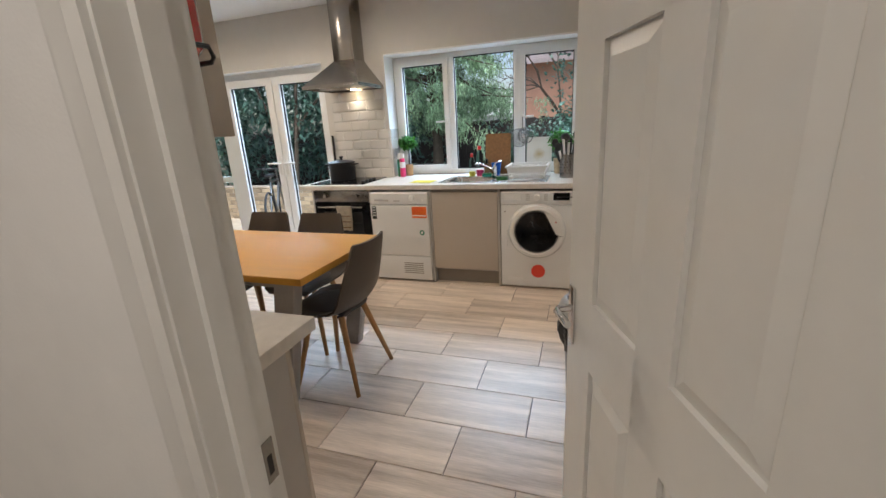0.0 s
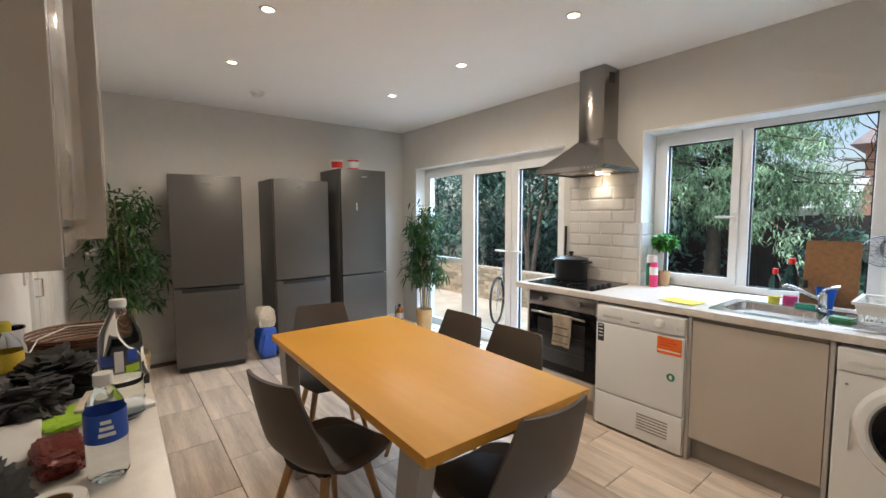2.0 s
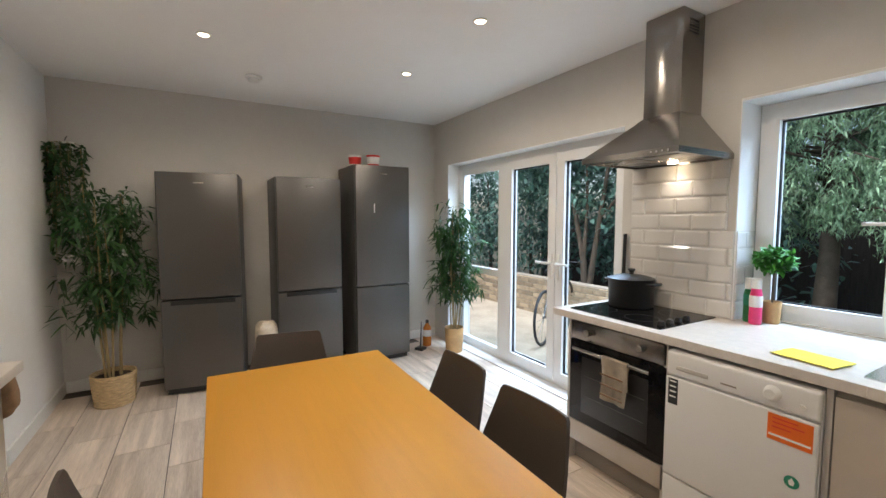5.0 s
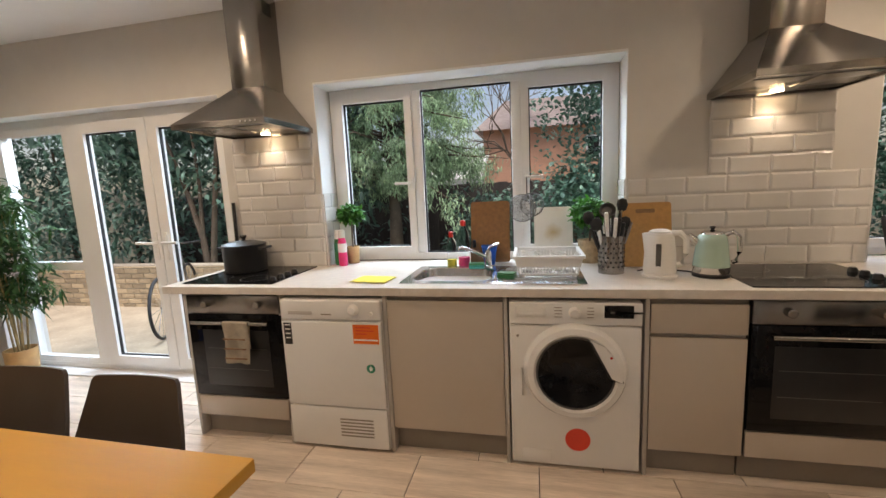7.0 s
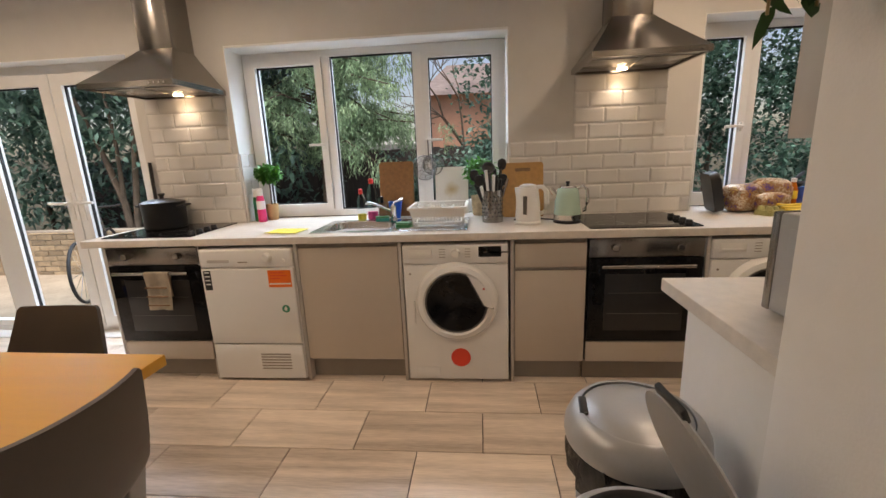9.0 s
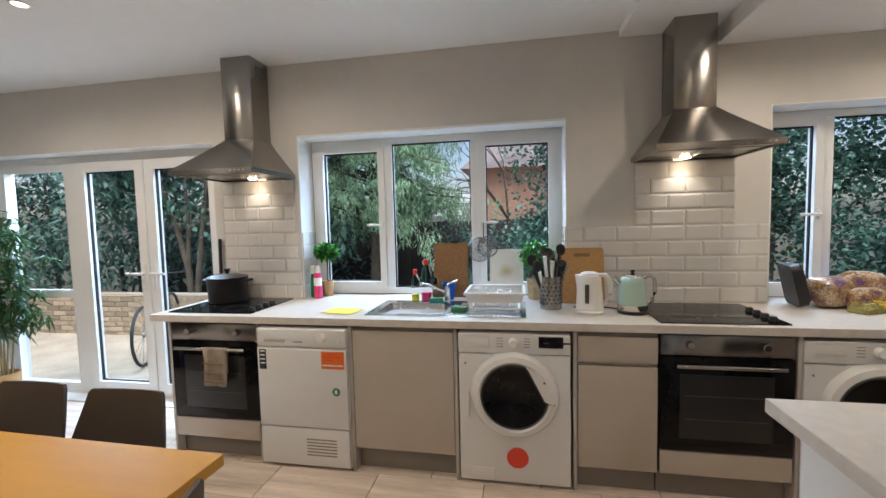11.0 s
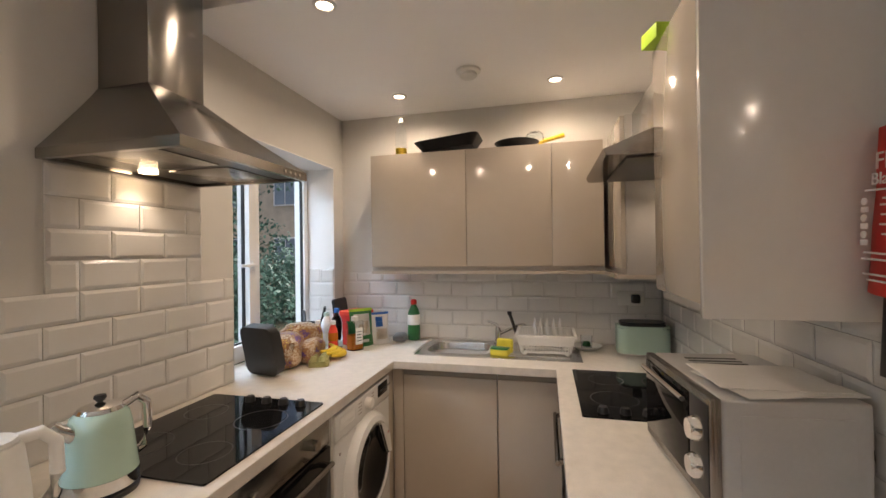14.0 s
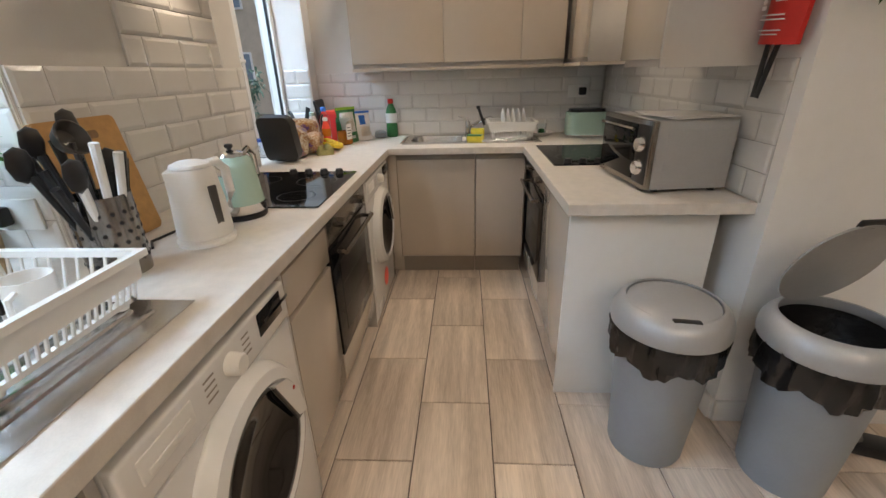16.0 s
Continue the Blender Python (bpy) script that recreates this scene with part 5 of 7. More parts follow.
for wx in (2.2, 3.9):
    wd = part("window", boxes((wx, -2.55, 2.6, wx + 1.2, -2.49, 3.7)), "upvc", hs)
    for k in range(2):
        part("pane", box(wx + 0.07 + 0.56 * k, -2.57, 2.67, wx + 0.57 + 0.56 * k, -2.545, 3.63), "black_glass", wd)
hs2 = thing("house", "pale buff brick house with white windows", "house", (20, 15, GZ))
part("wall", boxes((0, -5.5, 0, 7, 9, 6.2)), "pale_brick", hs2)
r2 = bmesh.new()
pv = [r2.verts.new(v) for v in ((-0.4, -6, 6.1), (-0.4, 9.5, 6.1), (3.5, 9.5, 8.4), (3.5, -6, 8.4), (7.4, 9.5, 6.1), (7.4, -6, 6.1))]
r2.faces.new((pv[0], pv[1], pv[2], pv[3]))
r2.faces.new((pv[3], pv[2], pv[4], pv[5]))
bmesh.ops.solidify(r2, geom=r2.faces[:], thickness=0.12)
part("roof", r2, "roof", hs2)
for wy in (-4.2, -1.6, 1.0, 3.6, 6.2):
    for wz in (1.2, 4.0):
        wd = part("window", boxes((-0.06, wy, wz, 0.01, wy + 1.3, wz + 1.25)), "upvc", hs2)
        for k in range(2):
            part("pane", box(-0.075, wy + 0.07 + 0.6 * k, wz + 0.07, -0.055, wy + 0.62 + 0.6 * k, wz + 1.18), "sky_glass", wd)
shd = thing("shed", "pale garden shed with a sloping white roof", "shed", (-1.2, 14.6, GZ))
part("wall", boxes((-1.1, -0.5, 0, 1.6, 1.4, 1.75)), "white_paint", shd)
sr = bmesh.new()
pv = [sr.verts.new(v) for v in ((-1.3, -0.7, 1.75), (1.8, -0.7, 1.75), (1.8, 1.6, 2.5), (-1.3, 1.6, 2.5))]
sr.faces.new(pv)
bmesh.ops.solidify(sr, geom=sr.faces[:], thickness=0.05)
part("roof", sr, "upvc", shd, "sloping white roof sheet")
bt = thing("bare_tree", "bare branching tree before the brick house", "tree", (1.6, 14.5, GZ))
tr = bmesh.new()
rng = random.Random(4)
def branch(p, d, L, r, depth):
    q = p + d * L
    tube([p, (p + q) / 2 + Vector((rng.gauss(0, 0.04), 0, rng.gauss(0, 0.04))), q], r, 5, tr, r * 0.6)
    if depth:
        for _ in range(3):
            branch(q, (d + Vector((rng.gauss(0, 0.5), rng.gauss(0, 0.4), rng.gauss(0.1, 0.35)))).normalized(), L * rng.uniform(0.6, 0.85), r * 0.6, depth - 1)
branch(Vector((0, 0, 0)), Vector((0.1, 0, 1)), 1.6, 0.06, 4)
part("trunk", tr, "bark", bt)


# ---- things on and around the worktops ----
Z1 = ZW1 + 0.001


def bottle(name, label, x, y, z, h, r, body, cap, fill=None, band=None, neck=0.35, cap_h=0.12, rz=0):
    b = thing(name, label, "bottle", (x, y, z), rz)
    part("body", lathe([(0, 0), (r * 0.9, 0), (r, 0.006), (r, h * 0.28), (r * 0.95, h * 0.34), (r, h * 0.4), (r, h * 0.62), (r * 0.8, h * 0.74), (r * neck, h * 0.86), (r * neck, h * (1 - cap_h)), (0, h * (1 - cap_h))], 24), body, b)
    part("cap", lathe([(0, h), (r * neck * 0.9, h), (r * (neck + 0.08), h * 0.985), (r * (neck + 0.08), h * (1 - cap_h)), (0, h * (1 - cap_h))], 18), cap, b)
    if fill:
        part("contents", lathe([(0, 0.004), (r * 0.86, 0.004), (r * 0.9, 0.01), (r * 0.9, h * 0.2), (0, h * 0.2)], 20), fill, b)
    if band:
        part("label_band", lathe([(r * 1.0, h * 0.38), (r * 1.02, h * 0.39), (r * 1.02, h * 0.62), (r * 1.0, h * 0.63)], 24), band, b)
    return b


def topiary(x, y, z, r, zc, pot, pr, ph, label, flat=1.0, n=900, seed=1):
    t = thing("potted_plant", label, "plant", (x, y, z))
    part("pot", lathe([(0, 0), (pr * 0.8, 0), (pr * 0.84, 0.004), (pr, ph), (pr * 0.92, ph), (pr * 0.88, ph * 0.85), (0, ph * 0.85)], 24), pot, t)
    part("stem", tube([(0, 0, ph * 0.8), (0.004, 0, zc - r * 0.3)], 0.006, 8), "bark", t)
    rng = random.Random(seed)
    pts = []
    for _ in range(n):
        d = Vector((rng.gauss(0, 1), rng.gauss(0, 1), rng.gauss(0, 1))).normalized() * r * rng.uniform(0.55, 0.95)
        pts.append(Vector((d.x, d.y, zc + d.z * flat)))
    v, f = blades(pts, 0.034, 0.016, rng, 0.0, 0.1)
    leaf_part("foliage", v, f, "box_leaf", t)
    return t


topiary(0.652, 5.745, Z1, 0.095, 0.335, "terracotta", 0.045, 0.115, "small topiary ball in a tan pot on the sill", 0.75, 900, 1)
topiary(2.195, 5.705, Z1, 0.12, 0.30, "stone_pot", 0.07, 0.135, "bright green leafy plant in a woven pot", 0.8, 1000, 2)
bottle("spray_can", "green spray bottle with white cap", 0.575, 5.68, Z1, 0.235, 0.026, "green", "white_plastic", band="green_sticker", neck=0.75, cap_h=0.25)
bottle("spray_can", "pink bottle with white cap on the worktop", 0.622, 5.645, Z1, 0.24, 0.029, "pink", "white_plastic", band="white_ink", neck=0.7, cap_h=0.22)
bottle("soap_bottle", "clear spray bottle with yellow liquid", 1.371, 5.60, Z1, 0.215, 0.030, "bottle", "red", fill="yellow", neck=0.4, cap_h=0.16)
bottle("soap_bottle", "clear bottle with pink liquid and red cap", 1.447, 5.605, Z1, 0.282, 0.036, "bottle", "red", fill="pink", neck=0.4)
bottle("soap_pump", "clear soap pump with black top", 1.508, 5.635, Z1, 0.156, 0.026, "bottle", "black", neck=0.35, cap_h=0.3)
cup = thing("cup", "square blue plastic beaker by the window", "cup", (1.598, 5.655, Z1), 8)
cb = bmesh.new()
rows_ = [[cb.verts.new((x, y, z)) for x, y in rounded(w_, w_, 0.014)] for w_, z in ((0.062, 0.0), (0.092, 0.112), (0.098, 0.116), (0.098, 0.112))]
cb.faces.new(rows_[0])
for r0, r1 in zip(rows_, rows_[1:]):
    for i in range(len(r0)):
        j = (i + 1) % len(r0)
        cb.faces.new((r0[i], r0[j], r1[j], r1[i]))
bmesh.ops.solidify(cb, geom=cb.faces[:], thickness=0.002)
part("shell", cb, "blue", cup)
for x, y, rz, l in ((1.535, 5.51, 10, "teal sponge behind the sink"), (1.728, 5.245, -15, "small green scourer on the drainer")):
    sp = thing("sponge", l, "sponge", (x, y, Z1 + 0.004), rz)
    part("foam", box(-0.045, -0.03, 0, 0.045, 0.03, 0.022, 0.005), "teal" if x < 1.6 else "green", sp)
    part("scourer", box(-0.045, -0.03, 0.0225, 0.045, 0.03, 0.031, 0.003), "green", sp)
cl = bmesh.new()
bmesh.ops.create_grid(cl, x_segments=14, y_segments=10, size=0.5)
for v in cl.verts:
    v.co = Vector((v.co.x * 0.21, v.co.y * 0.15, 0.004 + 0.003 * noise.noise(v.co * 5)))
bmesh.ops.solidify(cl, geom=cl.faces[:], thickness=-0.003)
solid("dish_cloth", cl, "yellow", "folded yellow dish cloth on the worktop", "cloth", (1.005, 5.205, Z1), -8)


def cutting_board(x0, x1, y0, y1, h, th, material, label, hole=False):
    """A board that leans back from y0 at its foot to y1 at its top."""
    w = x1 - x0
    b = bmesh.new()
    out = rounded(w, h, 0.018, 4)
    join(b, prism(out, 0, th, 0.003))
    ob = thing("chopping_board", label, "chopping board", ((x0 + x1) / 2, y0, Z1))
    lean = math.atan2(y1 - y0, h)
    p = part("board", b, material, ob)
    p.matrix_local = pose(0, 0, 0.001, 0, 0, 0) @ Matrix.Rotation(-lean, 4, "X") @ pose(0, 0, h / 2, 90)
    if hole:
        q = part("grip_slot", prism(rounded(0.10, 0.022, 0.010), -0.0012, 0.0015), "brown", ob)
        q.matrix_local = Matrix.Rotation(-lean, 4, "X") @ pose(0, -th, h - 0.045, 90)
    return ob


cutting_board(1.478, 1.722, 5.72, 5.775, 0.385, 0.02, "board", "striped wooden chopping board leaning on the window")
wcb = cutting_board(1.872, 2.105, 5.76, 5.815, 0.335, 0.012, "stained_board", "stained white plastic chopping board at the window")
cutting_board(2.335, 2.60, 5.545, 5.60, 0.352, 0.02, "bamboo", "pale wooden chopping board with a slot handle", True)

st = thing("strainer", "two round wire strainers hung on the window", "strainer", (1.83, 5.80, 1.245))
for ox, r, oz in ((-0.03, 0.085, 0.0), (0.03, 0.072, 0.02)):
    part("rim", lathe([(r, -0.004), (r + 0.003, 0), (r, 0.004), (r - 0.003, 0), (r, -0.004)], 32, Matrix.Translation((ox, -0.012, oz)) @ pose(0, 0, 0, 90)), "fridge", st)
    ms = bmesh.new()
    for k in range(12):
        a = 2 * math.pi * k / 12
        tube([(ox, 0.03, oz), (ox + r * 0.6 * math.cos(a), 0.02, oz + r * 0.6 * math.sin(a)), (ox + r * math.cos(a), -0.012, oz + r * math.sin(a))], 0.0012, 4, ms)
    for q in (0.35, 0.65, 0.85):
        lathe([(r * q, 0), (r * q + 0.0015, 0.001), (r * q, 0.002)], 28, Matrix.Translation((ox, 0.03 - 0.04 * q * q, oz)) @ pose(0, 0, 0, 90), ms)
    part("mesh", ms, "steel", st)
    part("gauze", lathe([(r * 0.99, 0.0), (r * 0.85, -0.018), (r * 0.55, -0.034), (0.004, -0.042)], 28, Matrix.Translation((ox, -0.012, oz)) @ pose(0, 0, 0, 90)), "gauze", st, "fine grey wire gauze")
part("handle", tube([(0.0, -0.012, 0.08), (0.0, -0.006, 0.19)], 0.004), "fridge", st)

# kettles
kt = thing("kettle", "white plastic jug kettle with a grey gauge", "kettle", (2.473, 5.30, Z1), -20)
part("base", lathe([(0, 0), (0.078, 0), (0.08, 0.012), (0.07, 0.02), (0, 0.02)], 28), "white_plastic", kt)
jug = lathe([(0, 0.021), (0.072, 0.021), (0.075, 0.03), (0.07, 0.12), (0.06, 0.205), (0.055, 0.215), (0, 0.222)], 32)
for v in jug.verts:
    if v.co.z > 0.17 and v.co.x < -0.03:
        v.co.x -= 0.03 * (v.co.z - 0.17) / 0.05 * max(0, 1 - abs(v.co.y) / 0.035)
part("jug", jug, "white_plastic", kt)
part("lid", lathe([(0, 0.236), (0.03, 0.234), (0.05, 0.226), (0.053, 0.218), (0, 0.218)], 24), "white_plastic", kt)
part("handle", tube([(0.045, 0, 0.215), (0.085, 0, 0.218), (0.11, 0, 0.19), (0.112, 0, 0.12), (0.095, 0, 0.07), (0.065, 0, 0.06)], 0.0135, 10), "white_plastic", kt)
part("gauge", box(-0.012, -0.073, 0.06, 0.012, -0.064, 0.17, 0.003), "fridge", kt, "grey water gauge")
kg = thing("kettle", "mint green kettle with chrome trim", "kettle", (2.705, 5.31, Z1), -10)
part("base", lathe([(0, 0), (0.08, 0), (0.082, 0.012), (0.07, 0.018), (0, 0.018)], 28), "black", kg)
part("band", lathe([(0.079, 0.02), (0.08, 0.05), (0.0, 0.05), (0, 0.02)], 32), "chrome", kg, "chrome foot band")
part("jug", lathe([(0.0795, 0.051), (0.078, 0.06), (0.066, 0.17), (0.06, 0.195), (0.05, 0.205), (0, 0.206)], 32), "mint", kg)
part("spout", tube([(-0.055, 0, 0.165), (-0.085, 0, 0.185), (-0.098, 0, 0.203)], 0.022, 10, r1=0.012), "chrome", kg)
part("lid", lathe([(0, 0.225), (0.02, 0.224), (0.045, 0.215), (0.05, 0.206), (0, 0.206)], 24), "chrome", kg)
part("lid_knob", lathe([(0, 0.245), (0.012, 0.243), (0.014, 0.235), (0.006, 0.225), (0, 0.225)], 14), "black", kg)
part("handle", tube([(0.05, 0, 0.20), (0.085, 0, 0.215), (0.11, 0, 0.19), (0.113, 0, 0.12), (0.10, 0, 0.075), (0.085, 0, 0.07)], 0.0115, 10), "chrome", kg)
solid("power_cable", tube([(2.40, 5.42, 0.915), (2.45, 5.46, 0.915), (2.56, 5.44, 0.915), (2.63, 5.40, 0.915), (2.66, 5.36, 0.916)], 0.004, 6), "black", "thin black kettle cable on the worktop", "cable")

# utensil holder
uh = thing("utensil_holder", "perforated steel holder full of utensils", "utensil holder", (2.265, 5.40, Z1))
uh.scale = (1.12, 1.12, 1.1)
part("cup", lathe([(0, 0.003), (0.055, 0.003), (0.058, 0), (0.06, 0.18), (0.057, 0.18), (0.054, 0.006), (0, 0.006)], 32), "steel", uh, "perforated steel cylinder")
for r in range(6):
    for k in range(16):
        a = 2 * math.pi * (k + 0.5 * (r % 2)) / 16
        me = lathe([(0, 0.0012), (0.0045, 0.0012), (0.0045, 0)], 8, Matrix.Translation((0.0592 * math.cos(a), 0.0592 * math.sin(a), 0.035 + 0.022 * r)) @ pose(0, 0, math.degrees(a) * 0, 0, 0, math.degrees(a)) @ pose(0, 0, 0, 0, 90))
        part("hole", me, "black", uh)
for i in range(15):
    a, l = i * 2.4, 0.24 + 0.028 * (i % 4)
    tx, ty = 0.068 * math.cos(a) * (0.6 + 0.12 * (i % 5)), 0.055 * math.sin(a)
    m_ = ("black", "black", "white_plastic", "steel", "black")[i % 5]
    u = part("utensil", tube([(0.02 * math.cos(a), 0.02 * math.sin(a), 0.02), (tx * 1.3, ty * 1.3, l * 0.9)], 0.006, 8, r1=0.009), m_, uh)
    if i % 3 == 0:
        head = lathe([(0, -0.035), (0.018, -0.025), (0.026, 0), (0.02, 0.025), (0, 0.034)], 16, Matrix.Translation((tx * 1.45, ty * 1.45, l * 0.98)) @ Matrix.Diagonal((1, 0.35, 1, 1)))
        part("utensil_head", head, "black", u)
part("ladle", join(tube([(0.0, 0.01, 0.02), (-0.012, 0.0, 0.29)], 0.005, 8), lathe([(0, -0.03), (0.025, -0.02), (0.036, 0.005), (0.033, 0.007), (0.022, -0.016), (0, -0.025)], 20, Matrix.Translation((-0.02, -0.01, 0.30)) @ pose(0, 0, 0, 70))), "fridge", uh, "grey ladle")


def dish_rack(x, y, z, L, D, H, label, rz=0, items=True):
    """A white plastic draining rack: rim, slatted sides and plate pegs."""
    r = thing("dish_rack", label, "dish rack", (x, y, z), rz)
    q = 0.03
    part("rim", boxes((-L / 2, -D / 2, H - 0.014, L / 2, -D / 2 + 0.016, H), (-L / 2, D / 2 - 0.016, H - 0.014, L / 2, D / 2, H), (-L / 2, -D / 2 + 0.016, H - 0.014, -L / 2 + 0.016, D / 2 - 0.016, H), (L / 2 - 0.016, -D / 2 + 0.016, H - 0.014, L / 2, D / 2 - 0.016, H)), "white_plastic", r)
    part("base", boxes((-L / 2 + q, -D / 2 + q, 0.012, L / 2 - q, -D / 2 + q + 0.012, 0.022), (-L / 2 + q, D / 2 - q - 0.012, 0.012, L / 2 - q, D / 2 - q, 0.022), (-L / 2 + q, -0.006, 0.012, L / 2 - q, 0.006, 0.022), (-L / 2 + q, -D / 2 + q, 0.012, -L / 2 + q + 0.012, D / 2 - q, 0.022), (L / 2 - q - 0.012, -D / 2 + q, 0.012, L / 2 - q, D / 2 - q, 0.022)), "white_plastic", r)
    n = 18
    for s in (-1, 1):
        for i in range(n + 1):
            x_ = -L / 2 + q + (L - 2 * q) * i / n
            part("slat", tube([(x_, s * (D / 2 - q - 0.004), 0.018), (x_ * 1.04, s * (D / 2 - 0.01), H - 0.012)], 0.0035, 5), "white_plastic", r)
        for i in range(10):
            y_ = -D / 2 + q + (D - 2 * q) * i / 9
            part("slat", tube([(s * (L / 2 - q - 0.004), y_, 0.018), (s * (L / 2 - 0.01), y_ * 1.04, H - 0.012)], 0.0035, 5), "white_plastic", r)
    for s in (-1, 1):
        b = part("side_panel", prism(rounded(L * 0.9, H * 0.45, 0.01), -0.0015, 0.0015), "white_plastic", r)
        b.matrix_local = pose(0, s * (D / 2 - 0.012), H * 0.72, 90 - s * 6)
    for i in range(8):
        x_ = -L / 2 + 0.06 + i * (L - 0.12) / 7
        for y_ in (-0.05, 0.05):
            part("peg", tube([(x_, y_, 0.02), (x_, y_, 0.07)], 0.004, 6, r1=0.0025), "white_plastic", r)
    for sx in (-1, 1):
        for sy in (-1, 1):
            part("foot", lathe([(0, 0), (0.012, 0), (0.014, 0.014), (0, 0.014)], 12, Matrix.Translation((sx * (L / 2 - q - 0.02), sy * (D / 2 - q - 0.02), 0))), "white_plastic", r)
    return r


dish_rack(1.937, 5.352, ZW1 + 0.011, 0.352, 0.325, 0.115, "white plastic dish rack on the drainer")
dish_rack(4.36, 4.225, ZW1 + 0.011, 0.33, 0.28, 0.115, "white plastic dish rack by the corner sink", 90)


def mug(x, y, z, rz, label, tilt=0):
    m = thing("mug", label, "mug", (x, y, z), rz)
    a = part("cup", lathe([(0, 0.004), (0.036, 0.004), (0.039, 0), (0.041, 0.088), (0.038, 0.088), (0.035, 0.008), (0, 0.008)], 24), "white_plastic", m)
    part("handle", tube([(0.038, 0, 0.072), (0.062, 0, 0.068), (0.066, 0, 0.045), (0.055, 0, 0.022), (0.038, 0, 0.018)], 0.006, 8), "white_plastic", m)
    return m


mug(1.84, 5.40, 0.945, 30, "white mug drying in the rack")
mm_ = mug(1.99, 5.33, 0.945, 200, "white mug with a dark print in the rack")
part("print", box(-0.028, -0.043, 0.03, 0.028, -0.036, 0.07), "black_ink", mm_)

# cooking pot on the hob
pt = thing("cooking_pot", "black lidded stock pot on the hob", "pot", (0.015, 5.47, ZW1 + 0.0065))
pt.scale = (1.14, 1.14, 1.1)
part("pot_body", lathe([(0, 0), (0.108, 0), (0.114, 0.006), (0.118, 0.155), (0.122, 0.16), (0.115, 0.16), (0.11, 0.01), (0, 0.01)], 36), "pan", pt)
ld = part("lid", lathe([(0, 0.182), (0.06, 0.178), (0.10, 0.168), (0.121, 0.161), (0, 0.161)], 36), "pan", pt)
part("lid_knob", lathe([(0, 0.215), (0.016, 0.214), (0.02, 0.206), (0.010, 0.192), (0.012, 0.18), (0, 0.18)], 16), "black", ld)
for s in (-1, 1):
    part("handle", tube([(s * 0.115, -0.035, 0.135), (s * 0.15, -0.03, 0.14), (s * 0.155, 0, 0.142), (s * 0.15, 0.03, 0.14), (s * 0.115, 0.035, 0.135)], 0.008, 8), "pan", pt)
solid("floor_mop", tube([(-0.16, 5.60, 0.02), (-0.145, 5.615, 1.36)], 0.012, 8), "black", "black pole leaning between door and tiles", "mop")


def draped(x0, x1, y, ztop, drop_f, drop_b, material, label, name="tea_towel", rz=0, seed=0, loc=(0, 0, 0)):
    """A towel hung over a rail at (y, ztop)."""
    b = bmesh.new()
    nx, nt = 12, 22
    grid = []
    for j in range(nt + 1):
        s = -drop_b + (drop_f + drop_b) * j / nt
        row = []
        for i in range(nx + 1):
            u = i / nx
            wob = 0.008 * math.sin(u * 9 + seed) * min(1, abs(s) / 0.08) + 0.004 * noise.noise(Vector((u * 4, s * 9, seed)))
            yy = y - (0.016 if s > 0 else -0.016) - wob * (1 if s > 0 else 0.3)
            zz = ztop + 0.014 - abs(s)
            if abs(s) < 0.02:
                yy, zz = y - 0.016 * s / 0.02, ztop + 0.014 - abs(s) * 0.3
            row.append(b.verts.new((x0 + (x1 - x0) * u + 0.01 * math.sin(s * 14 + seed), yy, zz)))
        grid.append(row)
    for a, c in zip(grid, grid[1:]):
        for i in range(nx):
            b.faces.new((a[i], a[i + 1], c[i + 1], c[i]))
    bmesh.ops.solidify(b, geom=b.faces[:], thickness=0.004)
    t = thing(name, label, "towel", loc, rz)
    part("cloth", b, material, t)
    return t


tw = draped(0.19, 0.345, 5.005, 0.712, 0.235, 0.16, "cream", "cream checked tea towel over the oven handle")
for i in range(3):
    part("check_stripe", boxes((0.20, 4.977 - 0.004, 0.52 + 0.055 * i, 0.338, 4.981 - 0.004, 0.528 + 0.055 * i)), "brown", tw)
draped(-0.32, -0.22, 0.045, 0.712, 0.20, 0.14, "cream", "grey towel over the peninsula oven handle", rz=180, seed=2, loc=(3.72, 4.14, 0))
gl = draped(-0.02, 0.07, 0.045, 0.712, 0.24, 0.15, "black", "black oven gloves hung on the oven handle", "oven_glove", 180, 5, (3.72, 4.14, 0))

# microwave
mw = thing("microwave", "silver microwave oven with two dials", "microwave", (3.14, 3.735, Z1), 5)
mw.scale = (0.9, 1, 1)
part("case", box(-0.2375, -0.155, 0.012, 0.2375, 0.135, 0.262, 0.008, 3), "bin_lid", mw, "silver-grey metal case")
fr_ = part("front", box(-0.2375, 0.135, 0.012, 0.2375, 0.158, 0.262, 0.004), "steel", mw)
part("door_window", box(-0.115, 0.1575, 0.035, 0.23, 0.1605, 0.242, 0.002), "black_glass", fr_)
part("control_strip", box(-0.228, 0.1575, 0.03, -0.122, 0.1602, 0.245, 0.002), "black", fr_)
for z in (0.09, 0.175):
    part("dial", lathe([(0, 0.024), (0.022, 0.024), (0.028, 0.016), (0.03, 0), (0, 0)], 24, Matrix.Translation((-0.175, 0.160, z)) @ pose(0, 0, 0, -90)), "chrome", fr_, "chrome dial")
part("handle_bar", tube([(-0.11, 0.172, 0.222), (0.222, 0.172, 0.222)], 0.007, 8), "chrome", fr_)
part("side_emboss", box(-0.2395, -0.12, 0.05, -0.2365, 0.10, 0.228, 0.001), "bin_lid", mw)
for i in range(5):
    part("vent_slot", box(0.02 + 0.034 * i, -0.07, 0.2615, 0.032 + 0.034 * i, 0.07, 0.2632), "black", mw)
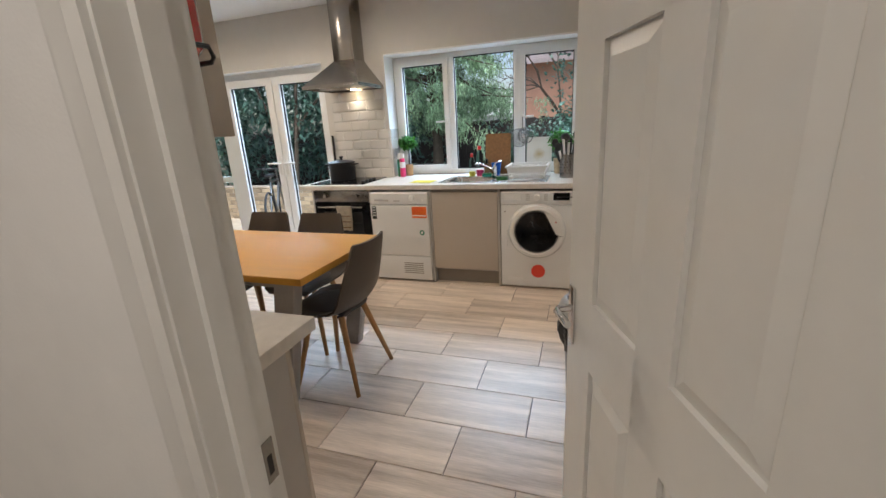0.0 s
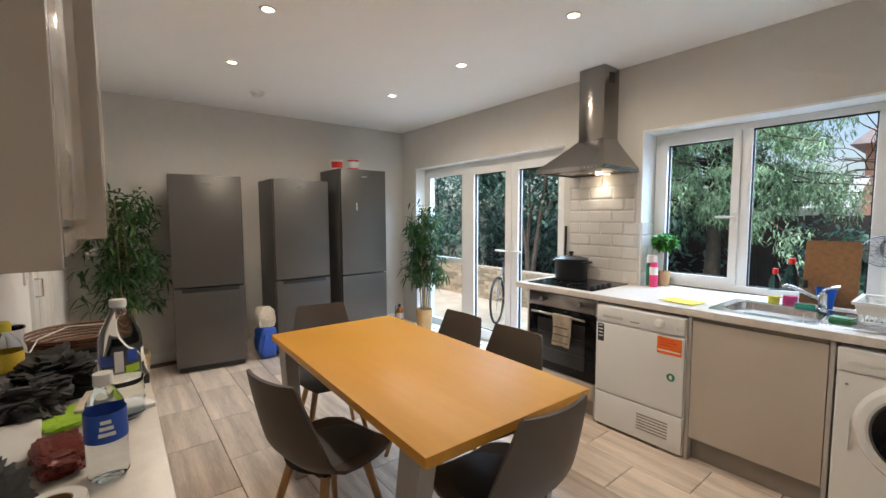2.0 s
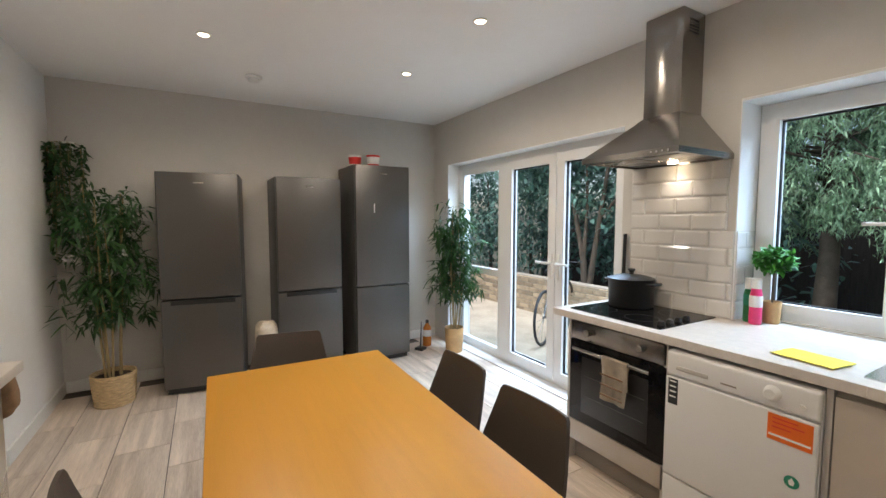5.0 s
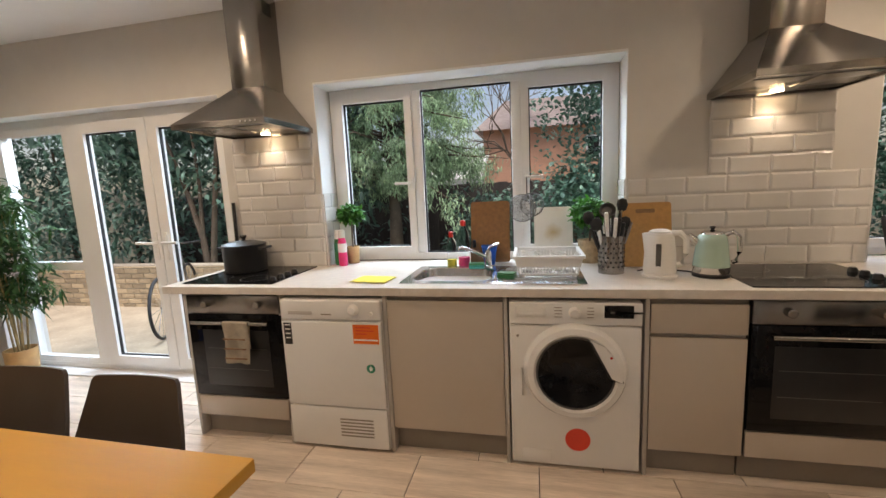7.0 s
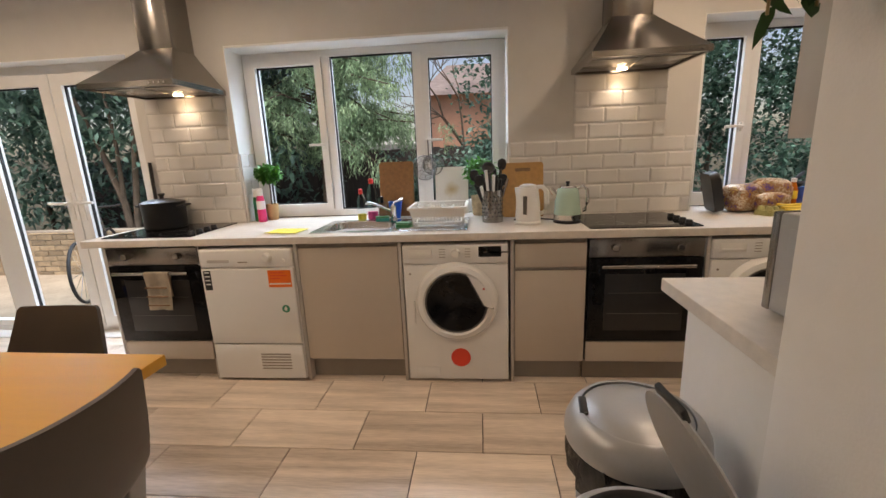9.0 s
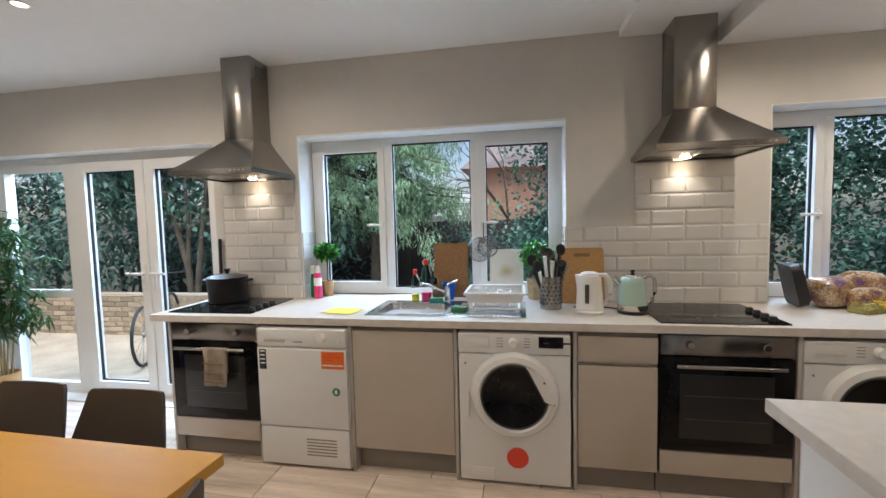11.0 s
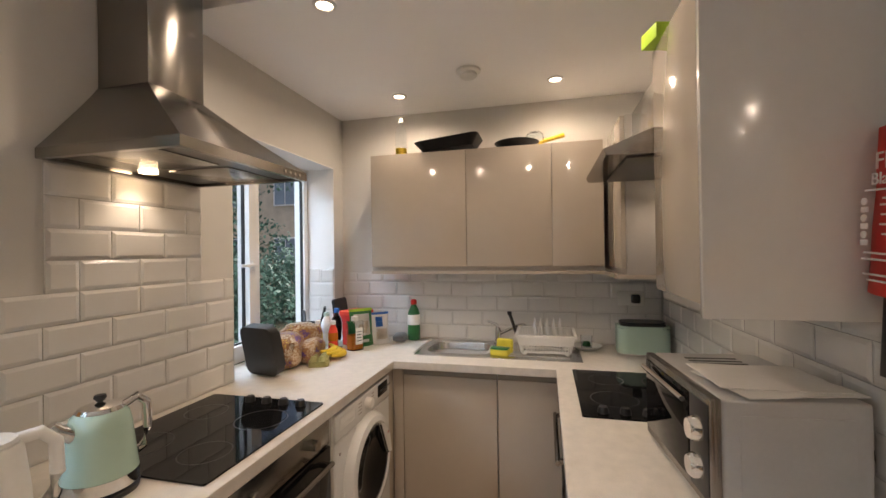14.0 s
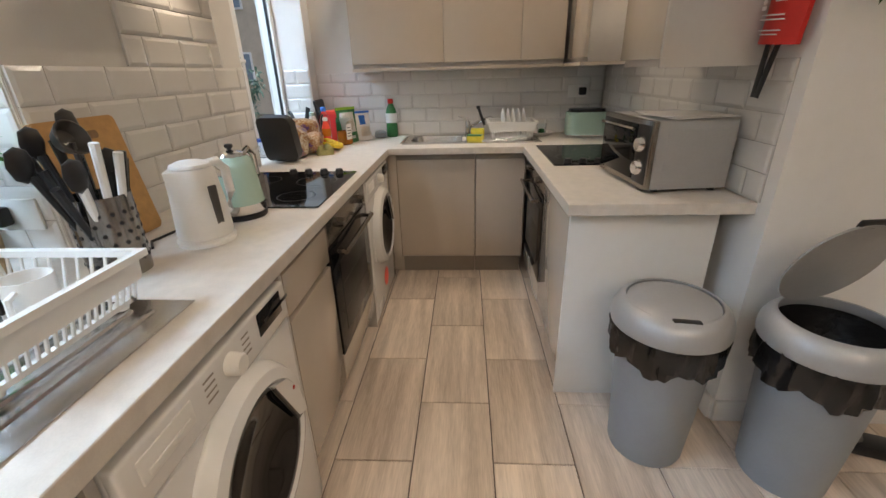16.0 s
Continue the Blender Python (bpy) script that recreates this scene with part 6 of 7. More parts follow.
for sx in (-0.2, 0.2):
    for sy in (-0.12, 0.1):
        part("foot", lathe([(0, 0), (0.014, 0), (0.014, 0.013), (0, 0.013)], 12, Matrix.Translation((sx, sy, 0))), "black", mw)
part("plug_lead", tube([(-0.10, -0.157, 0.2), (-0.16, -0.18, 0.21), (-0.20, -0.185, 0.12)], 0.004, 6), "black", mw)
for i, (x, y, rz) in enumerate(((3.045, 3.70, 14), (3.075, 3.71, 2))):
    pb = bmesh.new()
    bmesh.ops.create_grid(pb, x_segments=10, y_segments=8, size=0.5)
    for v in pb.verts:
        v.co = Vector((v.co.x * 0.21, v.co.y * 0.26, 0.003 + 0.004 * max(0, noise.noise(v.co * 3 + Vector((i, 0, 0))))))
    bmesh.ops.solidify(pb, geom=pb.faces[:], thickness=-0.002)
    solid("paper_sheet", pb, "paper", "white paper leaflet on the microwave", "paper", (x, y, 1.1745 + 0.004 * i), rz)

# toaster, socket and plug
to = thing("toaster", "mint green two-slice toaster with black top", "toaster", (4.43, 3.70, Z1), 90)
part("body", prism(rounded(0.27, 0.17, 0.05, 6), 0.012, 0.165, 0.012), "mint", to)
part("top", prism(rounded(0.235, 0.135, 0.04, 6), 0.1652, 0.185, 0.006), "black", to)
for s in (-0.028, 0.028):
    part("slot", box(-0.09, s - 0.012, 0.1845, 0.09, s + 0.012, 0.1862), "fridge_side", to)
part("lever", box(-0.149, -0.012, 0.09, -0.134, 0.012, 0.11, 0.003), "chrome", to)
part("trim", prism(rounded(0.272, 0.172, 0.05, 6), 0.004, 0.016), "chrome", to)
so = thing("wall_socket", "white double socket with a black plug", "socket", (XE - 0.012, 3.72, 1.20), 90)
part("plate", box(-0.073, 0, -0.043, 0.073, 0.009, 0.043, 0.003), "white_plastic", so)
part("plug", box(-0.05, 0.009, -0.026, 0.0, 0.045, 0.026, 0.008), "black", so)
so2 = thing("wall_socket", "white double socket with a black plug behind utensils", "socket", (2.30, YW - 0.012, 1.06), 180)
so2.matrix_world = pose(2.3675, 5.742, 1.03, 0, 0, 90)
part("plate", box(-0.073, 0, -0.043, 0.073, 0.009, 0.043, 0.003), "white_plastic", so2)
part("plug", box(0.0, 0.009, -0.026, 0.05, 0.045, 0.026, 0.008), "black", so2)

# corner by the second window: food heap
bt_ = thing("baking_tin", "black baking tin leaning on the tiles", "baking tin", (3.60, 5.50, Z1), 10)
q = part("tin", prism(rounded(0.20, 0.24, 0.035), 0, 0.055, 0.008), "black", bt_)
q.matrix_local = pose(0.02, 0.05, 0.125, 78, 0, 70)
def sack(name, label, x, y, w, d, h, material, seed, rz=0, cat="food bag", lean=0.0, crumple=0.0):
    b = bmesh.new()
    bmesh.ops.create_icosphere(b, subdivisions=5 if crumple else 3, radius=1)
    for v in b.verts:
        p = v.co.copy()
        k = 1 + 0.16 * noise.noise(p * 2.3 + Vector((seed, seed, 0))) + 0.06 * noise.noise(p * 7 + Vector((seed, 0, 0)))
        if crumple:
            q_ = p * 2.2 + Vector((seed * 0.7, seed, 0))
            k += crumple * (0.9 * noise.noise(q_) + 0.7 * (0.5 - abs(noise.noise(q_ * 2.1))) - 0.8 * abs(noise.noise(q_ * 4.3)))
        s = lambda t: math.copysign(abs(t) ** 0.6, t)
        v.co = Vector((s(p.x) * w / 2 * k + lean * p.z, s(p.y) * d / 2 * k, max(-1, s(p.z) * k) * h / 2 + h / 2))
    return solid(name, b, material, label, cat, (x, y, Z1), rz)
sack("snack_bag", "crumpled purple and brown snack bag", 3.82, 5.55, 0.22, 0.17, 0.17, "crisp", 3, 20)
sack("snack_bag", "second printed snack bag lying open", 3.99, 5.57, 0.22, 0.16, 0.20, "crisp", 14, -25)
sack("snack_bag", "yellow and brown snack bag in front", 3.95, 5.47, 0.20, 0.10, 0.12, "crisp", 19, 10)
eb = thing("egg_box", "olive pulp egg box on the worktop", "egg box", (3.90, 5.40, Z1), 25)
part("tray", prism(rounded(0.15, 0.10, 0.015), 0, 0.03, 0.006), "egg_box", eb)
for i in range(3):
    for j in range(2):
        part("egg_cup", lathe([(0, 0.055), (0.014, 0.052), (0.022, 0.03)], 12, Matrix.Translation((-0.048 + 0.048 * i, -0.024 + 0.048 * j, 0))), "egg_box", eb)
bn = thing("banana", "small bunch of yellow bananas", "bananas", (4.05, 5.36, Z1), 15)
for k in range(3):
    pts_ = []
    for i in range(9):
        a = radians(-60 + 120 * i / 8)
        pts_.append((0.11 * math.sin(a), -0.02 + 0.028 * k - 0.09 * math.cos(a) + 0.09, 0.022 + 0.012 * k + 0.02 * (1 - math.cos(a))))
    part("fruit", join(tube(pts_[:5], 0.008, 8, r1=0.019), tube(pts_[4:], 0.019, 8, r1=0.007)), "banana", bn)
bottle("sauce_bottle", "red sauce bottle with a white cap", 4.14, 5.45, Z1, 0.19, 0.028, "red_sticker", "white_plastic", band="amber", neck=0.5)
bottle("sauce_bottle", "amber sauce bottle with yellow label", 4.09, 5.52, Z1, 0.20, 0.026, "amber", "white_plastic", band="yellow", neck=0.5)
bottle("milk_bottle", "white plastic bottle with a pale cap", 4.33, 5.60, Z1, 0.21, 0.036, "white_plastic", "mint", band="paper", neck=0.45)


def pouch(label, x, y, w, h, th, rz, lean, front, trim, seed, panels=()):
    """A standing foil pouch: pillow sides, a crimped top seam and printed panels (u0, u1, v0, v1, material)."""
    p = thing("food_pouch", label, "food pouch", (x, y, Z1), rz)
    def skin(u, v, s):
        belly = (1 - abs(u) ** 2.4) * (1 - v) ** 0.55 * min(1, 0.55 + v * 3)
        k = 0.004 * noise.noise(Vector((u * 3 + seed, v * 5, s))) + 0.003 * noise.noise(Vector((u * 9, v * 9 + seed, s)))
        return Vector((u * w / 2 * (1 - 0.06 * math.sin(v * 3.1)), s * (th / 2 * belly + 0.0015) + k + lean * v * h, v * h))
    def sheet(u0, u1, v0, v1, off, nx, nz, both):
        b = bmesh.new()
        for s in ((-1, 1) if both else (-1,)):
            g = [[b.verts.new(skin(u0 + (u1 - u0) * i / nx, v0 + (v1 - v0) * j / nz, s) + Vector((0, s * off, 0))) for i in range(nx + 1)] for j in range(nz + 1)]
            for r0, r1 in zip(g, g[1:]):
                for i in range(nx):
                    b.faces.new((r0[i], r0[i + 1], r1[i + 1], r1[i]))
        if both:
            bmesh.ops.remove_doubles(b, verts=b.verts, dist=0.004)
        else:
            bmesh.ops.solidify(b, geom=b.faces[:], thickness=0.0006)
        return b
    part("wrapper", sheet(-1, 1, 0, 1, 0, 12, 14, True), front, p)
    part("seam", sheet(-1, 1, 0.93, 1.0, 0.0016, 12, 2, False), trim, p, "crimped top seam")
    for u0, u1, v0, v1, m_ in panels:
        part("print_panel", sheet(u0, u1, v0, v1, 0.0018, 8, 8, False), m_, p)
    return p


pouch("green food pouch with a pale picture panel", 4.335, 5.355, 0.155, 0.235, 0.075, -42, 0.10, "green", "lime", 5, ((-0.7, 0.7, 0.30, 0.86, "paper"), (-0.45, 0.55, 0.36, 0.66, "cream"), (-0.5, 0.5, 0.12, 0.2, "white_ink")))
pouch("white and blue food pouch leaning on others", 4.43, 5.265, 0.12, 0.20, 0.06, -48, 0.14, "paper", "blue", 9, ((-0.6, 0.2, 0.55, 0.86, "blue"), (-0.6, 0.7, 0.16, 0.48, "cream")))
rt = thing("storage_tub", "red plastic tub with a lid behind the pouches", "tub", (4.43, 5.44, Z1), -20)
part("tub_body", prism(rounded(0.19, 0.14, 0.02), 0, 0.19, 0.004), "red", rt)
part("lid", prism(rounded(0.2, 0.15, 0.022), 0.1905, 0.212, 0.005), "red_sticker", rt)
jg = thing("juice_bottle", "square clear bottle half full of amber juice", "bottle", (4.245, 5.36, Z1), -30)
part("body", prism(rounded(0.085, 0.075, 0.014), 0, 0.175, 0.006), "bottle", jg)
part("contents", prism(rounded(0.078, 0.068, 0.012), 0.004, 0.09, 0.004), "amber", jg)
part("label_panel", prism(rounded(0.05, 0.10, 0.004), 0, 0.001), "paper", jg).matrix_local = pose(0.004, -0.0385, 0.085, 90)
for i in range(4):
    part("print_line", box(-0.012, -0.0402, 0.055 + 0.018 * i, 0.02, -0.0396, 0.06 + 0.018 * i), "black_ink", jg)
part("cap", lathe([(0.0, 0.2), (0.02, 0.2), (0.022, 0.197), (0.022, 0.1755), (0, 0.1755)], 20), "white_plastic", jg)
bottle("water_bottle", "clear pale blue bottle behind the food", 4.28, 5.50, Z1, 0.245, 0.036, "bottle", "blue", neck=0.4)
fpn = thing("frying_pan", "small dark pan lying on the food boxes", "frying pan", (4.12, 5.62, Z1 + 0.139), 35)
part("pan", lathe([(0, 0.002), (0.07, 0.002), (0.092, 0.03), (0.089, 0.032), (0.068, 0.006), (0, 0.006)], 28), "pan", fpn)
part("handle", tube([(0.09, 0, 0.028), (0.12, 0, 0.045), (0.2, 0, 0.075)], 0.009, 8, r1=0.013), "black", fpn)
bottle("sauce_bottle", "small dark red sauce bottle", 4.50, 5.28, Z1, 0.18, 0.025, "amber", "red", neck=0.5)
for i, (x, y, r, h) in enumerate(((3.80, 5.74, 0.035, 0.11), (3.90, 5.76, 0.032, 0.12), (3.99, 5.73, 0.038, 0.13), (4.08, 5.75, 0.03, 0.12))):
    bottle("glass_jar", "small clear jar on the window sill", x, y, Z1, h, r, "bottle", ("navy", "black", "chrome", "blue")[i], neck=0.75, cap_h=0.16)
bx_ = thing("food_box", "blue cardboard box in the food heap", "box", (4.14, 5.62, Z1), 20)
part("carton", box(-0.09, -0.05, 0, 0.09, 0.05, 0.13, 0.003), "navy", bx_)
part("lid_flap", box(-0.092, -0.052, 0.1302, 0.092, 0.052, 0.138, 0.002), "blue", bx_)
kn = thing("knife_block", "black handled knives in a block", "knife block", (4.38, 5.66, Z1), 30)
part("block", box(-0.05, -0.04, 0, 0.05, 0.04, 0.15, 0.005), "black", kn)
for i in range(4):
    part("knife_handle", tube([(-0.03 + 0.02 * i, 0, 0.15), (-0.045 + 0.028 * i, -0.02, 0.235)], 0.008, 6), "black", kn)
cutting_board(4.42, 4.60, 5.57, 5.615, 0.28, 0.018, "black", "dark chopping board leaning in the corner")
bottle("soap_bottle", "green washing-up liquid bottle with red cap", 4.585, 5.09, Z1, 0.27, 0.042, "green", "red", band="white_ink", neck=0.4)
sack("dish_cloth", "crumpled grey dish cloth", 4.53, 5.17, 0.12, 0.09, 0.05, "bin_grey", 4, 10, "cloth")
sp = thing("sponge", "yellow sponge at the sink's edge", "sponge", (4.25, 4.475, Z1 + 0.004), 80)
part("foam", box(-0.05, -0.03, 0, 0.05, 0.03, 0.035, 0.005), "yellow", sp)
part("scourer", box(-0.05, -0.03, 0.0352, 0.05, 0.03, 0.043, 0.003), "green", sp)
sp = thing("sponge", "second yellow sponge standing behind", "sponge", (4.33, 4.455, Z1 + 0.004), 80)
part("foam", box(-0.045, -0.02, 0, 0.045, 0.02, 0.075, 0.006), "yellow", sp)
solid("dish_brush", join(tube([(4.50, 4.40, 0.99), (4.53, 4.44, 1.10)], 0.010, 8), lathe([(0, 0.014), (0.014, 0.01), (0.014, -0.01), (0, -0.014)], 12, Matrix.Translation((4.533, 4.444, 1.11)))), "black", "black-handled dish brush in the rack", "brush")
for i in range(5):
    pl = lathe([(0, 0), (0.05, 0.002), (0.085, 0.016), (0.088, 0.018), (0.05, 0.006), (0, 0.004)], 28)
    solid("plate", pl, "white_plastic", "white plate standing in the rack", "plate", group="plates in the rack").matrix_world = pose(4.36, 4.15 + 0.035 * i, 1.025, 82, 0, 0)
pl = thing("dish", "white dish with scraps on the worktop", "dish", (4.50, 3.99, Z1))
part("bowl", lathe([(0, 0), (0.05, 0), (0.09, 0.025), (0.087, 0.027), (0.05, 0.006), (0, 0.006)], 28), "white_plastic", pl)
part("jar", lathe([(0, 0.008), (0.03, 0.008), (0.034, 0.08), (0.031, 0.08), (0.028, 0.012), (0, 0.012)], 20), "bottle", pl)
part("scraps", lathe([(0, 0.05), (0.02, 0.045), (0.026, 0.02), (0, 0.014)], 9), "green", pl)

# on top of the wall cabinets
bottle("oil_bottle", "clear glass bottle with yellow oil", 4.43, 5.11, 2.117, 0.245, 0.036, "bottle", "white_plastic", fill="banana", neck=0.3)
tin = thing("baking_tin", "black roasting tin on the wall cabinet", "baking tin", (4.46, 4.79, 2.117), 90)
tin.scale = (1.18, 1.1, 1.15)
tb_ = bmesh.new()
lo_ = [tb_.verts.new((x, y, 0.002)) for x, y in rounded(0.26, 0.18, 0.03)]
hi_ = [tb_.verts.new((x, y, 0.055)) for x, y in rounded(0.34, 0.25, 0.04)]
tb_.faces.new(lo_)
for i in range(len(lo_)):
    j = (i + 1) % len(lo_)
    tb_.faces.new((lo_[i], lo_[j], hi_[j], hi_[i]))
bmesh.ops.solidify(tb_, geom=tb_.faces[:], thickness=0.003)
part("pan", tb_, "pan", tin).matrix_local = pose(0, 0.01, 0.008, 0, 6, 0)
fp = thing("frying_pan", "black frying pan with a yellow handle", "frying pan", (4.47, 4.38, 2.117), -70)
part("pan", lathe([(0, 0.002), (0.10, 0.002), (0.135, 0.04), (0.132, 0.042), (0.098, 0.006), (0, 0.006)], 32), "pan", fp)
part("handle", tube([(0.13, 0, 0.038), (0.18, 0, 0.06), (0.30, 0, 0.095)], 0.011, 8, r1=0.014), "banana", fp, "yellow wooden handle")
gl_ = thing("glass_bowl", "small clear glass bowl upside down", "bowl", (4.44, 4.27, 2.16))
part("shell", lathe([(0, 0.05), (0.03, 0.047), (0.05, 0.03), (0.052, 0.0), (0.049, 0.0), (0.047, 0.028), (0, 0.045)], 24), "bottle", gl_)
lx = thing("cardboard_box", "lime green box on the wall cabinet", "box", (3.30, 3.82, 2.127), 15)
part("carton", box(-0.045, -0.05, 0, 0.045, 0.085, 0.045, 0.002), "lime", lx)
part("print_panel", box(-0.047, -0.03, 0.008, -0.0445, 0.02, 0.038), "black_ink", lx)
dx = thing("crate", "dark grey slotted crate on the wall cabinet", "crate", (3.16, 3.66, 2.127))
part("body", box(-0.16, -0.11, 0, 0.14, 0.10, 0.19, 0.006), "fridge_side", dx)
for i in range(4):
    part("slot", box(-0.1615, -0.08, 0.04 + 0.03 * i, -0.1595, 0.07, 0.055 + 0.03 * i), "black", dx)
cp_ = thing("cup", "pale ceramic cup on the hood", "cup", (3.86, 3.72, 2.116))
part("shell", lathe([(0, 0.003), (0.025, 0), (0.033, 0.10), (0.03, 0.10), (0.022, 0.006), (0, 0.006)], 20), "cream", cp_)
bottle("flask", "steel flask with black top on the hood", 3.74, 3.70, 2.116, 0.20, 0.036, "steel", "black", neck=0.6)

# fire blanket and extinguisher
fb = thing("fire_blanket", "red fire blanket pouch hung on the wall", "fire blanket", (2.855, YK + 0.014, 1.405))
fb.matrix_world = pose(2.855, YK + 0.014, 1.405, 0, -3.5, 0)
fb.scale = (1, 1, 0.93)
pb = bmesh.new()
nx, nz = 8, 12
fr0, bk0 = [], []
for j in range(nz + 1):
    rf_, rb_ = [], []
    for i in range(nx + 1):
        u, w_ = -1 + 2 * i / nx, j / nz
        t_ = 0.014 + 0.032 * (1 - u * u) * (1 - 0.6 * w_) + 0.003 * noise.noise(Vector((u * 3, w_ * 4, 1)))
        rf_.append(pb.verts.new((u * 0.088, t_ + 0.012 * (1 - w_), w_ * 0.355)))
        rb_.append(pb.verts.new((u * 0.088, 0.012 * (1 - w_), w_ * 0.355)))
    fr0.append(rf_)
    bk0.append(rb_)
for g, fl in ((fr0, 0), (bk0, 1)):
    for a, c in zip(g, g[1:]):
        for i in range(nx):
            pb.faces.new((a[i], a[i + 1], c[i + 1], c[i]))
edge0 = [fr0[0][i] for i in range(nx + 1)] + [fr0[j][nx] for j in range(1, nz + 1)] + [fr0[nz][i] for i in range(nx - 1, -1, -1)] + [fr0[j][0] for j in range(nz - 1, 0, -1)]
edge1 = [bk0[0][i] for i in range(nx + 1)] + [bk0[j][nx] for j in range(1, nz + 1)] + [bk0[nz][i] for i in range(nx - 1, -1, -1)] + [bk0[j][0] for j in range(nz - 1, 0, -1)]
for i in range(len(edge0)):
    j = (i + 1) % len(edge0)
    pb.faces.new((edge0[i], edge0[j], edge1[j], edge1[i]))
part("pouch", pb, "red", fb, "red vinyl pouch with white print")
for s in (-1, 1):
    part("pull_strap", box(-0.012, 0, -0.17, 0.012, 0.004, 0.03, 0.001), "black", fb, "black pull strap").matrix_local = pose(s * 0.022, 0.03, 0, 4, s * 5, 0)
for text, size, z in (("FIRE", 0.05, 0.262), ("Blanket", 0.036, 0.23)):
    words(text, size, "white_ink", fb, pose(0, 0.046, z, 90, 0, 180), "lettering")
for i, (w_, z) in enumerate(((0.10, 0.216), (0.05, 0.198), (0.06, 0.185), (0.055, 0.165), (0.06, 0.145), (0.05, 0.125), (0.10, 0.085), (0.11, 0.072), (0.10, 0.04), (0.08, 0.028))):
    part("print_line", box(-w_ / 2 - (0.02 if i in (1, 2, 3, 4, 5) else 0), 0.056, z, w_ / 2 - (0.02 if i in (1, 2, 3, 4, 5) else 0), 0.0585, z + 0.004), "white_ink", fb)
for i in range(3):
    part("pictogram", join(lathe([(0, 0), (0.008, 0), (0.008, 0.002), (0, 0.002)], 12, Matrix.Translation((0.05, 0.0575, 0.195 - 0.035 * i)) @ pose(0, 0, 0, -90)), box(0.04, 0.0565, 0.172 - 0.035 * i, 0.06, 0.0585, 0.184 - 0.035 * i, 0.001)), "white_ink", fb)
ex = thing("fire_extinguisher", "red fire extinguisher on the cabinet's side", "fire extinguisher", (1.762, 2.165, 1.522))
ex.scale = (0.87, 0.87, 1)
part("cylinder", lathe([(0, 0.0), (0.045, 0.002), (0.056, 0.014), (0.058, 0.03), (0.058, 0.31), (0.05, 0.35), (0.022, 0.375), (0.02, 0.39), (0, 0.39)], 32), "red_paint", ex)
part("valve", box(-0.018, -0.04, 0.39, 0.018, 0.05, 0.43, 0.006), "black", ex)
part("hose", tube([(0.02, 0.03, 0.40), (0.06, 0.05, 0.36), (0.066, 0.0, 0.26), (0.064, -0.02, 0.16), (0.062, -0.02, 0.12)], 0.008, 8), "black", ex)
part("wire_cradle", tube([(-0.08, 0.03, 0.0), (-0.075, 0.032, -0.008), (0.0, 0.034, -0.009), (0.062, 0.03, -0.008), (0.074, 0.024, -0.002), (0.075, 0.015, 0.012), (0.074, -0.05, 0.012)], 0.004, 8), "black", ex, "black wire cradle")
part("label_panel", lathe([(0.0585, 0.10), (0.059, 0.10), (0.059, 0.24), (0.0585, 0.24)], 32), "red", ex)
part("bracket", box(-0.03, -0.064, 0.2, 0.03, -0.05, 0.24), "black", ex)


# ---- bins ----
def bin_(x, y, rz, is_open, label):
    b = thing("waste_bin", label, "bin", (x, y, 0), rz, group="round waste bins")
    b.scale = (0.91, 0.91, 1.12)
    part("body", lathe([(0, 0.004), (0.135, 0.004), (0.14, 0.0), (0.145, 0.012), (0.178, 0.49), (0.172, 0.49), (0.14, 0.02), (0, 0.02)], 40), "bin_grey", b)
    bag = bmesh.new()
    n = 56
    rings = []
    rg = random.Random(int(x * 100))
    for j, (r, z) in enumerate(((0.170, 0.47), (0.186, 0.505), (0.196, 0.49), (0.198, 0.45), (0.196, 0.41), (0.190, 0.385))):
        rings.append([bag.verts.new(((r + (0.010 * math.sin(i * 2.1 + j) + rg.uniform(-0.004, 0.006)) * (j > 0)) * math.cos(2 * math.pi * i / n), (r + (0.010 * math.sin(i * 2.1 + j) + rg.uniform(-0.004, 0.006)) * (j > 0)) * math.sin(2 * math.pi * i / n), z - (0.016 * math.sin(i * 0.7) if j == 5 else 0))) for i in range(n)])
    for a, c in zip(rings, rings[1:]):
        for i in range(n):
            bag.faces.new((a[i], a[(i + 1) % n], c[(i + 1) % n], c[i]))
    part("bin_bag", bag, "bag", b, "crumpled black bin bag")
    part("collar", lathe([(0.205, 0.488), (0.208, 0.50), (0.205, 0.525), (0.192, 0.548), (0.170, 0.566), (0.160, 0.566), (0.165, 0.55), (0.19, 0.51), (0.2, 0.488)], 44), "bin_lid", b, "silver plastic collar")
    if is_open:
        part("bag_inside", lathe([(0.165, 0.535), (0.15, 0.45), (0.10, 0.40), (0, 0.38)], 30), "bag", b)
    lid = part("lid", lathe([(0, 0.578), (0.08, 0.576), (0.13, 0.57), (0.157, 0.560), (0.157, 0.553), (0.12, 0.562), (0, 0.568)], 40), "bin_lid", b, "round swing lid")
    part("grip", box(-0.045, -0.166, 0.556, 0.045, -0.140, 0.569, 0.004), "black", lid)
    if is_open:
        lid.matrix_local = Matrix.Translation((0, 0.155, 0.565)) @ Matrix.Rotation(radians(-62), 4, "X") @ Matrix.Translation((0, -0.155, -0.565))
    return b


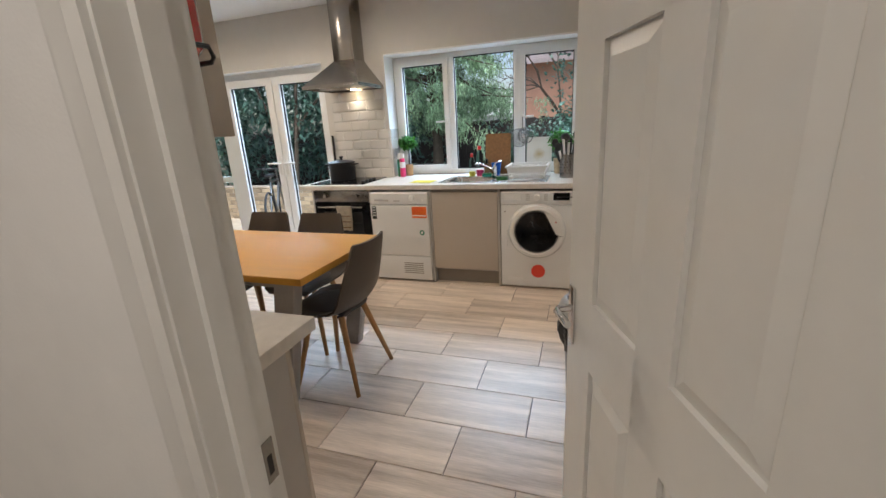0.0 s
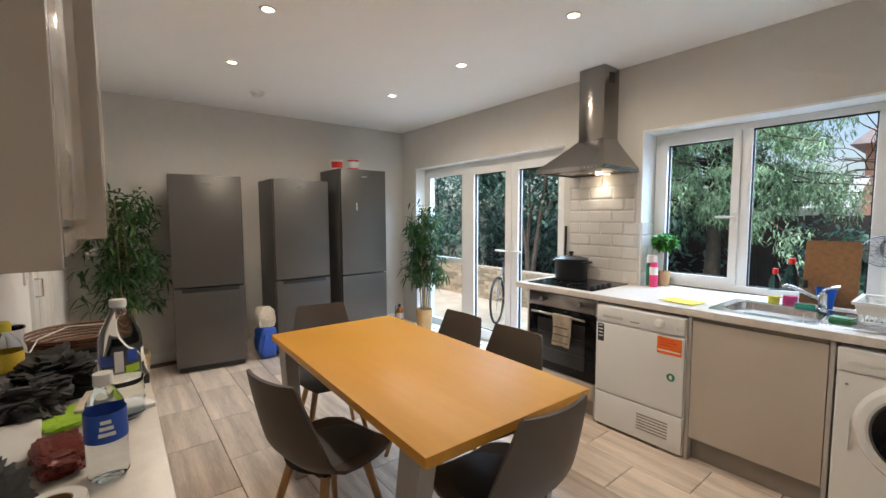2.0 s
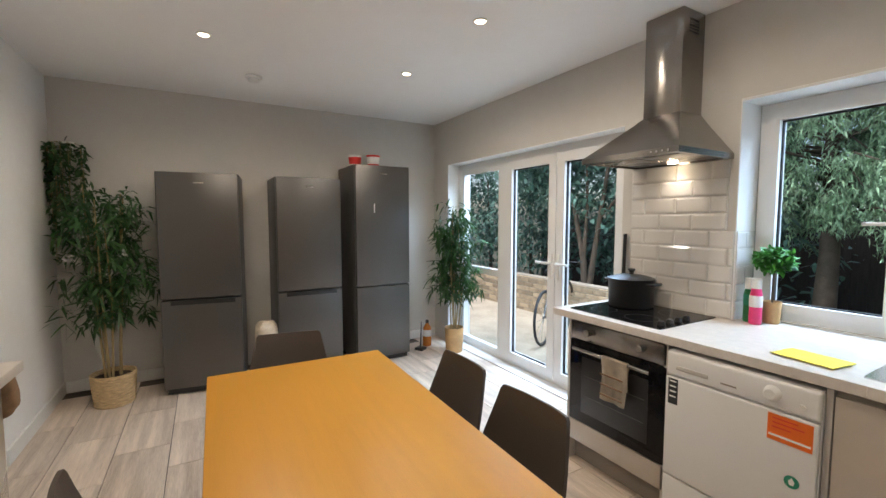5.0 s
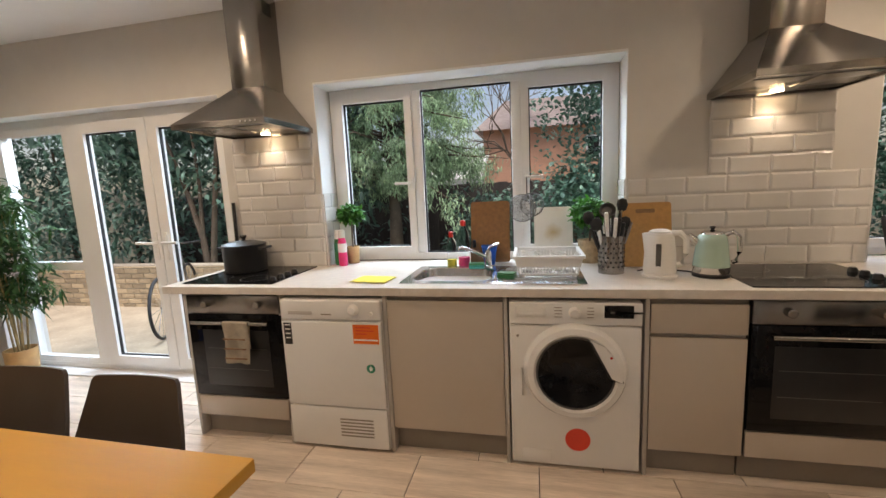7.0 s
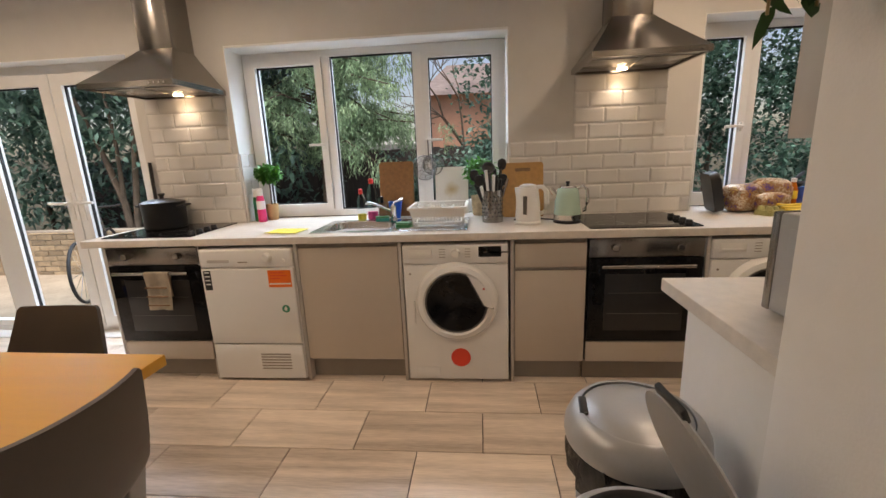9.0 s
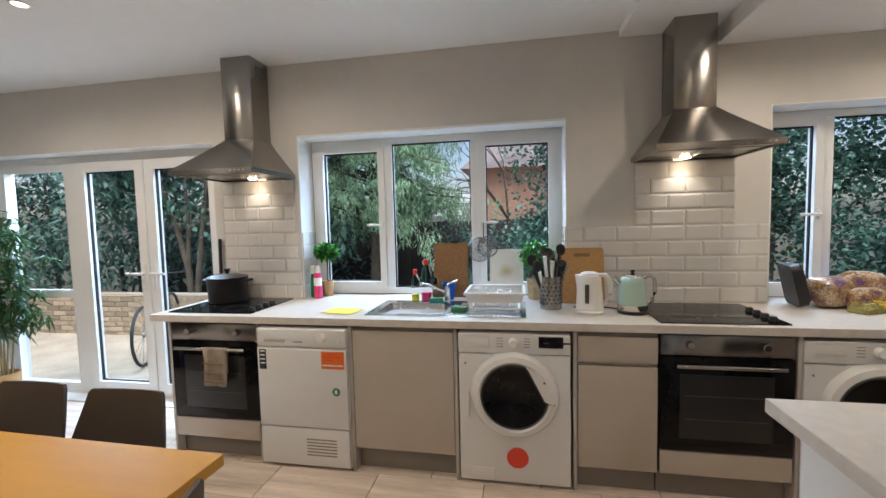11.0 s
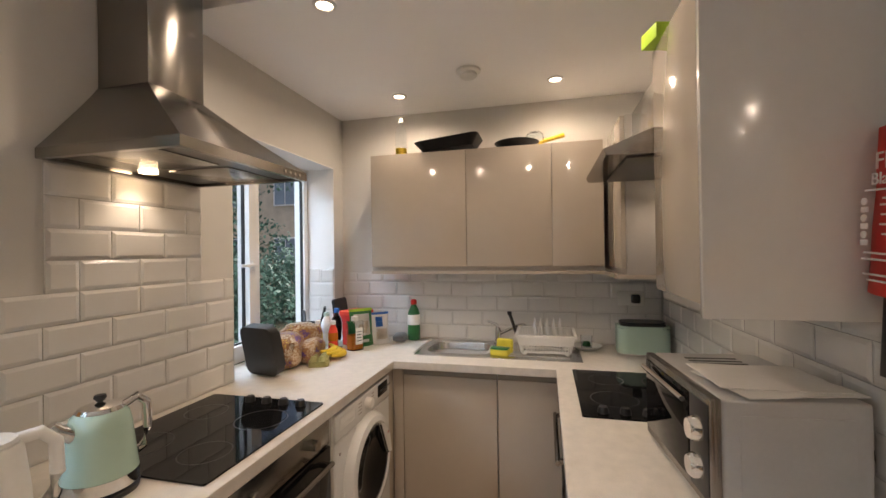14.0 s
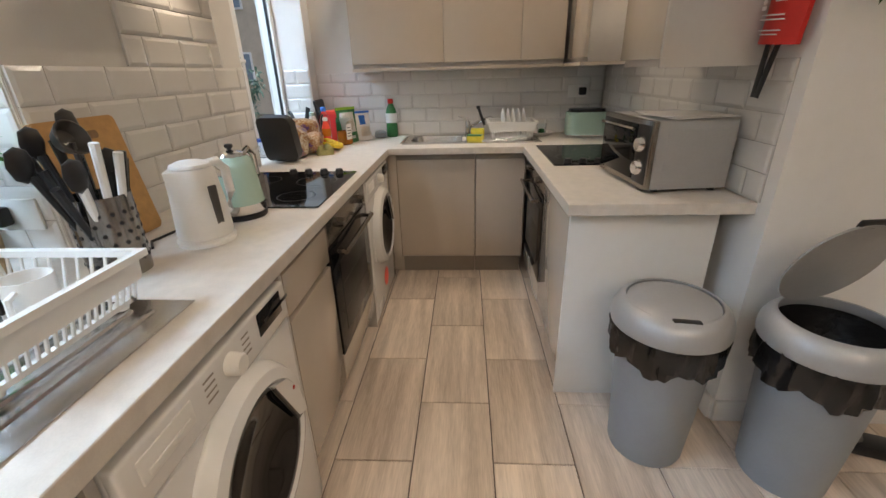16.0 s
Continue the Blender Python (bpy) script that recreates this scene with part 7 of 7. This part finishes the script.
bin_(2.61, 3.845, -98, False, "grey bin with closed silver lid and black bag")
bin_(2.49, 3.415, -84, True, "grey bin with its lid open and black bag")
sh = thing("vacuum_head", "black floor tool lying by the skirting", "vacuum cleaner", (2.60, 3.07, 0), 70)
part("foot", box(-0.13, -0.05, 0, 0.13, 0.05, 0.045, 0.015), "black", sh)
part("neck", tube([(0, 0, 0.04), (0.05, 0.06, 0.12), (0.09, 0.10, 0.20)], 0.02, 10), "fridge_side", sh)


# ---- plants ----
def bamboo(x, y, h, pot, pr, ph, label, seed, n_stem, n_leaf, spread, flowers=True):
    p = thing("potted_plant", label, "plant", (x, y, 0))
    rows = [(0, 0.0), (pr * 0.82, 0.0), (pr * 0.86, 0.006), (pr * 0.97, ph * 0.6), (pr, ph), (pr * 0.93, ph), (pr * 0.88, ph * 0.85), (0, ph * 0.85)]
    part("pot", lathe(rows, 36), pot, p)
    if pot == "wicker":
        for k in range(9):
            r_ = pr * (0.87 + 0.12 * k / 9)
            part("weave", lathe([(r_, ph * k / 9.5), (r_ + 0.006, ph * (k + 0.5) / 9.5), (r_, ph * (k + 1) / 9.5)], 36), "wicker", p)
    part("soil", lathe([(0, ph * 0.86), (pr * 0.88, ph * 0.86), (0, ph * 0.855)], 20), "soil", p)
    rng = random.Random(seed)
    pts = []
    for s in range(n_stem):
        a = rng.uniform(0, 2 * math.pi)
        b0 = Vector((0.05 * math.cos(a), 0.05 * math.sin(a), ph * 0.85))
        b1 = Vector((spread * 0.45 * math.cos(a), spread * 0.45 * math.sin(a), h * rng.uniform(0.82, 0.98)))
        mid_ = (b0 + b1) / 2 + Vector((rng.gauss(0, 0.02), rng.gauss(0, 0.02), 0))
        part("cane", tube([b0, mid_, b1], 0.009, 6, r1=0.004), "cane", p)
        for k in range(n_leaf // n_stem // 7):
            t_ = rng.uniform(0.30, 1.0)
            c_ = b0.lerp(b1, t_) if t_ > 0.5 else b0.lerp(mid_, t_ * 2)
            side = Vector((rng.gauss(0, 1), rng.gauss(0, 1), rng.uniform(-0.1, 0.5))).normalized() * rng.uniform(0.04, spread) * (1.15 - 0.5 * t_)
            for q_ in range(7):
                pts.append(c_ + side + Vector((rng.gauss(0, 0.018), rng.gauss(0, 0.018), rng.gauss(0, 0.018))))
    v, f = blades(pts, 0.12, 0.020, rng, 0.25, 0.25)
    leaf_part("foliage", v, f, "leaf", p, "narrow green leaves")
    if flowers:
        fl = [Vector((rng.gauss(0, spread * 0.4), rng.gauss(0, spread * 0.4), h * rng.uniform(0.45, 0.7))) for _ in range(3)]
        for c in fl:
            fp_ = [c + Vector((rng.gauss(0, 0.02), rng.gauss(0, 0.02), rng.gauss(0, 0.015))) for _ in range(26)]
            v, f = blades(fp_, 0.03, 0.02, rng, 0.0, 0.1)
            leaf_part("flower", v, f, "blossom", p, "pale silk flower", "stuff")
    return p


bamboo(-2.43, 2.50, 1.78, "wicker", 0.15, 0.25, "tall artificial bamboo in a wicker basket", 31, 7, 1700, 0.27)
bamboo(-2.20, 5.525, 1.66, "terracotta", 0.105, 0.27, "tall artificial bamboo in a tan pot", 32, 7, 2100, 0.27)


def trailing(x, y, z, n, drop, label, seed, leaf, width, spread, anchor):
    t = thing("hanging_plant", label, "plant", (x, y, z))
    rng = random.Random(seed)
    part("holder", lathe([(0, -0.06), (0.05, -0.06), (0.065, 0.02), (0.06, 0.02), (0.046, -0.05), (0, -0.05)], 20), "white_plastic", t)
    part("hook", tube([anchor, (anchor[0] * 0.5, anchor[1] * 0.5, 0.05), (0, 0, 0.0)], 0.004, 6), "black", t)
    pts = []
    for k in range(n):
        a = rng.uniform(0, 2 * math.pi)
        p0 = Vector((0.05 * math.cos(a), 0.05 * math.sin(a), 0.02))
        p1 = p0 + Vector((spread * math.cos(a), spread * math.sin(a), -0.02))
        p2 = p1 + Vector((rng.gauss(0, 0.02), rng.gauss(0, 0.02), -drop * rng.uniform(0.4, 1.0)))
        part("vine", tube([p0, p1, p2], 0.0025, 5), "cane", t)
        m_ = int(20 * (p1 - p2).length / 0.3) + 4
        for i in range(m_):
            pts.append(p1.lerp(p2, i / m_) + Vector((rng.gauss(0, 0.012), rng.gauss(0, 0.012), 0)))
    v, f = blades(pts, leaf, width, rng, 0.3, 0.25)
    leaf_part("foliage", v, f, "leaf", t)
    return t


trailing(2.658, 3.42, 2.05, 10, 0.56, "artificial ivy trailing from a wall hook", 41, 0.045, 0.028, 0.02, (0.07, 0, 0.08))
trailing(-2.74, 2.22, 2.05, 16, 0.95, "long artificial ivy hung in the corner", 42, 0.06, 0.03, 0.05, (-0.10, 0, 0.08))

# ---- floor things by the fridges and doors ----
bg = sack("shopping_bag", "navy shopping bag with cream cloth between fridges", 0, 0, 0.22, 0.20, 0.34, "navy", 11, 0, "bag")
bg.location = (-2.36, 3.63, 0)
ct = sack("tea_towel", "cream cloth stuffed in the shopping bag", 0, 0, 0.20, 0.19, 0.22, "cream", 13, 0, "cloth")
ct.location = (-2.38, 3.63, 0.31)
bottle("bottle", "dark amber bottle on the floor by the plant", -2.53, 5.36, 0, 0.30, 0.05, "amber", "black", band="paper", neck=0.3)
# small black stand: a foot block with one thin upright
dm = thing("dumbbell", "small black stand on the floor", "stand", (-2.42, 5.22, 0), 30)
part("foot", box(-0.05, -0.05, 0, 0.05, 0.05, 0.03, 0.006), "black", dm)
part("upright", tube([(0, 0, 0.03), (0.01, 0, 0.32)], 0.009, 8, r1=0.005), "fridge_side", dm)
ds = thing("door_stop", "grey round door stop on the floor", "door stop", (-0.30, 5.45, 0))
part("weight", lathe([(0, 0), (0.045, 0), (0.05, 0.006), (0.05, 0.05), (0.04, 0.058), (0, 0.06)], 24), "bin_grey", ds)
part("ring", lathe([(0.012, 0.06), (0.016, 0.066), (0.012, 0.072), (0.008, 0.066), (0.012, 0.06)], 16), "chrome", ds)

# ---- clutter on the door wall's counter ----
ZC = 0.903
wb = thing("water_bottle", "large clear water bottle with a printed label", "bottle", (0.695, 2.447, ZC))
part("body", lathe([(0, 0.004), (0.035, 0), (0.047, 0.012), (0.046, 0.04), (0.049, 0.05), (0.046, 0.06), (0.049, 0.075), (0.046, 0.09), (0.049, 0.105), (0.049, 0.21), (0.045, 0.235), (0.03, 0.272), (0.017, 0.296), (0.017, 0.306), (0, 0.306)], 32), "bottle", wb)
part("cap", lathe([(0, 0.325), (0.018, 0.325), (0.019, 0.322), (0.019, 0.306), (0, 0.306)], 20), "paper", wb)
for a0, a1, z0, z1, m_ in ((-60, -20, 0.155, 0.185, "navy"), (-16, 6, 0.14, 0.195, "white_ink"), (10, 48, 0.135, 0.155, "lime"), (14, 44, 0.165, 0.195, "navy"), (60, 110, 0.15, 0.19, "white_ink"), (-110, -70, 0.14, 0.16, "white_ink")):
    arc = [(0.0494 * math.cos(radians(a)), 0.0494 * math.sin(radians(a))) for a in (a0, (a0 + a1) / 2, a1)]
    part("label_print", prism(arc + [(x_ * 1.012, y_ * 1.012) for x_, y_ in arc[::-1]], z0, z1), m_, wb)
part("water", lathe([(0, 0.006), (0.034, 0.003), (0.0455, 0.014), (0.0445, 0.04), (0.0455, 0.11), (0, 0.11)], 28), "bottle", wb)
wb2 = thing("water_bottle", "small bottle with a dark blue label", "bottle", (1.0, 2.416, ZC))
part("body", lathe([(0, 0.004), (0.028, 0), (0.036, 0.01), (0.036, 0.14), (0.03, 0.165), (0.016, 0.19), (0.016, 0.198), (0, 0.198)], 28), "bottle", wb2)
part("cap", lathe([(0, 0.222), (0.017, 0.222), (0.018, 0.198), (0, 0.198)], 18), "white_plastic", wb2)
lb2 = part("label_band", lathe([(0.0362, 0.085), (0.0368, 0.085), (0.0368, 0.145), (0.0362, 0.145)], 28), "navy", wb2, "dark blue label")
for i in range(3):
    part("label_print", box(0.034, -0.012 + 0.002 * i, 0.10 + 0.013 * i, 0.0378, 0.016 - 0.003 * i, 0.107 + 0.013 * i), "white_ink", lb2)
rl = thing("paper_roll", "white paper roll standing on the counter", "paper roll", (1.31, 2.362, ZC))
part("paper", lathe([(0.022, 0), (0.038, 0), (0.039, 0.003), (0.039, 0.135), (0.038, 0.138), (0.022, 0.138)], 28), "paper", rl)
part("core", lathe([(0.0215, 0.001), (0.0215, 0.1375), (0.020, 0.1375), (0.020, 0.001)], 24), "brown", rl, "brown cardboard core")
bsk = thing("basket", "round brown wicker basket on the counter", "basket", (-0.22, 2.31, ZC))
for k in range(6):
    r_ = 0.145 + 0.006 * k
    part("weave", lathe([(r_, 0.012 * k), (r_ + 0.007, 0.012 * k + 0.006), (r_, 0.012 * k + 0.012), (r_ - 0.007, 0.012 * k + 0.006), (r_, 0.012 * k)], 36), "dark_wicker", bsk)
part("bottom", lathe([(0, 0.002), (0.145, 0.002), (0.145, 0.008), (0, 0.008)], 30), "dark_wicker", bsk)
tray = thing("tray", "black serving tray on the counter", "tray", (0.21, 2.33, ZC), 4)
part("plate", prism(rounded(0.50, 0.34, 0.04), 0, 0.012), "black", tray)
part("rim", boxes((-0.25, -0.17, 0.0, -0.235, 0.17, 0.03), (0.235, -0.17, 0, 0.25, 0.17, 0.03), (-0.235, -0.17, 0, 0.235, -0.155, 0.03), (-0.235, 0.155, 0, 0.235, 0.17, 0.03)), "black", tray)
for nm, lab, x, y, w_, d_, h_, m_, s_ in (("black_cloth", "crumpled black cloth lying over the tray", 0.36, 2.27, 0.28, 0.18, 0.11, "rubber", 21), ("black_cloth", "crumpled dark grey cloth on the tray", 0.50, 2.22, 0.22, 0.16, 0.09, "cushion", 22), ("dish_cloth", "green cloth lying on the counter", 0.62, 2.33, 0.15, 0.12, 0.014, "lime", 23), ("pouch", "dark red leather pouch on the counter", 0.88, 2.33, 0.17, 0.09, 0.05, "leather", 25), ("black_bag", "black bag lying on the counter", 1.10, 2.22, 0.24, 0.15, 0.08, "rubber", 27)):
    o_ = sack(nm, lab, x, y, w_, d_, h_, m_, s_, 10, "cloth", crumple=0.6 if m_ in ("rubber", "cushion") else 0.15)
    o_.location.z = ZC
for i, (x, y, w_, d_, h_, rz, m_) in enumerate(((0.60, 2.42, 0.19, 0.14, 0.012, 20, "paper"), (0.56, 2.40, 0.15, 0.10, 0.010, -8, "cream"), (0.74, 2.21, 0.24, 0.15, 0.02, 5, "paper"))):
    nb = thing("notebook", "closed notebook with pale cover", "notebook", (x, y, ZC + (0.0125 if i == 1 else 0)), rz)
    part("pages", box(-w_ / 2, -d_ / 2, 0, w_ / 2, d_ / 2, h_ * 0.8, 0.001), "paper", nb)
    part("cover", box(-w_ / 2 - 0.002, -d_ / 2 - 0.002, h_ * 0.8 + 0.0003, w_ / 2 + 0.002, d_ / 2 + 0.002, h_, 0.001), m_ if i else "white_plastic", nb)
bottle("oil_bottle", "cooking oil bottle with yellow label", 0.36, 2.18, ZC, 0.24, 0.04, "bottle", "yellow", fill="banana", band="banana", neck=0.35)
bottle("glass_jar", "clear drinking glass upside down", 0.22, 2.17, ZC, 0.20, 0.04, "bottle", "bottle", neck=0.9, cap_h=0.05)
solid("cable", tube([(-0.02, 2.16, ZC + 0.004), (-0.08, 2.2, 0.985), (-0.18, 2.28, 1.0), (-0.2, 2.4, 0.99), (-0.08, 2.46, 0.95), (0.08, 2.43, 0.935), (0.18, 2.36, 0.925), (0.1, 2.3, 0.92)], 0.003, 6), "white_plastic", "thin white cable coiled over the basket", "cable")
hb = sack("handbag", "brown bag hung at the counter's end", 0, 0, 0.10, 0.16, 0.20, "brown", 33, 0, "bag")
hb.location = (-0.615, 2.40, 0.66)


# ---- bricks, wall tiles and floor tiles ----
def piece_mesh(name, w, d, h, bevel, material, cache={}):
    key = (name, round(w, 3), round(d, 3), round(h, 3))
    if key not in cache:
        bm = bmesh.new()
        o = [bm.verts.new(v) for v in ((0, 0, 0), (w, 0, 0), (w, d, 0), (0, d, 0))]
        b = min(bevel, w * 0.3, d * 0.3)
        t = [bm.verts.new(v) for v in ((b, b, h), (w - b, b, h), (w - b, d - b, h), (b, d - b, h))]
        m = [bm.verts.new((v.co.x, v.co.y, h * (0.62 if name == "wall_tile" else 0.45))) for v in o]
        bm.faces.new(t)
        for k in range(4):
            j = (k + 1) % 4
            bm.faces.new((o[k], o[j], m[j], m[k]))
            bm.faces.new((m[k], m[j], t[j], t[k]))
        cache[key] = shell(bm, name, material, 0)
    return cache[key]


def tile_wall(parent, origin, u, n, length, height, material="wall_tile", tw=0.2, th=0.0965, h=0.009, bevel=0.012, gap=0.002, shift=0.0, name="wall_tile", z0=0.0):
    """Half-bond tiles on a wall; u runs along it and n points off it."""
    u, n = Vector(u), Vector(n)
    w = Vector((0, 0, 1))
    basis = Matrix((u, w, n)).transposed().to_4x4()
    flip = u.cross(w).dot(n) < 0
    rows = int(math.ceil(height / th - 0.05))
    for r in range(rows):
        hh = min(th, height - r * th)
        x = -tw if (r % 2) else -tw / 2
        x += shift
        while x < length - 0.005:
            a, b = max(x, 0), min(x + tw, length)
            x += tw
            if b - a < 0.012 or hh < 0.012:
                continue
            me = piece_mesh(name, b - a - gap, hh - gap, h, bevel, material)
            ob = new(name, me)
            p = Vector(origin) + u * (a + gap / 2) + w * (r * th + gap / 2 + z0)
            mm = basis.copy()
            mm.translation = p
            ob.parent = parent
            ob.matrix_world = mm
    return rows


T = 0.002
ZT = ZW1 + 0.002
def backing(x0, y0, x1, y1, z0, z1, wallname):
    return solid("tile_grout", boxes((x0, y0, z0, x1, y1, z1)), "wall_grout", "white grout bed behind the wall tiles", "grout", kind="structure")


backing(-0.12, YW - T, 0.508, YW, ZT, 1.395, "n")
tile_wall(wall_north, (-0.12, YW - T, ZT), (1, 0, 0), (0, -1, 0), 0.628, 0.483)
backing(-0.12, YW - T, 0.47, YW, 1.396, 1.78, "n")
tile_wall(wall_north, (-0.12, YW - T, ZT + 0.4825), (1, 0, 0), (0, -1, 0), 0.59, 0.386, shift=-0.1)
backing(2.386, YW - T, 3.547, YW, ZT, 1.395, "n")
tile_wall(wall_north, (2.386, YW - T, ZT), (1, 0, 0), (0, -1, 0), 1.161, 0.483)
backing(2.793, YW - T, 3.364, YW, 1.396, 1.79, "n")
tile_wall(wall_north, (2.793, YW - T, ZT + 0.4825), (1, 0, 0), (0, -1, 0), 0.571, 0.386, shift=-0.007)
backing(XE - T, YK + 0.004, XE, YW - 0.004, ZT, 1.365, "e")
tile_wall(wall_east, (XE - T, YW - 0.004, ZT), (0, -1, 0), (-1, 0, 0), YW - YK - 0.02, 0.453)
backing(2.785, YK, XE - 0.004, YK + T, ZT, 1.365, "i")
tile_wall(wall_inner, (2.785, YK + T, ZT), (1, 0, 0), (0, 1, 0), XE - 2.799, 0.453)
for x, n in ((0.515, 1), (2.378, -1), (3.555, 1), (4.515, -1)):
    tile_wall(wall_north, (x, YW + 0.004, ZT), (0, 1, 0), (n, 0, 0), 0.19, 0.483)

# floor tiles in half bond
TX, TY = 0.611, 0.3025
for j in range(-14, 6):
    y = 4.135 + TY * j
    for i in range(-7, 7):
        x = 1.265 + TX * i + (TX / 2 if j % 2 else 0)
        if x + TX < XW or x > XE or y + TY < 0.2 or y > YW + 0.03 or (y + TY < 1.9 and (x + TX < 0.95 or x > 3.35)) or (x > 2.75 and 2.1 < y + TY < 3.5):
            continue
        ob = new("floor_tile", piece_mesh("floor_tile", TX - 0.004, min(TY, 5.655 - y) - 0.004, 0.006, 0.0015, "floor_tile"))
        ob.parent = floor
        ob.matrix_world = pose(x + 0.002, y + 0.002, -0.006)

# garden wall of stock bricks
gw = solid("garden_wall", boxes((-7.5, 7.93, GZ, 0.6, 8.1, 0.50)), "mortar", "low yellow stock brick garden wall", "garden wall", kind="structure")
tile_wall(gw, (-6.4, 7.93, GZ), (1, 0, 0), (0, -1, 0), 5.4, 0.63, "brick", 0.225, 0.075, 0.012, 0.004, 0.010, name="brick")
